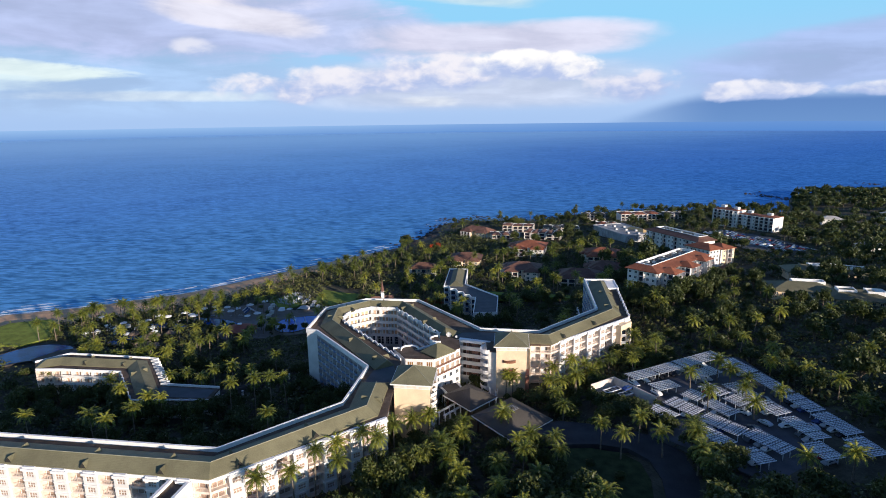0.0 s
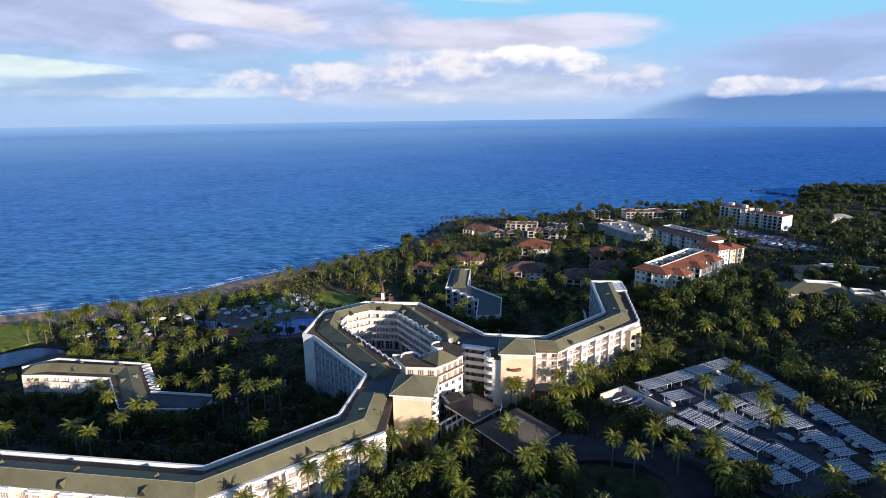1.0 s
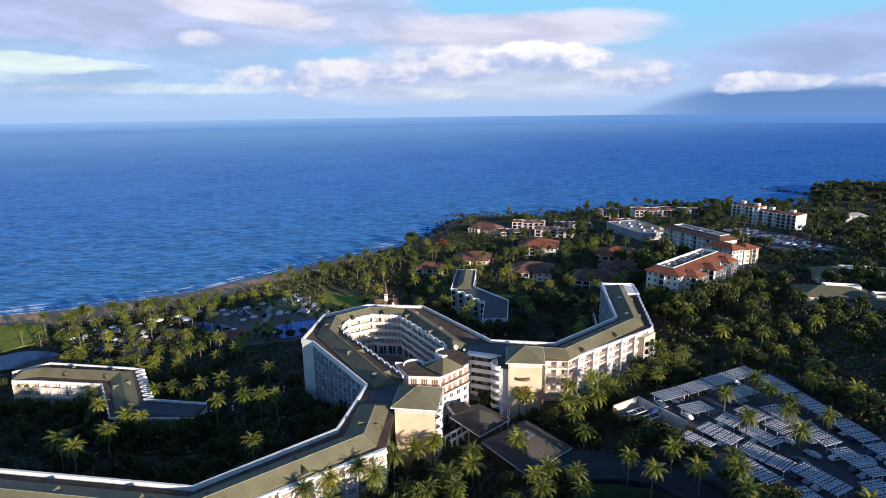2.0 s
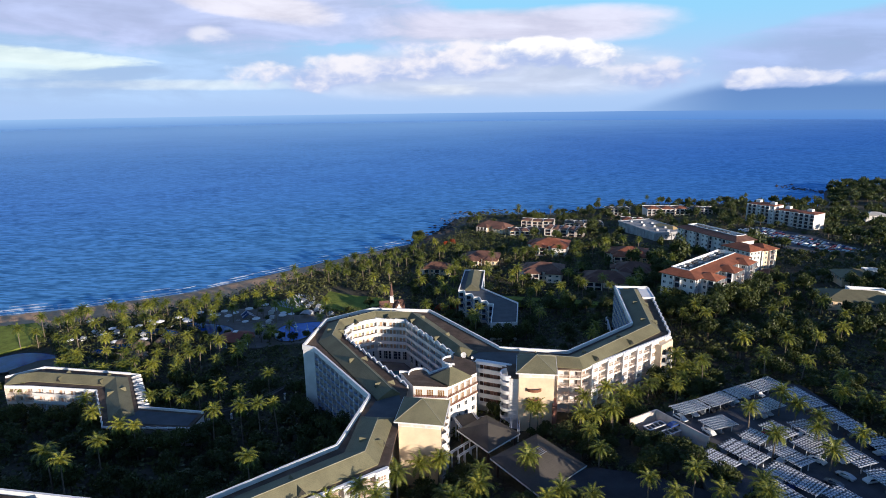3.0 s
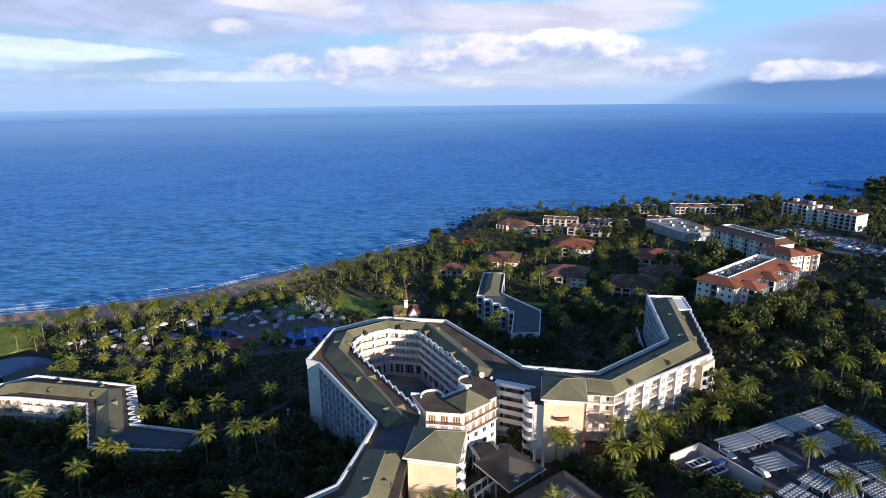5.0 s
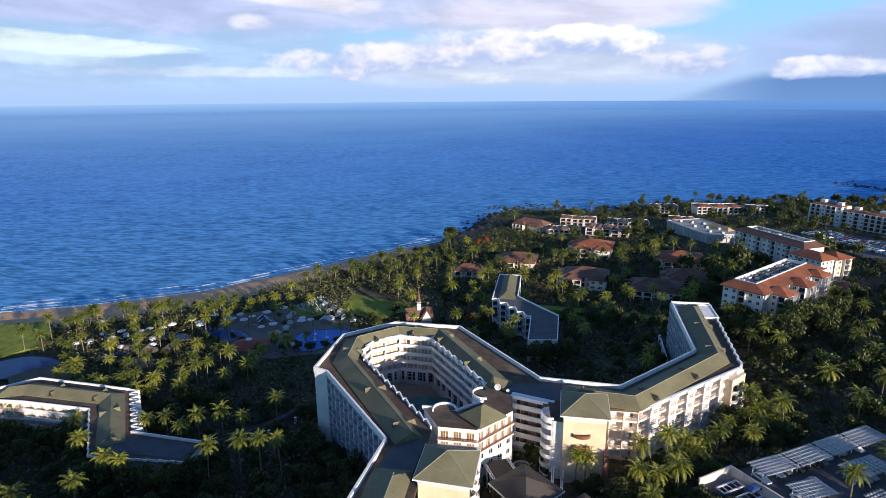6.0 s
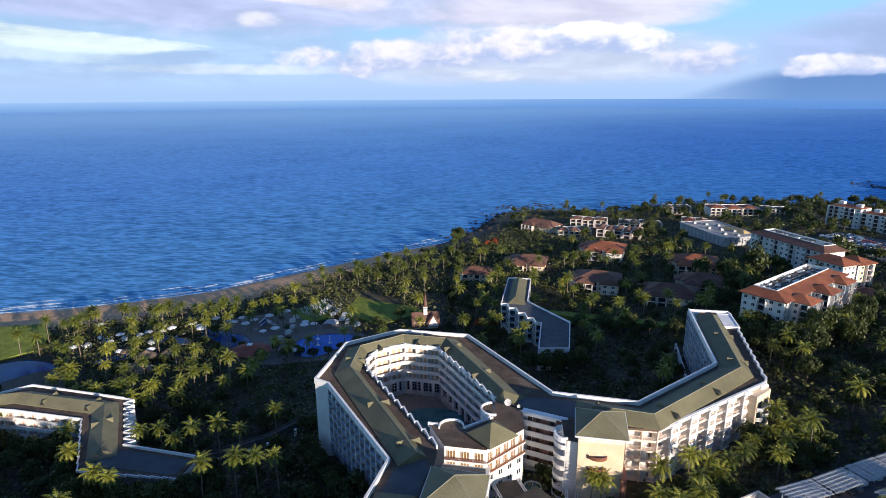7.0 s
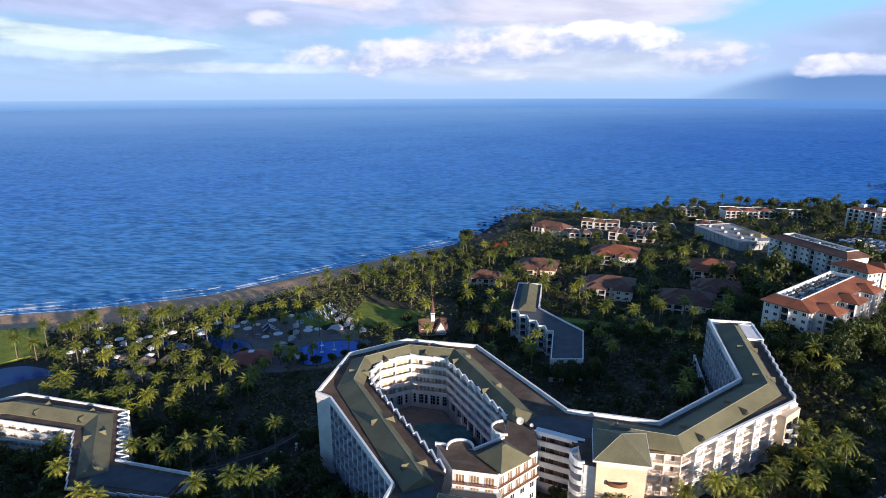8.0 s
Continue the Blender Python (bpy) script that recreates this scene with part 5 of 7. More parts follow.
for k in range(8):
    m = p.lerp(q, (k + 0.5) / 8)
    a = pose(m.x, m.y, 0, 0, 0, math.degrees(math.atan2(q.y - p.y, q.x - p.x)))
    tri = [(-1.95, 0.0), (1.95, 0.0), (1.2, 3.0)]
    bm = bmesh.new()
    prism(bm, tri, 3, LOW - 0.9)
    bm.transform(a)
    part("balcony_bay", bm, PINK, low_hotel, "saw-tooth balcony bay", True)
    bm = bmesh.new()
    band(bm, [(-1.95, 0.0), (1.2, 3.0), (1.95, 0.0)], 0.16, -0.16, LOW - 0.6, LOW + 0.6)
    bm.transform(a)
    part("parapet", bm, PARAPET, low_hotel, "zigzag white coping", True)
    for z in (5.6, 8.7, 11.8):
        bm = bmesh.new()
        box(bm, -1.3, 1.0, 0, 0.07, z, z + 2.1)
        bm.transform(a @ Matrix.Translation((-0.4, 1.45, 0)) @ pose(0, 0, 0, 0, 0, 43.6))
        part("window", bm, GLASS, low_hotel, "", True)

# ---- stepped wing by the chapel ----
stepped = thing("stepped_wing", (22, 340, 6), "small stepped white wing with olive ridge and flat roof", "hotel wing", "resort buildings")
STEPS = [(7.4, 340.6), (10.4, 340.2), (11.2, 334.6), (14.4, 334.2), (15.3, 328.4), (18.2, 328.0), (19.0, 322.2), (21.6, 321.8), (22.4, 317.0), (24.8, 316.6)]
STEPPED = [(24.6, 380.2), (12.4, 382.0)] + STEPS + [(21.4, 289.2), (33.8, 290.0), (37.8, 318.2), (20.6, 344.6)]
bm = bmesh.new()
prism(bm, STEPPED, 4, 18.7)
part("wall", bm, WHITE, stepped, "white stepped walls", True)
bm = bmesh.new()
prism(bm, offset(STEPPED, 0.2, True), 18.704, 18.85)
part("roof_deck", bm, SHADE_ROOFING, stepped, "flat roof painted shade blue", True)
bm = bmesh.new()
band(bm, STEPPED, -0.12, 0.28, 18.3, 19.6, True)
part("parapet", bm, PARAPET, stepped, "white coping", True)
bm = bmesh.new()
ridge_roof(bm, [(18.4, 380.4), (14.2, 341)], 5.0, 18.9, 2.5, 0.1, right=3.6)
part("roof", bm, GREEN_TILE, stepped, "olive green ridge roof", True)
for a, b in zip(STEPS, STEPS[1:]):
    facade(stepped, a, b, 8.8, 3, ["deep"], 3.2)
facade(stepped, (24.8, 316.6), (21.4, 289.2), 8.8, 3, ["deep"], 3.2)
facade(stepped, (21.4, 289.2), (33.8, 290.0), 8.8, 3, ["punch"], 3.2)


# ---- entrance roofs ----
def canopy(corners, eave, rise, label, lantern=False):
    cx, cy = sum(c[0] for c in corners) / 4, sum(c[1] for c in corners) / 4
    z0 = 16.0
    root = thing("entrance_canopy", (cx, cy, z0), label, "canopy", "entrance canopies")
    bm = bmesh.new()
    if area(corners) < 0:
        corners = corners[::-1]
    E4, F4 = [bm.verts.new((*c, eave)) for c in corners], [bm.verts.new((*c, eave - 0.5)) for c in corners]
    top = bm.verts.new((cx, cy, eave + rise))
    for i in range(4):
        j = (i + 1) % 4
        bm.faces.new((E4[i], E4[j], top))
        bm.faces.new((F4[i], F4[j], E4[j], E4[i]))
    bm.faces.new(F4[::-1])
    part("roof", bm, DARK_TILE, root, "dark shingled pyramid roof", True)
    bm = bmesh.new()
    band(bm, corners, -0.08, 0.0, eave - 0.55, eave - 0.1, True)
    part("gutter", bm, LOUVRE, root, "pale eaves trim", True)
    for c in corners:
        for f in (0.16,):
            bm = bmesh.new()
            x, y = c[0] + (cx - c[0]) * f, c[1] + (cy - c[1]) * f
            box(bm, x - 0.35, x + 0.35, y - 0.35, y + 0.35, z0 - 2, eave - 0.5)
            part("column", bm, DARK_WOOD, root, "", True)
    if lantern:
        bm = bmesh.new()
        for k in range(6):
            s = -1.5 + k * 0.6
            box(bm, s - 0.06, s + 0.06, -1.6, 1.6, 0, 0.12)
            box(bm, -1.6, 1.6, s - 0.06, s + 0.06, 0.13, 0.25)
        bm.transform(pose(cx, cy, eave + rise - 0.5, 0, 0, 40))
        part("skylight_frame", bm, METAL, root, "", True)


canopy([(12.4, 174.1), (23.6, 157.6), (38.2, 170.4), (27.1, 186.1)], 24.0, 3.6, "large dark shingled pyramid roof over the entrance drive", True)
canopy([(3.5, 188.5), (12.1, 176.8), (22.2, 186.3), (13.0, 196.9)], 24.2, 3.0, "smaller dark shingled pyramid roof beside the lobby")

def trellis(p, q, wide, z, roofed, label):
    """A flat walk roof between paired white side rails on posts, along p to q."""
    root = thing("trellis_walk", (*p, 16), label, "walkway", "trellis walks")
    M = along(p, q, 0)
    n = (Vector(q) - Vector(p)).length
    if roofed:
        bm = bmesh.new()
        box(bm, 0, n, -wide / 2 + 0.7, wide / 2 - 0.7, z - 0.3, z - 0.05)
        bm.transform(M)
        part("roof", bm, DARK_TILE, root, "dark flat roof", True)
    for side in (-1, 1):
        for inset in (0.0, 0.55):
            bm = bmesh.new()
            y = side * (wide / 2 - inset)
            box(bm, -0.4, n + 0.4, y - 0.09, y + 0.09, z - 0.1, z + 0.2)
            bm.transform(M)
            part("rail", bm, LOUVRE, root, "white rail", True)
        for k in range(4):
            bm = bmesh.new()
            x, y = 0.3 + (n - 0.6) * k / 3, side * (wide / 2 - 0.28)
            box(bm, x - 0.16, x + 0.16, y - 0.16, y + 0.16, 14, z - 0.1)
            bm.transform(M)
            part("post", bm, LOUVRE, root, "", True)


trellis((5.6, 200.2), (8.2, 193.2), 7.4, 22.6, True, "flat-roofed walk between white rails beside the lobby")
trellis((2.6, 178.6), (8.4, 184.6), 3.4, 22.2, False, "open walk between white rails by the cream tower")
trellis((22.4, 200.4), (21.2, 192.2), 3.0, 20.6, False, "open walk between white rails by the round balconies")
basin = thing("fountain_basin", (13, 205.2, 17.0), "round pale stone fountain basin in the planted court", "fountain")
bm = bmesh.new()
band(bm, [(2.3 * math.cos(k * math.pi / 12), 2.3 * math.sin(k * math.pi / 12)) for k in range(24)], 0.25, -0.25, -2.0, 0.7, True)
part("rim", bm, GREYED_RENDER, basin)
bm = bmesh.new()
tube(bm, (0, 0, -2), (0, 0, 0.4), 2.05, 2.05, 20)
part("water", bm, TEAL, basin)
bm = bmesh.new()
tube(bm, (0, 0, 0.4), (0, 0, 1.6), 0.3, 0.15, 8)
part("spout", bm, GREYED_RENDER, basin)
# white side of the second tower: stacked round balconies, a windowed return, and a red-brown fin
bm = bmesh.new()
prism(bm, [(20.4, 201.6), (23.4, 200.8), (23.8, 210.4), (20.6, 211.2)], 8, TOP + 0.4)
part("return_wall", bm, WHITE, hotel, "white return wall with windows", True)
bm = bmesh.new()
prism(bm, [(20.3, 201.5), (23.4, 200.7), (23.8, 210.4), (20.5, 211.2)], TOP + 0.404, TOP + 0.5)
part("roof_deck", bm, DECK, hotel, "", True)
for f in range(6):
    z = 16.4 + 3.05 * f
    bm = bmesh.new()
    lattice(bm, [0.45, 0.6, 2.5, 2.65], [0.0, 0.12, 1.75, 1.9], -0.12, 0.04, True)
    bm.transform(along((20.4, 201.6), (23.4, 200.8), z + 0.6))
    part("window", bm, (WHITE, GLASS), hotel, "", True)
    arc = [(20.2 + 2.3 * math.cos(radians(t)), 204.6 + 3.0 * math.sin(radians(t))) for t in range(90, 291, 20)]
    bm = bmesh.new()
    prism(bm, arc, z - 0.15, z + 0.12)
    band(bm, arc, 0.0, 0.16, z + 0.12, z + 1.1)
    part("round_balcony", bm, WHITE, hotel, "curved white balcony front", True)
bm = bmesh.new()
band(bm, [(20.2 + 2.3 * math.cos(radians(t)), 204.6 + 3.0 * math.sin(radians(t))) for t in range(90, 291, 20)], -0.1, 0.4, TOP - 0.5, TOP + 1.0)
part("parapet", bm, PARAPET, hotel, "curved white coping over the round balconies", True)
bm = bmesh.new()
prism(bm, [(33.6, 196.4), (34.9, 196.2), (35.6, 201.2), (34.3, 201.4)], 8, 27.5)
part("fin", bm, mat("red_brown_render", (0.27, 0.115, 0.075), 0.85, 0.2, 2.0, 0.2), hotel, "red-brown rendered fin beside the tower", True)

# ---- roads, pools, lawns ----
def slab(name, poly, z, material, label, category, deep=4.0):
    bm = bmesh.new()
    prism(bm, poly, z - deep, z)
    return solo(name, bm, material, label, category, kind="structure")


LOT = [(67, 195.5), (112, 217), (122, 214), (131, 135), (92, 128), (66, 160), (69, 172), (75.8, 180.2)]
slab("road_car_park", LOT, 24.6, ASPHALT, "grey asphalt car park", "car park", 8)
slab("road_drive", [(28, 165), (40, 170), (52, 167), (66, 160), (72, 150), (71, 138), (66, 124), (58, 104), (52, 95), (44, 95), (50, 106), (58, 126), (61, 138), (61, 147), (57, 153), (48, 156), (32, 156)], 23.6, DRIVE, "curving asphalt entrance drive", "road", 7)
slab("lawn_drive", [(30, 154), (46, 154), (54, 151), (58, 146), (58, 138), (55, 127), (46, 122), (34, 128), (28, 140)], 23.5, SHADED_LAWN, "oval lawn inside the drive, its shade painted dark", "planting", 7)
slab("road_forecourt", [(8, 180), (24, 154), (44, 168), (26, 194)], 17.2, PAVING, "paved entrance forecourt", "forecourt", 4)
FAR_LOT = [(240, 503), (245, 468), (249, 440), (275, 416), (302, 430), (292, 486), (268, 524)]
slab("road_far_car_park", FAR_LOT, 15.4, ASPHALT, "far asphalt car park full of cars", "car park", 5)
slab("lawn_south", [(-250, 314), (-246, 328), (-226, 334), (-213, 322), (-206, 305), (-216, 292), (-240, 296)], 5.3, LAWN, "bright mown lawn by the beach", "lawn")
slab("lawn_pool", [(-104, 360), (-92, 380), (-80, 352), (-92, 344)], 5.5, LAWN, "lawn with rows of loungers", "lawn")
slab("lawn_chapel", [(-76, 356), (-73, 392), (-52, 386), (-33, 362), (-52, 343)], 5.9, LAWN, "open lawn near the chapel", "lawn")
slab("lawn_north", [(30, 351), (68, 343), (94, 336), (92, 331), (66, 337), (30, 345)], 12.6, LAWN, "strip of lawn between villas", "lawn")
slab("pavement_pool", [(-136, 345), (-128, 318), (-112, 296), (-92, 296), (-66, 304), (-58, 330), (-70, 345), (-84, 342), (-104, 358), (-124, 352)], 5.2, mat("pale_pool_stone", (0.19, 0.168, 0.15), 0.9, 0.22, 2.5, 0.3, 12.0, spec=0.2, stain=((0.16, 0.13, 0.11), 0.5)), "pale stone pool deck", "pool deck")
slab("pavement_beach", [(-115, 397), (-94, 411), (-90, 393), (-108, 387)], 5.2, SAND, "sunlit sandy terrace by the beach", "terrace")


def pool(cx, cy, rx, ry, z, material, name, label, turn=0.0, seed=0, rim=None):
    n = 40
    pts = []
    for i in range(n):
        a = 2 * math.pi * i / n
        k = 1 + 0.16 * math.sin(2 * a + seed) + 0.12 * math.sin(3 * a + 2 * seed)
        p = Matrix.Rotation(radians(turn), 2) @ Vector((rx * k * math.cos(a), ry * k * math.sin(a)))
        pts.append((cx + p.x, cy + p.y))
    slab(name, pts, z, material, label, "pool", 1.2)
    bm = bmesh.new()
    band(bm, pts, 0.02, -0.7, z - 0.6, z + 0.1, True)
    solo("trim_pool_edge", bm, rim or PARAPET, "stone pool edge", "pool edge", kind="structure")


pool(-76, 318.5, 13.5, 12.5, 5.36, POOL, "water_main_pool", "bright blue swimming pool with waterfalls", 20, 0.7, PAVING)
pool(-124, 322, 15, 6.5, 5.34, POND, "water_river_pool", "dark blue river pool", -25, 2.1, PAVING)
pool(-152, 318, 10, 4, 5.6, POND, "water_river_pool_south", "dark blue pool between palms", -10, 1.1, PAVING)
pool(-163, 296, 8, 4, 5.8, POND, "water_garden_pool", "dark blue garden pool", 30, 0.3, PAVING)
pool(-203, 279, 17, 13, 5.5, POND, "water_lagoon", "still dark blue lagoon", 35, 1.9, LAVA)
bm = bmesh.new()
for i in range(4, 9):
    a, b = Vector(COAST[i]), Vector(COAST[i + 1])
    d = (b - a).normalized()
    nrm = Vector((-d.y, d.x))
    for row, bias, wide in ((0.8, 0.55, 1.5), (5.0, 0.28, 2.4), (10.5, 0.12, 2.4), (17, -0.12, 1.9)):
        last = None
        for k in range(int((b - a).length / 1.1) + 1):
            p = a + d * k * 1.1
            s = p.x * 0.8 + p.y
            w = wide * (noise.noise((s * 0.035, row, 2)) * 1.2 + bias + 0.45 * noise.noise((s * 0.45, row, 7)))
            if w < 0.06:
                last = None
                continue
            c = p + nrm * (row + 2.0 * noise.noise((s * 0.03, row, 1)) + 0.6 * noise.noise((s * 0.3, row, 4)))
            cur = [bm.verts.new((*(c + nrm * f), z)) for f, z in ((-w, 0.10), (w * 0.1, 0.17), (w * (0.8 + 0.5 * noise.noise((s, row, 9))), 0.10))]
            if last:
                for u in (0, 1):
                    bm.faces.new((last[u], last[u + 1], cur[u + 1], cur[u]))
            last = cur
bmesh.ops.recalc_face_normals(bm, faces=bm.faces[:])
tagged(solo("surf", bm, FOAM, "broken white lines of surf along the beach", "surf"), kind="stuff")


def rocks(spots, seed):
    rng = random.Random(seed)
    bm = bmesh.new()
    for cx, cy, n, spread in spots:
        for _ in range(n):
            x, y, s = rng.gauss(cx, spread), rng.gauss(cy, spread), rng.uniform(0.8, 2.6)
            v = bmesh.ops.create_icosphere(bm, subdivisions=1, radius=s)["verts"]
            z = max(ground_z(x, y), -0.4)
            for p in v:
                p.co = Vector((p.co.x * rng.uniform(0.8, 1.3), p.co.y * rng.uniform(0.8, 1.3), p.co.z * rng.uniform(0.4, 0.8))) + Vector((x, y, z))
    return solo("shore_rocks", bm, LAVA, "black lava rocks along the shore", "rocks", kind="stuff")


rocks([(-22, 545, 26, 7), (-10, 580, 30, 8), (2, 612, 34, 9), (12, 645, 30, 8), (30, 682, 34, 9), (60, 700, 24, 10), (508, 818, 40, 9), (499, 846, 34, 9), (490, 876, 26, 9), (426, 700, 14, 8), (752, 980, 40, 12), (146, 684, 40, 9), (160, 694, 30, 8), (640, 845, 20, 8)], 4)
rng = random.Random(8)
bm = bmesh.new()
for cx, cy, n, s in ((20, 668, 30, 8), (34, 678, 24, 8), (430, 694, 10, 5), (4, 650, 10, 6), (-30, 545, 10, 6), (500, 850, 20, 14)):
    for _ in range(n):
        x, y, w = rng.gauss(cx, s), rng.gauss(cy, s), rng.uniform(0.6, 2.2)
        if float(shore(np.array([x]), np.array([y]))[0]) < 0:
            a = rng.uniform(0, 3.14)
            bm.faces.new([bm.verts.new((x + w * k * math.cos(a + t) * rng.uniform(0.7, 1.3), y + 0.4 * w * math.sin(a + t), 0.12)) for k, t in ((1, 0), (0.8, 1.1), (1, 2.2), (0.9, 3.3), (1, 4.4), (0.8, 5.4))])
bmesh.ops.recalc_face_normals(bm, faces=bm.faces[:])
solo("breaking_foam", bm, FOAM, "white foam breaking on the rocks", "surf", kind="stuff")


# ---- cars and carports ----
def car_meshes():
    bm = bmesh.new()
    prof = [(-2.2, 0.35), (2.2, 0.35), (2.25, 0.75), (1.25, 0.92), (0.6, 1.42), (-1.1, 1.46), (-1.9, 1.0), (-2.25, 0.85)]
    l, r = [bm.verts.new((x, -0.86, z)) for x, z in prof], [bm.verts.new((x, 0.86, z)) for x, z in prof]
    for v in l + r:
        if v.co.z > 1.2:
            v.co.y *= 0.78
    n = len(prof)
    for i in range(n):
        j = (i + 1) % n
        bm.faces.new((l[i], l[j], r[j], r[i]))
    bm.faces.new(l[::-1])
    bm.faces.new(r)
    bmesh.ops.recalc_face_normals(bm, faces=bm.faces[:])
    bmesh.ops.bevel(bm, geom=[e for e in bm.edges], offset=0.06, segments=1, affect="EDGES")
    body = [mesh_of("body", bm.copy(), p) for p in PAINT]
    bm.free()
    bm = bmesh.new()
    lo = [bm.verts.new(p) for p in ((-1.72, -0.85, 1.0), (1.12, -0.85, 1.0), (1.12, 0.85, 1.0), (-1.72, 0.85, 1.0))]
    hi = [bm.verts.new(p) for p in ((-1.12, -0.71, 1.39), (0.62, -0.71, 1.37), (0.62, 0.71, 1.37), (-1.12, 0.71, 1.39))]
    for i in range(4):
        bm.faces.new((lo[i], lo[(i + 1) % 4], hi[(i + 1) % 4], hi[i]))
    bm.faces.new(lo[::-1])
    bm.faces.new(hi)
    glass = mesh_of("glasshouse", bm, GLASS)
    bm = bmesh.new()
    tube(bm, (0, -0.11, 0), (0, 0.11, 0), 0.33, n=12)
    wheel = mesh_of("wheel", bm, TYRE)
    return body, glass, wheel


CAR = car_meshes()
CAR_NAMES = ("white", "silver", "grey", "black", "red", "blue")


def car(x, y, z, turn, colour, wheels=True):
    root = thing("car", (x, y, z), CAR_NAMES[colour] + " parked car standing in a car park", "car", "parked cars", turn=turn)
    piece("body", CAR[0][colour], Matrix(), root)
    piece("glasshouse", CAR[1], Matrix(), root)
    for a, b in ((1.4, 0.8), (1.4, -0.8), (-1.4, 0.8), (-1.4, -0.8)) if wheels else ():
        piece("wheel", CAR[2], pose(a, b, 0.33), root)


rng = random.Random(21)


def carport_meshes():
    bm = bmesh.new()
    box(bm, -0.5, 0.5, -0.13, 0.13, 2.64, 2.93)
    kit = {"beam": mesh_of("beam", bm, METAL)}
    bm = bmesh.new()
    box(bm, -0.2, 0.2, -3.25, 3.25, 2.82, 2.87)
    kit["slat"] = mesh_of("slat", bm, LOUVRE)
    bm = bmesh.new()
    tube(bm, (0, 0, 0), (0, 0, 2.66), 0.14, n=6)
    kit["post"] = mesh_of("post", bm, LOUVRE)
    return kit


PORT = carport_meshes()


def carport(x0, y0, x1, y1, cars=True):
    """A slatted shade roof over a row of parked cars, from one end to the other."""
    d = Vector((x1 - x0, y1 - y0))
    n, turn, z = d.length, math.degrees(math.atan2(d.y, d.x)), 24.6
    root = thing("carport", (x0, y0, z), "white slatted steel carport over parked cars", "carport", "carports", turn=turn)
    tilt = pose(0, 0, 0, rng.uniform(-3, 3))
    for y in (-2.85, -1.7, -0.57, 0.57, 1.7, 2.85):
        piece("beam", PORT["beam"], tilt @ Matrix.Translation((n / 2, y, 0)) @ Matrix.Diagonal((n, 1, 1, 1)), root)
    k = max(6, round(n / 0.75))
    for i in range(k):
        piece("slat", PORT["slat"], tilt @ Matrix.Translation((n * (i + 0.5) / k, 0, 0)) @ pose(0, 0, 0, 0, rng.uniform(4, 12)), root)
    for x in (0.6, n / 2, n - 0.6):
        for y in (-1.5, 1.5):
            piece("post", PORT["post"], Matrix.Translation((x, y, 0)), root)
    if cars:
        x = 1.4
        while x < n - 1.2:
            if rng.random() < 0.72:
                p = pose(x0, y0, z, 0, 0, turn) @ Vector((x, rng.uniform(-0.9, 0.3), 0))
                car(p.x, p.y, z, turn + 90 * rng.choice((1, -1)) + rng.uniform(-3, 3), rng.choice((0, 0, 0, 1, 1, 2, 3, 3, 4, 5)), False)
            x += 2.75


for row in ([(70.6, 192.7, 80.8, 197.0), (81.4, 197.3, 91.2, 202.2), (91.8, 202.5, 101.4, 207.2), (102, 207.4, 111.7, 212.2)],
            [(112.7, 207.2, 115.6, 194.9), (115.9, 193.6, 118.9, 178.4), (119.2, 177.1, 121.0, 166.0), (120.6, 164.6, 123.0, 152.0), (121.0, 150.4, 122.2, 141.0)],
            [(103.3, 186.5, 106.3, 175.5), (107.1, 173.6, 109.6, 164.4), (108.9, 162.6, 112.0, 150.0), (107.4, 148.2, 108.9, 139.6)],
            [(93.9, 185.6, 97.7, 178.1), (98.2, 177.1, 101.9, 169.6)],
            [(85.5, 181.0, 89.0, 175.8), (89.6, 174.0, 94.1, 164.8)],
            [(77.7, 175.8, 83.4, 166.5), (83.9, 165.0, 91.2, 154.2), (93.4, 155.3, 98.7, 143.8)],
            [(69.7, 171.1, 74.5, 163.9), (79.4, 157.9, 83.9, 148.2), (87.2, 146.0, 89.5, 138.6)],
            [(76.0, 184.2, 84.6, 187.2), (93.2, 193.0, 104.4, 197.8)]):
    for u in row:
        carport(*u)
for x, y, a in ((68.6, 188.5, 30), (100, 170, 120), (103, 163, 118), (112, 178, 95), (98, 160, 120), (116.5, 160, 90), (84, 192, 25)):
    car(x, y, 24.6, a, rng.randrange(6))
for row in (0, 5.2, 11.4, 16.6, 22.4):
    for j in range(31):
        p = Vector((268, 516)).lerp(Vector((297, 433)), j / 30) + Vector((-0.94, -0.33)) * row
        if rng.random() < 0.78:
            car(p.x, p.y, 15.1, 19 + rng.uniform(-3, 3), rng.choice((0, 0, 1, 1, 2, 3, 4, 5)), False)
bm = bmesh.new()
band(bm, [(56, 190.5), (66, 196.2), (75.5, 180.2)], 0.2, -0.2, 18, 26.0)
solo("wall_car_park", bm, PINK, "pale rendered retaining wall beside the car park", "wall", kind="structure")
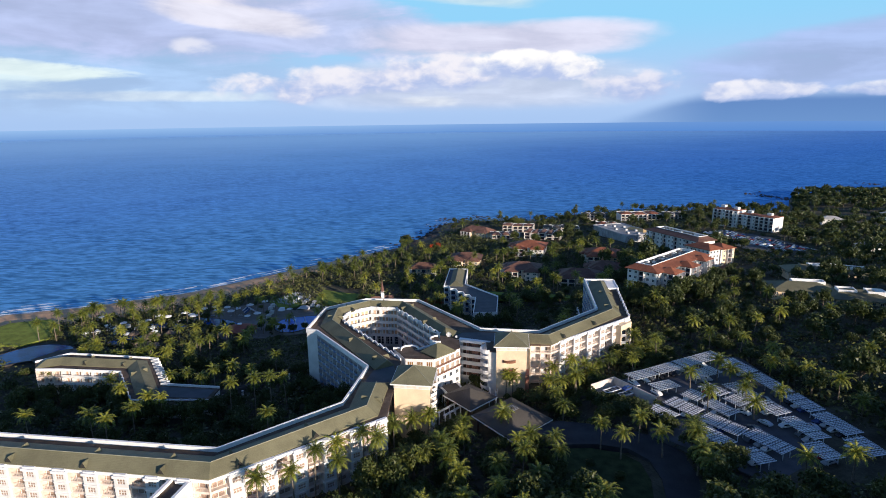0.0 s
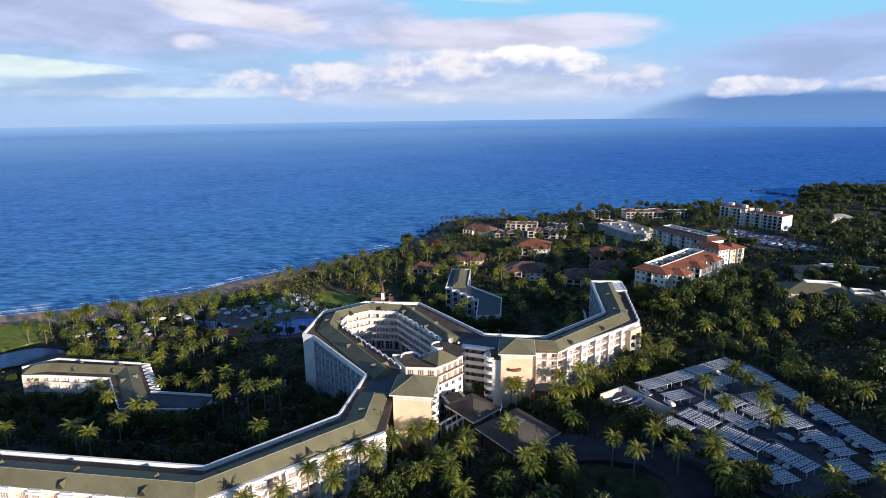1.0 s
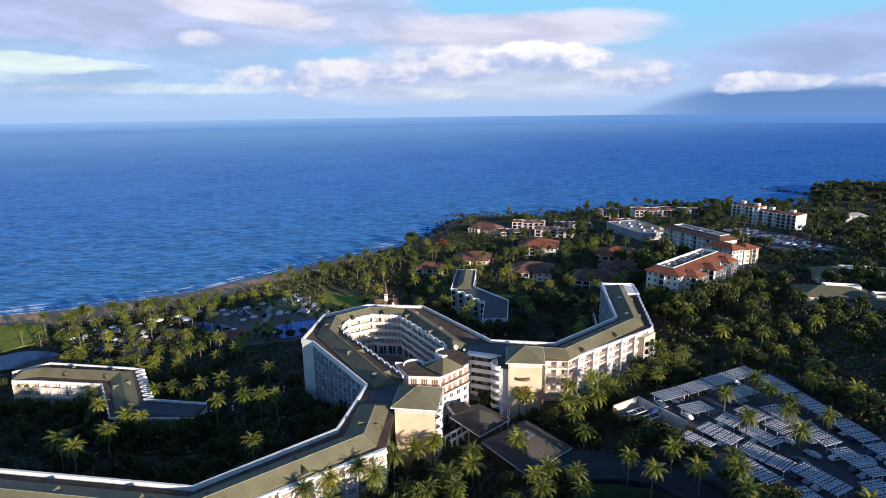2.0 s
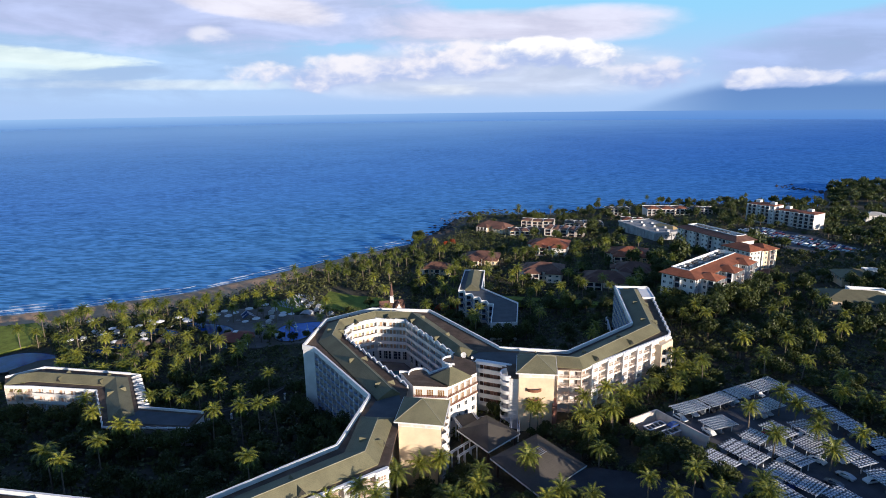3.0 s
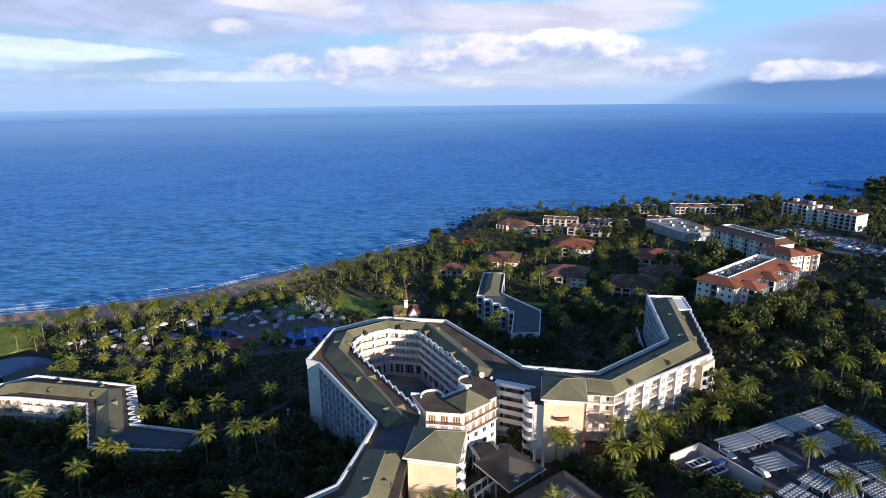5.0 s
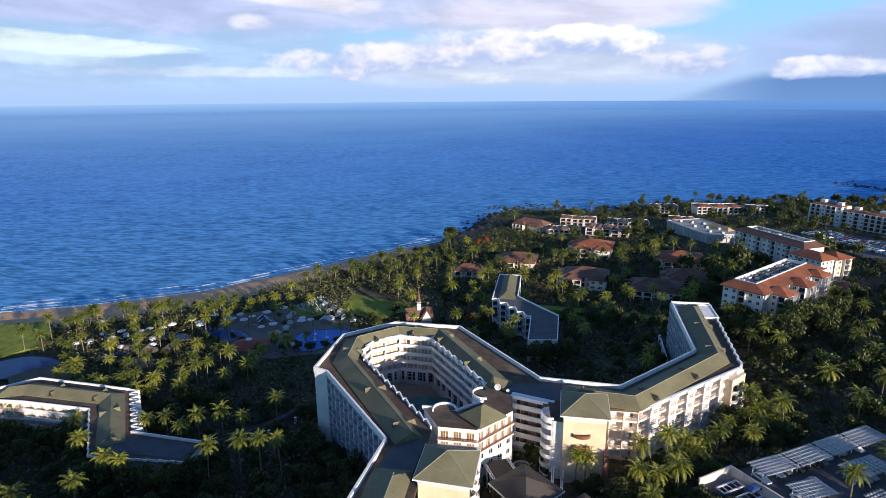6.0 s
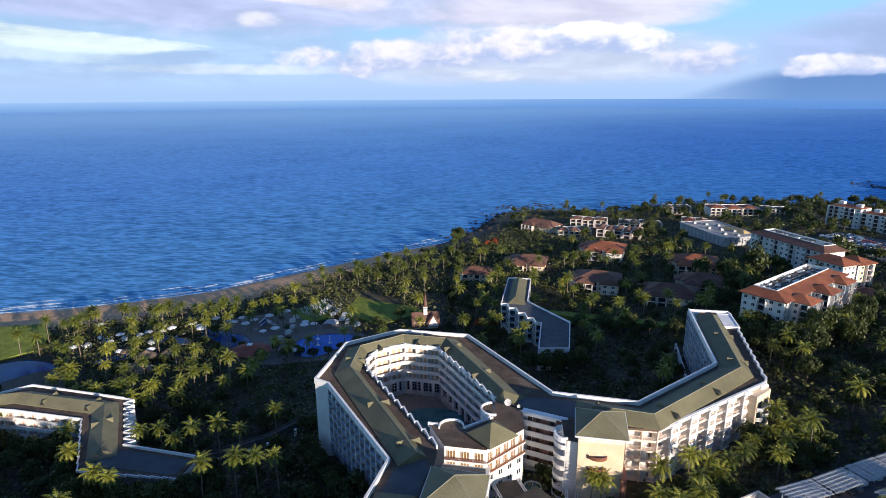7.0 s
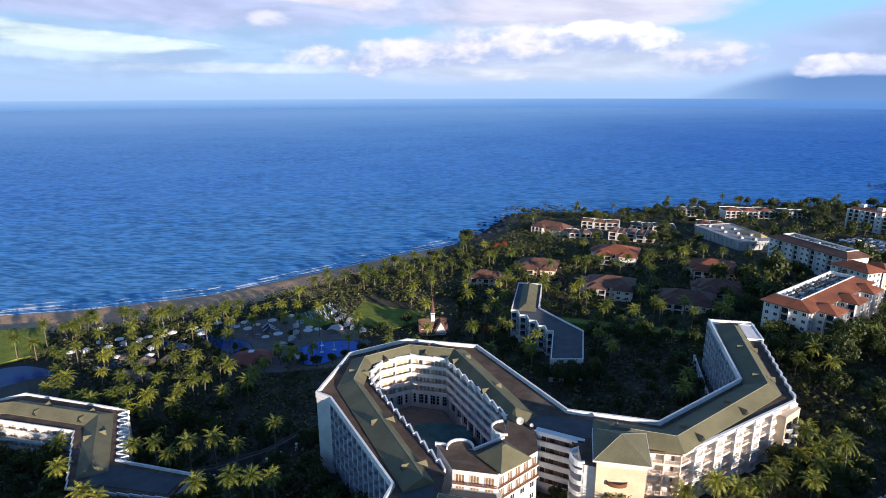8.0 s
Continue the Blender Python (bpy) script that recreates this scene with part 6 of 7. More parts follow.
for x, y in ((63.6, 190.2), (66.6, 186.6)):
    skip = thing("waste_container", (x, y, 22.2), "open grey waste container with white rim behind the wall", "container", "waste containers", turn=28)
    bm = bmesh.new()
    box(bm, -3.4, 3.4, -1.2, 1.2, -3, 0.1)
    part("base", bm, DECK, skip)
    bm = bmesh.new()
    band(bm, [(-3.4, -1.2), (3.4, -1.2), (3.4, 1.2), (-3.4, 1.2)], 0.12, -0.12, 0.1, 1.7, True)
    part("side", bm, METAL, skip)
    bm = bmesh.new()
    band(bm, [(-3.4, -1.2), (3.4, -1.2), (3.4, 1.2), (-3.4, 1.2)], 0.2, -0.2, 1.7, 1.9, True)
    part("rim", bm, LOUVRE, skip, "white rim")
    for k in (-1.7, 0, 1.7):
        bm = bmesh.new()
        box(bm, k - 0.08, k + 0.08, -1.0, 1.0, 1.62, 1.78)
        part("cross_bar", bm, LOUVRE, skip)


# ---- pool furniture ----
def umbrella_meshes():
    bm = bmesh.new()
    tube(bm, (0, 0, 0), (0, 0, 2.6), 0.05)
    pole = mesh_of("pole", bm, METAL)
    bm = bmesh.new()
    top = bm.verts.new((0, 0, 3.0))
    rim = [bm.verts.new((1.75 * math.cos(a), 1.75 * math.sin(a), 2.35 - (0.06 if i % 2 else 0))) for i, a in enumerate(np.linspace(0, 2 * math.pi, 16, endpoint=False))]
    low = [bm.verts.new((v.co.x, v.co.y, v.co.z - 0.2)) for v in rim]
    for i in range(16):
        j = (i + 1) % 16
        bm.faces.new((top, rim[i], rim[j]))
        bm.faces.new((rim[i], low[i], low[j], rim[j]))
    return pole, mesh_of("canopy", bm, CANVAS)


UMB = umbrella_meshes()


def umbrella(x, y, s=1.0):
    z = max(ground_z(x, y), 5.2)
    root = thing("parasol", (x, y, z), "white canvas parasol on the pool deck", "parasol", "parasols")
    piece("pole", UMB[0], Matrix.Diagonal((1, 1, s, 1)), root)
    piece("canopy", UMB[1], Matrix.Diagonal((s, s, s, 1)), root)


def lounger_meshes():
    bm = bmesh.new()
    box(bm, -1.0, 0.45, -0.33, 0.33, 0.28, 0.38)
    box(bm, -0.95, -0.88, -0.3, 0.3, 0, 0.28)
    box(bm, 0.4, 0.47, -0.3, 0.3, 0, 0.28)
    frame_me = mesh_of("frame", bm, LOUNGE)
    bm = bmesh.new()
    box(bm, -0.95, 0.4, -0.3, 0.3, 0.385, 0.46)
    v = [bm.verts.new(p) for p in ((0.4, -0.3, 0.385), (0.4, 0.3, 0.385), (1.0, 0.3, 0.8), (1.0, -0.3, 0.8), (0.4, -0.3, 0.46), (0.4, 0.3, 0.46), (0.96, 0.3, 0.87), (0.96, -0.3, 0.87))]
    for f in ((3, 2, 1, 0), (4, 5, 6, 7), (0, 1, 5, 4), (1, 2, 6, 5), (2, 3, 7, 6), (3, 0, 4, 7)):
        bm.faces.new([v[i] for i in f])
    return frame_me, mesh_of("cushion", bm, LOUNGE)


LNG = lounger_meshes()


def lounger(x, y, turn):
    z = max(ground_z(x, y), 5.5)
    root = thing("sun_lounger", (x, y, z), "grey-white sun lounger by the pool", "lounger", "sun loungers", turn=turn)
    piece("frame", LNG[0], Matrix(), root)
    piece("cushion", LNG[1], Matrix(), root)


def cabana(x, y, turn, s=1.0):
    z = max(ground_z(x, y), 5.2)
    root = thing("cabana", (x, y, z), "white canvas poolside cabana", "cabana", "cabanas", turn=turn)
    bm = bmesh.new()
    n = 8
    a = [(-1.7 * s + 3.4 * s * i / n, 2.1 + 0.75 * math.sin(math.pi * i / n)) for i in range(n + 1)]
    l, r = [bm.verts.new((p, -1.7 * s, h)) for p, h in a], [bm.verts.new((p, 1.7 * s, h)) for p, h in a]
    for i in range(n):
        bm.faces.new((l[i], l[i + 1], r[i + 1], r[i]))
    bmesh.ops.solidify(bm, geom=bm.faces[:], thickness=0.06)
    part("canopy", bm, CANVAS, root)
    for p in (-1.6, 1.6):
        for q in (-1.6, 1.6):
            bm = bmesh.new()
            tube(bm, (p * s, q * s, 0), (p * s, q * s, 2.15), 0.06)
            part("post", bm, METAL, root)
    bm = bmesh.new()
    box(bm, -1.6 * s, 1.6 * s, 1.55 * s, 1.65 * s, 0.2, 2.1)
    part("back_curtain", bm, CANVAS, root)


rng = random.Random(5)
for x, y in ((-84, 362), (-78, 357), (-79, 352), (-73, 352), (-73, 346), (-69, 343), (-98, 347), (-98, 342), (-95, 334), (-95, 327), (-97, 320), (-64, 339)):
    cabana(x, y, rng.uniform(20, 50))
for x, y in ((-183, 306), (-179, 313), (-171, 314), (-165, 318), (-172, 305), (-155, 311)):
    cabana(x, y, rng.uniform(10, 60), rng.uniform(0.8, 1.1))
cabana(-78, 340, -8, 1.9)
for x, y in ((-125, 343), (-130, 339), (-127, 338), (-120, 335), (-91, 340), (-86, 338), (-90, 335), (-105, 353), (-118, 341), (-112, 346), (-133, 345), (-138, 341), (-108, 327), (-103, 330), (-88, 308), (-84, 306)):
    umbrella(x, y, rng.uniform(0.95, 1.25))
for x, y in ((-139, 327), (-142, 331), (-193, 329), (-175, 310), (-163, 322), (-188, 303), (-164, 300), (-149, 296), (-157, 324), (-154, 327), (-147, 334), (-175, 318), (-181, 314), (-160, 329), (-151, 303)):
    umbrella(x, y, rng.uniform(1.0, 1.35))
for k in range(8):
    for j in range(9):
        p = Vector((-101, 359)).lerp(Vector((-91, 377)), j / 8) + Vector((14, -8)) * (k / 8)
        if rng.random() < 0.75:
            lounger(p.x, p.y, 120 + rng.uniform(-6, 6))
for k in range(46):
    a, r = rng.uniform(0, 2 * math.pi), rng.uniform(0, 1)
    lounger(-122 + 16 * math.cos(a), 338 + 6 * math.sin(a), rng.uniform(0, 360)) if k < 18 else lounger(-168 + 22 * rng.uniform(-1, 1), 316 + 9 * rng.uniform(-1, 1), rng.uniform(0, 360))
# fountain jets in the main pool
for x, y, h in ((-78, 317, 3.2), (-73, 320, 3.6), (-80, 324, 2.4)):
    jet = thing("fountain", (x, y, 5.3), "white fountain jet in the blue pool", "fountain", "fountain jets")
    bm = bmesh.new()
    tube(bm, (0, 0, 0), (0, 0, h), 0.35, 0.12, 7)
    part("jet", bm, FOAM, jet)
    bm = bmesh.new()
    tube(bm, (0, 0, 0), (0, 0, 0.14), 1.3, 0.5, 12)
    part("splash", bm, FOAM, jet)
# tented slide tower
tent = thing("shade_tent", (-110, 337, 5.2), "blue and white shade tent beside the pool", "tent")
bm = bmesh.new()
top = [bm.verts.new((-4 + 2 * i, 0, 3.9 + 0.5 * math.sin(i * 2.4))) for i in range(5)]
for s in (-1, 1):
    low = [bm.verts.new((-4 + 2 * i, s * 3.2, 1.8)) for i in range(5)]
    for i in range(4):
        bm.faces.new((top[i], top[i + 1], low[i + 1], low[i])).material_index = 1 if (s > 0) == (i % 2 == 0) else 0
bmesh.ops.solidify(bm, geom=bm.faces[:], thickness=0.08)
bm.transform(pose(0, 0, 0, 0, 0, -60))
part("canopy", bm, (CANVAS, BLUE_PAD), tent)
for x in (-3.6, 3.6):
    bm = bmesh.new()
    tube(bm, (x * 0.5, -x * 0.87, 0), (x * 0.5, -x * 0.87, 3.7), 0.1)
    part("mast", bm, METAL, tent)
# red-roofed pool restaurant
bar = thing("pool_restaurant", (-105, 304, 5), "low round restaurant with dark red roof and skylight", "restaurant")
bm = bmesh.new()
n = 10
rim = [bm.verts.new((9.5 * math.cos(2 * math.pi * i / n), 8 * math.sin(2 * math.pi * i / n), 3.2)) for i in range(n)]
low = [bm.verts.new((v.co.x, v.co.y, 2.9)) for v in rim]
cap = [bm.verts.new((v.co.x * 0.14, v.co.y * 0.14, 5.6)) for v in rim]
for i in range(n):
    j = (i + 1) % n
    bm.faces.new((rim[i], rim[j], cap[j], cap[i]))
    bm.faces.new((low[i], low[j], rim[j], rim[i]))
bm.faces.new(cap)
bm.faces.new(low[::-1])
part("roof", bm, mat("dark_red_roofing", (0.27, 0.075, 0.045), 0.85, 0.25, 3.0, 0.3), bar)
bm = bmesh.new()
box(bm, -1.1, 1.1, -1.1, 1.1, 5.5, 6.0)
part("skylight", bm, (RAIL,), bar, "pale skylight")
for i in range(n):
    bm = bmesh.new()
    tube(bm, (8.4 * math.cos(2 * math.pi * i / n), 7 * math.sin(2 * math.pi * i / n), -1), (8.4 * math.cos(2 * math.pi * i / n), 7 * math.sin(2 * math.pi * i / n), 2.95), 0.2)
    part("post", bm, LOUVRE, bar)
# sloping grey roof by the lagoon
hall = thing("garden_hall", (-180, 266, 4), "low hall with broad grey-brown roof by the lagoon", "hall")
bm = bmesh.new()
ridge_roof(bm, [(-189, 278), (-168, 257)], 10, 6.2, 4.2)
part("roof", bm, DARK_TILE, hall, "grey-brown roof", True)
bm = bmesh.new()
prism(bm, [(-193, 273), (-184, 282), (-164, 262), (-173, 253)], 3, 5.9)
part("wall", bm, PINK, hall, "", True)
# slide rock and thatch
for x, y, r, h in ((-149, 296, 4.5, 4.4), (-160, 300, 3.2, 3.2), (-141, 300, 3.0, 3.4)):
    hut = thing("thatched_hut", (x, y, 5.4), "small thatched hut between palms", "hut", "thatched huts")
    bm = bmesh.new()
    tip = bm.verts.new((0, 0, 2.4 + h * 0.6))
    rim = [bm.verts.new((r * math.cos(2 * math.pi * i / 14) * random.uniform(0.93, 1.05), r * math.sin(2 * math.pi * i / 14) * random.uniform(0.93, 1.05), 2.3)) for i in range(14)]
    for i in range(14):
        bm.faces.new((rim[i], rim[(i + 1) % 14], tip))
    bm.faces.new(rim[::-1])
    part("roof", bm, THATCH, hut)
    for k in range(5):
        bm = bmesh.new()
        a = 2 * math.pi * k / 5
        tube(bm, (0.75 * r * math.cos(a), 0.75 * r * math.sin(a), -0.6), (0.75 * r * math.cos(a), 0.75 * r * math.sin(a), 2.4), 0.14)
        part("post", bm, WOOD_BARK, hut)
# rock mound of the water slide
mound = thing("rock_mound", (-150, 288, 4.9), "tan artificial rock mound beside the river pool", "rocks")
rrng = random.Random(12)
for x, y, r in ((0, 0, 2.6), (-3.5, 1.5, 2.0), (3.2, -1.0, 2.2), (5.8, 1.5, 1.7), (-6.0, -0.5, 1.8), (1.5, 3.0, 1.9), (-2.0, -3.0, 1.6), (8.0, -1.5, 1.3), (-8.5, 1.0, 1.4), (4.5, -3.5, 1.5)):
    bm = bmesh.new()
    bmesh.ops.create_icosphere(bm, subdivisions=2, radius=r)
    for v in bm.verts:
        k = 1 + 0.35 * noise.noise(v.co * 0.8 + Vector((x, y, 0)))
        v.co = Vector((v.co.x * k + x, v.co.y * k + y, v.co.z * k * 0.8 + 0.6))
    part("boulder", bm, TAN_ROCK, mound)
# chapel with its spire
chapel = thing("chapel", (-30, 341, 7), "small chapel with steep dark roof, white gables and spire", "chapel")
CM = pose(-30, 341, 6.2, 0, 0, 12)
bm = bmesh.new()
box(bm, -6, 6, -3.2, 3.2, 0, 3.4)
bm.transform(CM)
part("wall", bm, WHITE, chapel, "", True)
for gx, gy, ga, gl in ((0, 0, 0, 7), (3.4, -1.6, 90, 3.2)):
    bm = bmesh.new()
    v = [bm.verts.new(p) for p in ((-gl, -4.6, 1.3), (gl, -4.6, 1.3), (gl, 4.6, 1.3), (-gl, 4.6, 1.3), (-gl, 0, 7.6), (gl, 0, 7.6))]
    for f in ((0, 1, 5, 4), (2, 3, 4, 5), (0, 4, 3), (1, 2, 5), (3, 2, 1, 0)):
        bm.faces.new([v[i] for i in f])
    bm.transform(CM @ pose(gx, gy, 0, 0, 0, ga))
    part("roof", bm, SPIRE, chapel, "steep dark red-brown roof", True)
bm = bmesh.new()
v = [bm.verts.new(p) for p in ((-2.9, -5.0, 1.6), (2.9, -5.0, 1.6), (0, -5.0, 6.9), (-2.9, -4.9, 1.6), (2.9, -4.9, 1.6), (0, -4.9, 6.9))]
for f in ((0, 1, 2), (5, 4, 3), (0, 3, 4, 1), (1, 4, 5, 2), (2, 5, 3, 0)):
    bm.faces.new([v[i] for i in f])
bm.transform(CM @ pose(3.4, 0, 0))
part("gable", bm, WHITE, chapel, "white gable front", True)
bm = bmesh.new()
box(bm, -0.95, 0.95, -0.95, 0.95, 5.5, 9.6)
box(bm, -1.1, 1.1, -1.1, 1.1, 10.2, 10.5)
bm.transform(CM)
part("belfry", bm, WHITE, chapel, "white belfry", True)
bm = bmesh.new()
tube(bm, (0, 0, 10.5), (0, 0, 18.5), 1.15, 0.03, 8)
bm.transform(CM)
part("spire", bm, SPIRE, chapel, "dark slender spire", True)
# garden walk with posts
bm = bmesh.new()
walkway = [(-94, 222), (-84, 226), (-71, 236), (-62, 250), (-52, 262)]
band(bm, walkway, 0.9, -0.9, 5, 9.4)
solo("pavement_garden_walk", bm, PAVING, "raised garden walk beside the hotel", "path", kind="structure")
for side in (0.9, -0.9):
    bm = bmesh.new()
    band(bm, offset(walkway, side), 0.1, -0.1, 9.0, 10.0)
    solo("wall_garden_walk", bm, PAVING, "low pale wall along the garden walk", "low wall", kind="structure")
for i in range(len(walkway) - 1):
    for f in (0.15, 0.5, 0.85):
        p = Vector(walkway[i]).lerp(Vector(walkway[i + 1]), f) + Vector((3.2, -3.2))
        urn = thing("garden_urn", (p.x, p.y, ground_z(p.x, p.y)), "pale stone urn on a pedestal by the walk", "urn", "garden urns")
        bm = bmesh.new()
        z = 9.3 - ground_z(p.x, p.y)
        box(bm, -0.35, 0.35, -0.35, 0.35, -0.3, max(z, 0.8))
        part("pedestal", bm, PARAPET, urn)
        bm = bmesh.new()
        tube(bm, (0, 0, max(z, 0.8)), (0, 0, max(z, 0.8) + 0.7), 0.25, 0.5, 10)
        part("bowl", bm, PARAPET, urn)

# ---- plants ----
def palm_crown(seed):
    """Fronds of drooping leaflets round a short heart."""
    rng = random.Random(seed)
    bm = bmesh.new()
    n = rng.randint(26, 30)
    for k in range(n):
        a = 2 * math.pi * k / n * 2.39996 * n / (2 * math.pi)
        lift = math.radians(75 - 106 * (k + 0.5) / n + rng.uniform(-8, 8))
        length, p, d = rng.uniform(3.4, 4.6), Vector((0, 0, 0)), lift
        out = Vector((math.cos(a), math.sin(a), 0))
        side = Vector((-math.sin(a), math.cos(a), 0))
        steps = 6
        prev = None
        for s in range(steps + 1):
            t = s / steps
            wide = 0.72 * math.sin(math.pi * min(0.12 + 0.83 * t, 1.0)) ** 0.7 + 0.02
            if s:
                p = p + (out * math.cos(d) + Vector((0, 0, math.sin(d)))) * length / steps
                d -= math.radians(rng.uniform(11, 17)) * (0.3 + 1.6 * t)
            cur = (p.copy(), wide)
            if prev:
                q, w0 = prev
                drop = Vector((0, 0, -0.55))
                for sg in (-1, 1):
                    for h in (0.0, 0.33, 0.66):
                        b0 = q.lerp(p, h)
                        b1 = q.lerp(p, h + 0.34)
                        tip = q.lerp(p, h + 0.6) + side * sg * wide * rng.uniform(0.85, 1.25) + drop * wide * rng.uniform(0.5, 1.2)
                        bm.faces.new([bm.verts.new(v) for v in ((b0, b1, tip) if sg > 0 else (b1, b0, tip))])
            prev = cur
    tube(bm, (0, 0, -0.9), (0, 0, 0.2), 0.22, 0.3, 6)
    return mesh_of("crown", bm, PALM)


def palm_trunk(seed):
    rng = random.Random(seed)
    bm = bmesh.new()
    lean, a = rng.uniform(0.0, 0.9), rng.uniform(0, 6.28)
    pts = [Vector((lean * (t ** 2) * math.cos(a), lean * (t ** 2) * math.sin(a), t * 10 - 0.6 * (t == 0))) for t in (0, 0.25, 0.5, 0.75, 1.0)]
    for i in range(4):
        tube(bm, pts[i], pts[i + 1], 0.26 - 0.035 * i, 0.24 - 0.035 * i, 6)
    return mesh_of("trunk", bm, BARK), pts[-1]


CROWNS = [palm_crown(s) for s in range(5)]
TRUNKS = [palm_trunk(s) for s in range(5)]
prng = random.Random(77)


def palm(x, y, h=None, s=None, z=None):
    h = h or prng.uniform(7.0, 10.5)
    s = s or prng.uniform(0.84, 1.14)
    z = ground_z(x, y) if z is None else z
    k = prng.randrange(5)
    root = thing("palm_tree", (x, y, z - 0.2), "tall coconut palm with green and yellowish fronds", "palm tree", "palm trees", turn=prng.uniform(0, 360))
    trunk, tip = TRUNKS[k]
    piece("trunk", trunk, Matrix.Diagonal((1, 1, h / 10, 1)), root)
    piece("crown", CROWNS[prng.randrange(5)], Matrix.Translation((tip.x, tip.y, h)) @ pose(0, 0, 0, prng.uniform(-6, 6), prng.uniform(-6, 6), 0) @ Matrix.Diagonal((s, s, s, 1)), root)


def leaf_ball(rng, verts, faces, c, r, n, size):
    """Adds n leafy tufts on an uneven ball."""
    for _ in range(n):
        while True:
            v = Vector((rng.uniform(-1, 1), rng.uniform(-1, 1), rng.uniform(-0.55, 1)))
            if 0.2 < v.length < 1:
                break
        v = v.normalized() * rng.uniform(0.72, 1.06)
        p = Vector((c[0] + v.x * r[0], c[1] + v.y * r[1], c[2] + v.z * r[2]))
        for _ in range(2):
            u = (Vector((rng.gauss(0, 1), rng.gauss(0, 1), rng.gauss(0, 0.7))) + v * 0.3).normalized()
            w = u.cross(v + Vector((rng.gauss(0, 0.5), rng.gauss(0, 0.5), rng.gauss(0, 0.5)))).normalized()
            q = p + Vector((rng.gauss(0, 1), rng.gauss(0, 1), rng.gauss(0, 1))) * size * 0.4
            a, b = u * size * rng.uniform(0.6, 1.2), w * size * rng.uniform(0.35, 0.7)
            i = len(verts)
            verts += [tuple(q - a), tuple(q + b + a * 0.4), tuple(q - b + a * 0.6)]
            faces.append((i, i + 1, i + 2))


def tree_meshes(seed, kind=LEAF, tufts=92, size=0.40):
    """A broad tree 7 m high and wide: trunk with limbs, and a crown of many tufts with gaps."""
    rng = random.Random(seed)
    bm = bmesh.new()
    tube(bm, (0, 0, -0.6), (0.1, 0.1, 2.6), 0.32, 0.22, 7)
    verts, faces = [], []
    lobes = rng.randint(7, 10)
    for k in range(lobes):
        a = 2.4 * k + rng.uniform(-0.4, 0.4)
        rr = rng.uniform(0.8, 2.5) * (0.35 if k == 0 else 1)
        c = (rr * math.cos(a), rr * math.sin(a), rng.uniform(3.6, 5.6) - 0.35 * rr + (0.8 if k == 0 else 0))
        tube(bm, (0.1, 0.1, 2.4), (c[0] * 0.8, c[1] * 0.8, c[2] - 0.3), 0.14, 0.04, 5)
        s = rng.uniform(1.15, 1.75)
        leaf_ball(rng, verts, faces, c, (s, s, s * 0.78), tufts, size)
    me = bpy.data.meshes.new("crown")
    me.from_pydata(verts, [], faces)
    me.materials.append(kind)
    return mesh_of("trunk", bm, WOOD_BARK), me


TREES = [tree_meshes(s) for s in range(6)]
MID_TREES = [tree_meshes(s, LEAF, 70, 0.42) for s in range(10, 14)]
LAST_TREES = [tree_meshes(s, LEAF, 12, 1.0) for s in range(30, 33)]
FAR_TREES = [tree_meshes(s, LEAF, 30, 0.62) for s in range(20, 24)]
RED_TREE = tree_meshes(40, FLAME)


def tree(x, y, s=1.0, z=None, kit=None, tall=1.0):
    z = ground_z(x, y) if z is None else z
    red = kit is not None
    root = thing("flame_tree" if red else "broadleaf_tree", (x, y, z), "tree covered in red-orange blossom" if red else "dense dark green broadleaf tree in the grounds", "tree", "" if red else "broadleaf trees", turn=prng.uniform(0, 360))
    t, c = kit or TREES[prng.randrange(6)]
    m = Matrix.Diagonal((s, s, s * tall, 1))
    piece("trunk", t, m, root)
    piece("crown", c, m, root)


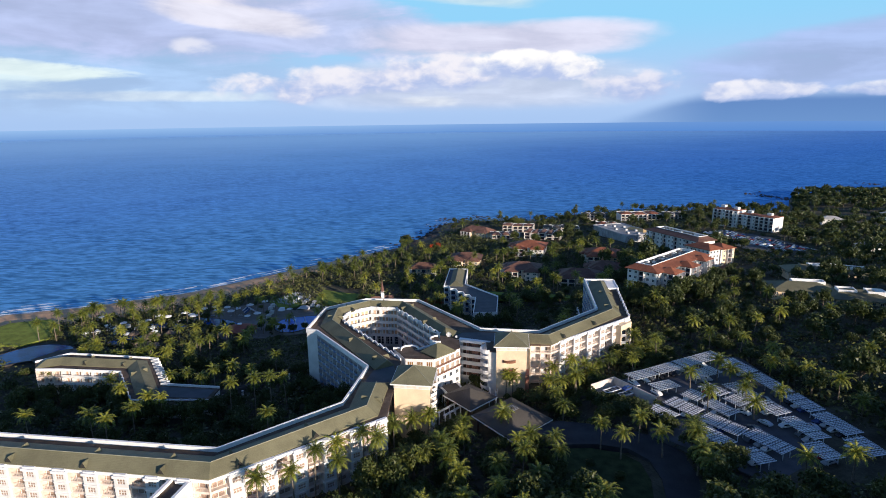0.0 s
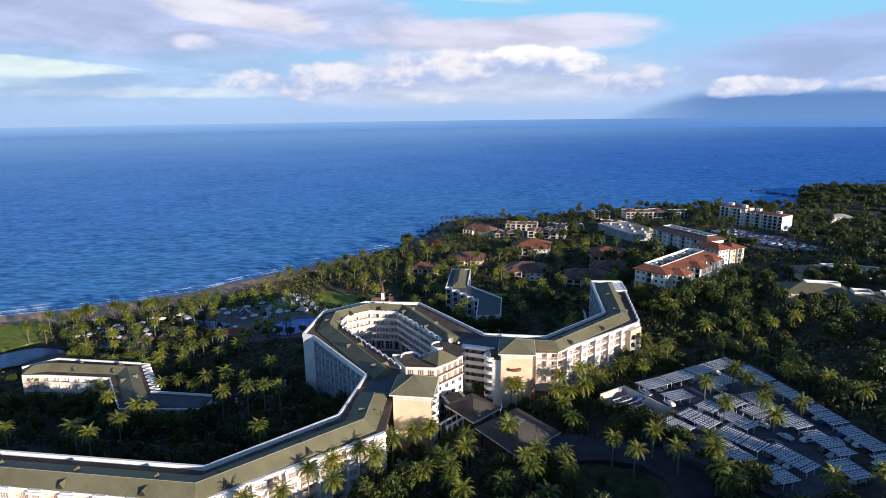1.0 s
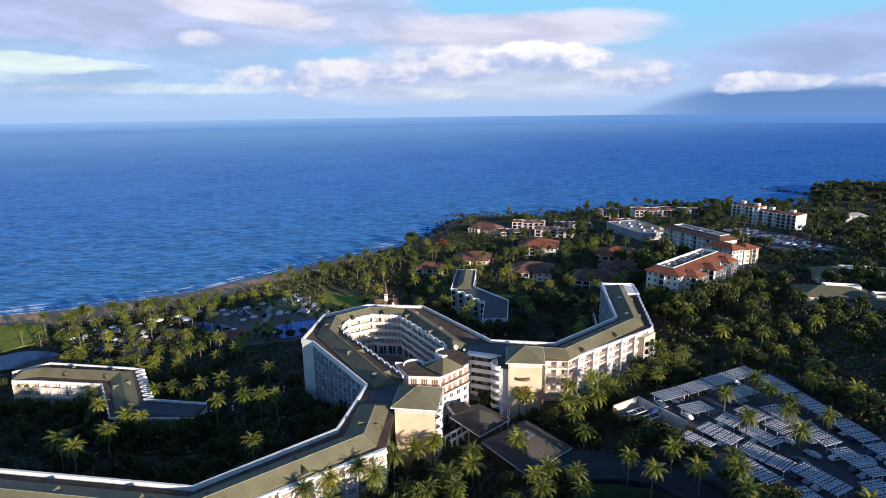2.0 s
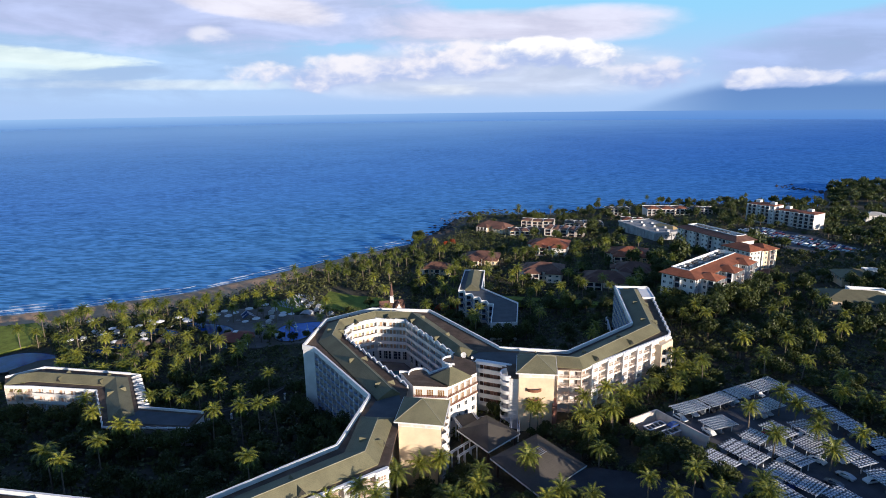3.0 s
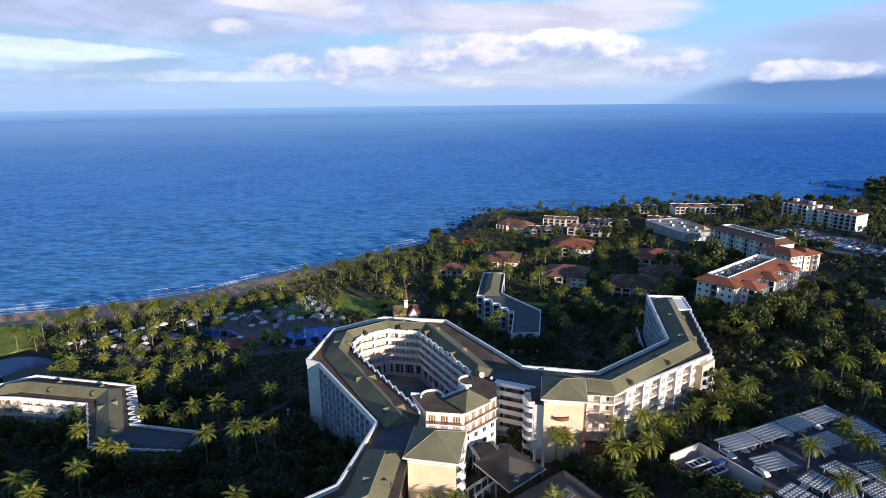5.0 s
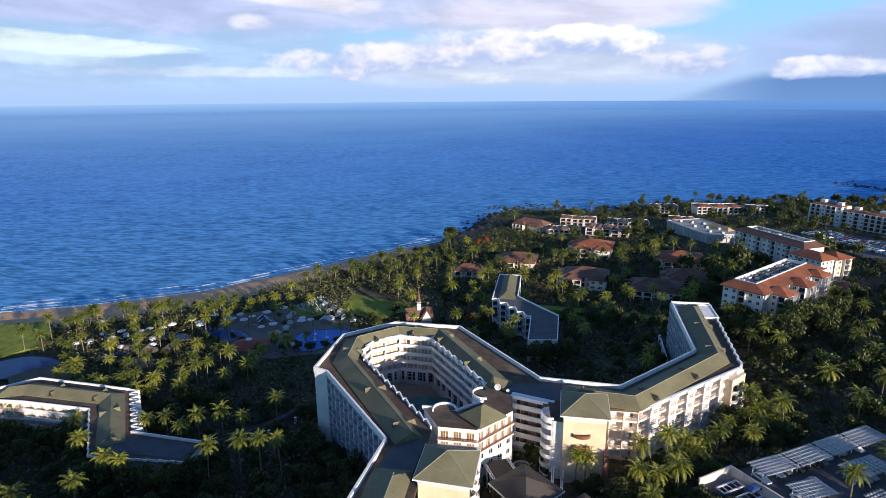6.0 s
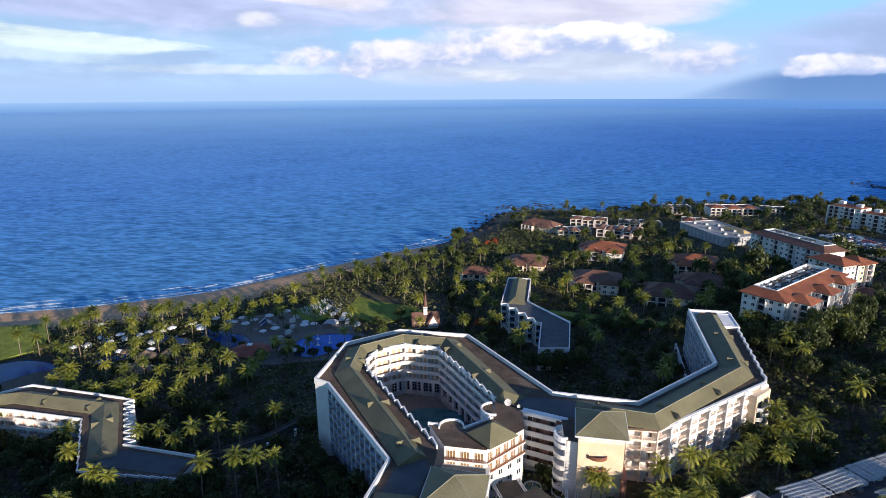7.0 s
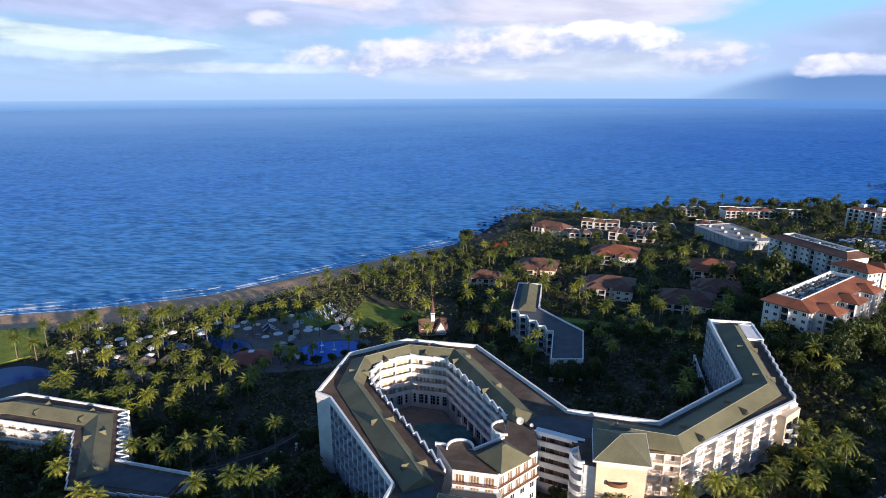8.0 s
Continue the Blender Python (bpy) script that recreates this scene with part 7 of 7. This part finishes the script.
# places kept free of plants: buildings, water, roads
KEEP_OFF = [offset(SEAWARD, 3.0)[:] + offset(INLAND, -3.5)[::-1], lobby, LOT,
            offset(NORTH, 4.5) + offset(SOUTH, -2.5)[::-1],
            [(9, 386), (4, 338), (19, 313), (18, 286), (37, 286), (42, 319), (24, 347), (28, 384)],
            [(108, 328), (128, 306), (150, 310), (182, 346), (164, 376)], [(164, 466), (178, 400), (196, 374), (218, 388), (206, 410), (192, 474)],
            [(0, 188), (25, 152), (43, 170), (28, 192), (14, 200)], [(20, 213), (20, 198), (38, 196), (40, 212)], [(-16, 196), (-17, 172), (2, 167), (4, 192)],
            [(28, 166), (40, 171), (52, 168), (67, 161), (73, 150), (72, 138), (67, 124), (59, 104), (53, 94), (43, 94), (49, 106), (48, 120), (36, 128), (30, 140), (30, 156)],
            [(-37, 250), (-28, 258), (-14, 256), (8, 222), (4, 205), (-14, 205)],
            [(-136, 345), (-128, 318), (-112, 296), (-92, 294), (-66, 302), (-56, 330), (-68, 348), (-84, 346), (-80, 352), (-92, 382), (-106, 362), (-124, 352)],
            [(-76, 356), (-73, 390), (-54, 384), (-36, 362), (-52, 345)], [(-250, 314), (-246, 328), (-226, 334), (-213, 322), (-206, 305), (-216, 292), (-240, 296)],
            [(-222, 280), (-214, 296), (-192, 300), (-170, 262), (-176, 250), (-195, 258)], [(-40, 336), (-38, 348), (-22, 352), (-20, 340)],
            FAR_LOT, [(272, 566), (284, 576), (322, 520), (306, 500)],
            [(138, 530), (150, 540), (190, 550), (196, 480), (150, 462)],
            [(28, 352), (70, 345), (92, 338), (88, 330), (60, 330), (44, 336)], [(30, 575), (50, 525), (60, 512), (84, 505), (118, 498), (126, 525), (112, 552), (90, 570), (60, 545)],
            [(50, 174), (52, 195), (66, 199), (78, 183), (66, 168)],
            [(-96, 218), (-84, 222), (-69, 234), (-58, 250), (-50, 262), (-54, 265), (-64, 252), (-74, 238), (-86, 228), (-96, 225)]]
for cx, cy, w, d in ((80, 458, 16, 15), (131, 430, 16, 15), (27, 434, 15, 12), (-5, 413, 11, 8), (65, 398, 16, 14), (100, 376, 17, 13), (123, 396, 13, 11), (229, 341, 14, 10), (252, 336, 14, 10), (203, 304, 19, 13), (221, 286, 17, 12), (193, 366, 8, 7),
                     (128, 560, 18, 8), (178, 628, 13, 8), (224, 617, 22, 10), (263, 621, 13, 8), (172, 557, 11, 8)):
    KEEP_OFF.append([(cx - w, cy - d), (cx + w, cy - d), (cx + w, cy + d), (cx - w, cy + d)])


def free_mask(x, y):
    x, y = np.asarray(x, float), np.asarray(y, float)
    bad = np.zeros(x.shape, bool)
    for poly in KEEP_OFF:
        inside = np.zeros(x.shape, bool)
        n = len(poly)
        for i in range(n):
            ax, ay = poly[i][0], poly[i][1]
            bx, by = poly[(i + 1) % n][0], poly[(i + 1) % n][1]
            inside ^= ((ay > y) != (by > y)) & (x < (bx - ax) * (y - ay) / (by - ay + 1e-12) + ax)
        bad |= inside
    return ~bad


def scatter(n, x0, x1, y0, y1, seed, inland=(24, 9999), gap=0.0):
    """Free places in a rectangle, no two nearer than gap."""
    r = np.random.default_rng(seed)
    x, y = r.uniform(x0, x1, n), r.uniform(y0, y1, n)
    d = shore(x, y)
    ok = free_mask(x, y) & (d > inland[0]) & (d < inland[1])
    pts, cells = [], {}
    for a, b in zip(x[ok], y[ok]):
        if gap:
            c = (int(a // gap), int(b // gap))
            if any((a - p) ** 2 + (b - q) ** 2 < gap * gap for i in (-1, 0, 1) for j in (-1, 0, 1) for p, q in cells.get((c[0] + i, c[1] + j), ())):
                continue
            cells.setdefault(c, []).append((a, b))
        pts.append((float(a), float(b)))
    return pts


# palms that can be told apart
for x, y, h in ((-123, 251, 8.5), (-66, 230, 15.4), (-107, 222, 12.4), (-100, 223, 12.7), (-92, 217, 12.2), (-89, 222, 13.4), (-82, 224, 13.8), (-74, 221, 13.2), (-74, 197, 15.6), (-66, 200, 15.8), (-60, 200, 16.2), (-55, 202, 15.0), (-104, 198, 12.6), (-98, 195, 13.0), (-101, 181, 14.9), (-121, 210, 12.2), (-133, 226, 10.5), (-128, 170, 19.3), (-110, 173, 16.6), (-101, 165, 17.2), (-50, 161, 17.9), (-163, 259, 10.5), (-158, 261, 10.5), (-146, 255, 10.5), (-136, 258, 10.5), (-133, 262, 10.5), (-124, 257, 10.5), (-127, 249, 10.5), (-113, 258, 10.5), (-113, 269, 10.5), (-160, 242, 10.5), (-161, 237, 10.5), (-165, 236, 10.5)):
    palm(x, y, h, prng.uniform(0.8, 1.05))
for x, y in ((-14, 167), (-9, 150), (-7, 166), (-2, 167), (-3, 144), (2, 150), (4, 143), (9, 162), (22, 168), (26.5, 196.5), (29, 196.2), (41, 190), (45, 188), (23, 148), (24, 141), (35, 151), (45, 203), (53, 206), (58, 207), (53, 198), (-14, 136), (-9, 142), (6, 135), (41, 180), (50, 190), (49, 154), (61, 156), (53, 148), (34, 145), (42, 172)):
    palm(x, y, prng.uniform(8, 11.5))
for x, y in ((-26, 145), (-32, 139), (-36, 133), (-43, 126), (-20, 149), (-16, 143), (-25, 136), (-12, 157)):
    palm(x, y, prng.uniform(13, 16.5))
for x, y in ((91, 221), (89, 185), (115, 225), (105, 189), (103, 194), (88, 170), (108, 183), (101, 166), (113, 172), (123, 216), (128, 192), (132, 188), (135, 176), (135, 165), (126, 200), (65, 148), (74, 150), (71, 139), (97, 134), (109, 133), (135, 185), (164, 202), (104, 176), (133, 150), (138, 140)):
    palm(x, y, prng.uniform(6.5, 9.5), z=24.4 if 66 < x < 124 and y > 135 else None)
for x, y in ((-8, 469), (10, 446), (-4, 444), (-14, 371), (-2, 366), (4, 396), (28, 400), (46, 388), (53, 355), (47, 369), (48, 345), (58, 338), (64, 345), (116, 444), (148, 414), (164, 415), (106, 343), (92, 357), (80, 355), (118, 300), (125, 300), (146, 304), (150, 310), (168, 334), (172, 318), (60, 474)):
    palm(x, y, prng.uniform(8, 11.5))
for x, y, h in ((17, 312, 12.5), (13, 308, 10), (15, 301, 10.5), (6, 330, 11), (2, 338, 10), (4, 350, 10.5), (0, 360, 10), (46, 300, 11), (44, 316, 11), (47, 309, 10), (5, 372, 11)):
    palm(x, y, h)
for x, y in ((-128, 340), (-120, 346), (-133, 331), (-116, 331), (-106, 341), (-101, 336), (-100, 350), (-92, 330), (-88, 346), (-118, 311), (-84, 334), (-66, 336), (-62, 324), (-64, 312), (-92, 303), (-86, 300), (-78, 304), (-115, 350), (-124, 327), (-108, 350)):
    palm(x, y, prng.uniform(8, 11.5), z=5.2)
for x, y in ((75, 220), (81, 224), (83, 219), (91, 230), (90, 222), (69, 212), (78, 211), (98, 234), (64, 209), (60, 205), (72, 216), (86, 226)):
    palm(x, y, prng.uniform(5.5, 8.0))
# belts of palms: along the beach, in the pool gardens, through the grounds
belt = (scatter(360, -250, -20, 300, 560, 1, (44, 70), 5.6) + scatter(150, -215, -90, 250, 350, 2, (40, 400), 7.0) + scatter(60, -75, 25, 300, 450, 3, (30, 400), 9.0) + scatter(110, 0, 150, 330, 450, 4, (30, 400), 10.0)
        + scatter(110, 30, 420, 500, 740, 6, (8, 45), 9.0) + scatter(34, 60, 170, 230, 330, 7, (30, 600), 9.0) + scatter(70, -12, 75, 60, 190, 8, (30, 600), 9.0) + scatter(32, 125, 300, 130, 330, 9, (30, 600), 11.0))
belt.sort(key=lambda p: math.hypot(p[0] + 20, p[1] - 180))


def merge(name, items, label, category):
    """Far plants that nobody would count, as one mesh. items: mesh, pose."""
    verts, faces, index, mats, n = [], [], [], [], 0
    for me, m in items:
        c = np.empty(len(me.vertices) * 3)
        me.vertices.foreach_get("co", c)
        w = np.array(m)
        verts.append(c.reshape(-1, 3) @ w[:3, :3].T + w[:3, 3])
        if me.materials[0] not in mats:
            mats.append(me.materials[0])
        k = mats.index(me.materials[0])
        for f in me.polygons:
            faces.append([i + n for i in f.vertices])
            index.append(k)
        n += len(me.vertices)
    out_me = bpy.data.meshes.new(name)
    out_me.from_pydata(np.concatenate(verts).tolist(), [], faces)
    for m in mats:
        out_me.materials.append(m)
    out_me.polygons.foreach_set("material_index", np.array(index, np.int32))
    return tagged(new(name, out_me), label, category, kind="stuff")


far = []
for i, (x, y) in enumerate(belt):
    h = prng.uniform(8.0, 12.0)
    if 300 < y < 560 and x < 0 and float(shore(np.array([x]), np.array([y]))[0]) < 58:
        h = prng.uniform(7.5, 10.5)
    if i < 140:
        palm(x, y, h)
    else:
        trunk, tip = TRUNKS[prng.randrange(5)]
        at = pose(x, y, ground_z(x, y) - 0.2, 0, 0, prng.uniform(0, 360))
        s = prng.uniform(0.9, 1.2)
        far.append((trunk, at @ Matrix.Diagonal((1, 1, h / 10, 1))))
        far.append((CROWNS[prng.randrange(5)], at @ Matrix.Translation((tip.x, tip.y, h)) @ Matrix.Diagonal((s, s, s, 1))))
merge("palm_belt", far, "belt of coconut palms along beach and headland", "palm trees")
# broad trees: the near wood, the gardens, the grounds, the headland, the northern wood
woods = (scatter(480, -75, 75, 40, 200, 11, (30, 900), 6.5) + scatter(900, 120, 330, 60, 420, 12, (30, 900), 7.0) + scatter(200, 60, 125, 215, 330, 13, (30, 900), 7.0) + scatter(260, -20, 140, 300, 480, 14, (24, 900), 8.0)
         + scatter(520, 20, 420, 460, 740, 15, (16, 900), 7.0) + scatter(160, -215, -60, 225, 340, 17, (40, 900), 10.0) + scatter(70, -70, 0, 300, 520, 18, (28, 900), 9.0)
         + scatter(420, -170, -26, 150, 250, 19, (60, 900), 7.5) + scatter(160, 24, 84, 222, 300, 20, (60, 900), 7.0))
woods.sort(key=lambda p: math.hypot(p[0] - 20, p[1] - 150))
far, near_trees = [], 0
for x, y in woods:
    big = prng.uniform(0.8, 1.45) if (x > 110 or y < 130 or (x > -20 and y < 190)) else prng.uniform(0.55, 0.95)
    tall = prng.uniform(0.75, 1.45)
    if x < -20 and 140 < y < 262:     # the shut-in gardens are a dark thicket
        big = prng.uniform(0.85, 1.25)
    if x > 118 and y < 430 and prng.random() < 0.28:
        big *= 1.45
    if y < 130 and x > -10:     # unseen trees here are grown taller to shade the drive
        big, tall = prng.uniform(1.5, 1.9), prng.uniform(0.9, 1.15)
        if y < 100 and x > 50:
            big, tall = prng.uniform(2.2, 2.7), 1.0
    if 190 < x < 296 and 352 < y < 455 and (x - 190) * 0.9 + 330 < y + 30:     # growth kept low so the camera sees the far car park
        big, tall = prng.uniform(0.62, 0.92), 0.9
    if near_trees < 115:
        tree(x, y, big, tall=tall)
        near_trees += 1
    else:
        t, c = (MID_TREES if y < 350 and x < 260 else FAR_TREES)[prng.randrange(4)]
        m = pose(x, y, ground_z(x, y), 0, 0, prng.uniform(0, 360)) @ Matrix.Diagonal((big, big, big * tall, 1))
        far += [(t, m), (c, m)]
for x, y in scatter(160, 225, 330, 400, 480, 36, (30, 900), 8.0) + scatter(1500, 320, 900, 220, 950, 33, (14, 900), 13.0) + scatter(700, 440, 720, 690, 900, 37, (3, 900), 8.0):
    t, c = LAST_TREES[prng.randrange(3)]
    big = prng.uniform(0.6, 0.85) if x < 335 and y < 440 else prng.uniform(1.0, 1.9)
    m = pose(x, y, ground_z(x, y), 0, 0, prng.uniform(0, 360)) @ Matrix.Diagonal((big, big, big * 0.9, 1))
    far += [(t, m), (c, m)]
merge("wood", far, "wood of dark green broadleaf trees beyond the hotel", "trees")
for x, y, s in ((86, 584, 1.6), (82, 588, 1.5), (92, 586, 1.5), (-24, 536, 1.5), (-21, 530, 1.4), (-26, 527, 1.2)):
    tree(x, y, s, tall=1.05)
for x, y, s in ((-12, 164, 0.9), (-5, 163, 1.0), (2, 166, 0.9), (6, 171, 0.8), (30, 194, 0.55), (36, 194, 0.5), (27, 195, 0.5)):
    tree(x, y, s, tall=1.1)
# unseen tall trees, added to throw shade over the drive
for x, y in scatter(160, 62, 112, 50, 96, 71, (60, 900), 8.0)[:30]:
    tree(x, y, prng.uniform(2.3, 2.7))
# trees added south and east of the car park to shade it
for x, y, s in ((96, 122, 1.35), (107, 118, 1.4), (118, 121, 1.35), (129, 124, 1.3), (136, 132, 1.3), (139, 144, 1.2), (84, 124, 1.4), (76, 138, 1.3), (124, 110, 1.4), (140, 118, 1.3), (110, 106, 1.4), (152, 130, 1.3)):
    tree(x, y, s, tall=1.05)
for x, y in scatter(240, 38, 96, 180, 240, 51, (60, 900), 5.0):
    tree(x, y, prng.uniform(0.6, 0.95), tall=prng.uniform(0.8, 1.0))
for x, y, s in ((9, 208, 0.6), (18, 207, 0.7), (16, 209.5, 0.7), (105, 302, 1.3), (112, 303, 1.4), (122, 299, 1.5), (131, 301, 1.5), (141, 306, 1.55), (150, 313, 1.55), (160, 322, 1.5), (170, 331, 1.5), (103, 310, 1.2), (116, 296, 1.4), (146, 300, 1.5), (128, 292, 1.4), (158, 312, 1.5), (160, 452, 1.0), (164, 438, 1.0), (170, 424, 1.1), (174, 412, 1.1), (168, 404, 1.0), (178, 392, 1.0)):
    tree(x, y, s, tall=1.35)
# trees that stand against the low garden wing and the stepped wing
for x, y, s in ((-128, 221, 1.1), (-125, 215, 1.2), (-121, 208, 1.25), (-116, 201, 1.3), (-110, 198, 1.3), (-104, 198.5, 1.3), (-98, 197.5, 1.3), (-92, 198, 1.3), (-86, 197.5, 1.3), (-80, 200, 1.25), (-79, 207, 1.1), (-133, 224, 0.8), (-160, 225, 1.15), (-168, 224, 1.2), (-151, 225, 1.05), (-143, 224, 1.1), (-136, 223, 1.1), (19, 285, 1.2), (24, 284, 1.25), (29, 285, 1.2), (34, 285, 1.25), (38, 288, 1.2), (39, 296, 0.8), (41, 307, 0.8), (14, 305, 0.75), (12, 316, 0.8), (8, 327, 0.75), (3, 334, 0.7), (17, 296, 0.8)):
    tree(x, y, s, tall=1.2)
for x, y, s in ((56, 171, 1.2), (61, 172, 1.25), (66, 166, 1.3), (71, 161, 1.2), (75, 151, 1.2), (30, 134, 1.0), (34, 141, 0.9), (31, 148, 0.8), (39, 131, 0.9), (4, 175, 0.55), (8, 177, 0.5), (1, 181, 0.45), (7, 181, 0.5), (44, 146, 0.5), (50, 139, 0.45), (57, 181, 0.95), (61, 183, 0.9), (64, 180, 0.9), (68, 177, 0.85), (55, 186, 0.9), (73, 174, 0.8)):
    tree(x, y, s, tall=1.1)
for x, y, s in ((-95, 309, 0.75), (-90, 313, 0.7), (-99, 299, 0.8), (-70, 306, 0.75), (-65, 310, 0.8), (-88, 303, 0.8), (-93, 319, 0.55), (-62, 331, 0.6), (-112, 311, 0.6), (-118, 316, 0.5), (-82, 304, 0.8), (-76, 303, 0.75), (-105, 345, 0.5), (-110, 351, 0.5), (-60, 318, 0.7), (-86, 309, 0.6), (-98, 333, 0.45), (-116, 299, 0.8), (-122, 307, 0.7)):
    tree(x, y, s, z=5.0, tall=1.1)
# extra trees round the drive, mostly out of view, to shade it
for x, y in scatter(200, 10, 100, 98, 150, 61, (60, 900), 7.0)[:22]:
    tree(x, y, prng.uniform(1.2, 1.55), tall=prng.uniform(0.95, 1.2))
for x, y in ((77, 218), (83, 216), (89, 218), (98, 223), (107, 247)):
    tree(x, y, prng.uniform(0.75, 0.95))
for k in range(9):     # a thick row below the bowed balconies
    p = Vector(SEAWARD[3]).lerp(Vector(SEAWARD[4]), k / 8) + Vector((-5.5, -3.6))
    tree(p.x, p.y, prng.uniform(0.95, 1.25), tall=prng.uniform(1.0, 1.3))
for x, y in ((78, 388), (84, 381), (92, 390), (112, 364), (119, 360), (126, 364), (134, 386), (139, 380), (52, 388), (45, 335), (55, 331), (65, 328), (75, 325), (85, 322), (146, 416), (150, 424), (96, 446), (100, 452), (60, 446), (112, 500), (92, 500), (124, 506), (134, 512), (75, 514)):
    tree(x, y, prng.uniform(1.1, 1.5), tall=prng.uniform(0.9, 1.1))
tree(-2, 340, 1.1, kit=RED_TREE)
tree(4, 344, 0.9, kit=RED_TREE)
tree(6, 500, 0.9, kit=RED_TREE)
tree(1, 495, 0.8, kit=RED_TREE)


def thicket(name, pts, size, seed, material, label, tufts=7, height=1.0, leaf=1.0):
    """Low growth nobody could count, as one mesh of leaf tufts."""
    r = np.random.default_rng(seed)
    p = np.array(pts)
    z = land(p[:, 0], p[:, 1])
    n, m = len(p), tufts
    base = np.stack([p[:, 0], p[:, 1], z], 1)[:, None, :] + r.normal(0, 1, (n, m, 3)) * np.array([size, size, 0.0])
    base[:, :, 2] += np.abs(r.normal(0, 1, (n, m))) * height * r.uniform(0.5, 1.5, (n, 1)) + 0.25
    c = base.reshape(-1, 3)
    k = len(c)
    u = r.normal(0, 1, (k, 3)) * np.array([1, 1, 0.45])
    u /= np.linalg.norm(u, axis=1, keepdims=True)
    w = np.cross(u, r.normal(0, 1, (k, 3)))
    w /= np.linalg.norm(w, axis=1, keepdims=True) + 1e-6
    s = (size * leaf * r.uniform(0.35, 0.75, (k, 1)))
    v = np.stack([c - u * s, c + w * s * 0.6, c + u * s, c - w * s * 0.6], 1).reshape(-1, 3)
    me = bpy.data.meshes.new(name)
    me.from_pydata(v.tolist(), [], np.arange(4 * k).reshape(-1, 4).tolist())
    me.materials.append(material)
    return tagged(new(name, me), label, "undergrowth", kind="stuff")


thicket("undergrowth", scatter(22000, -260, 180, 60, 560, 31, (35, 900)), 1.3, 1, SHRUB, "dark dense undergrowth covering the grounds", 8, 1.4)
thicket("hedges", scatter(2600, -240, 40, 290, 540, 32, (45, 80)), 1.0, 2, LEAF, "low green hedges and beach shrubs", 18, 0.8, 0.55)
thicket("wood", scatter(2300, 180, 420, 60, 470, 34, (14, 900)), 2.6, 4, SHRUB, "dark green thicket between the trees", 19, 1.6, 0.5)
thicket("wood", scatter(1600, 10, 420, 440, 745, 35, (10, 900)), 2.0, 5, LEAF, "dark green thicket on the headland", 26, 1.6, 0.5)
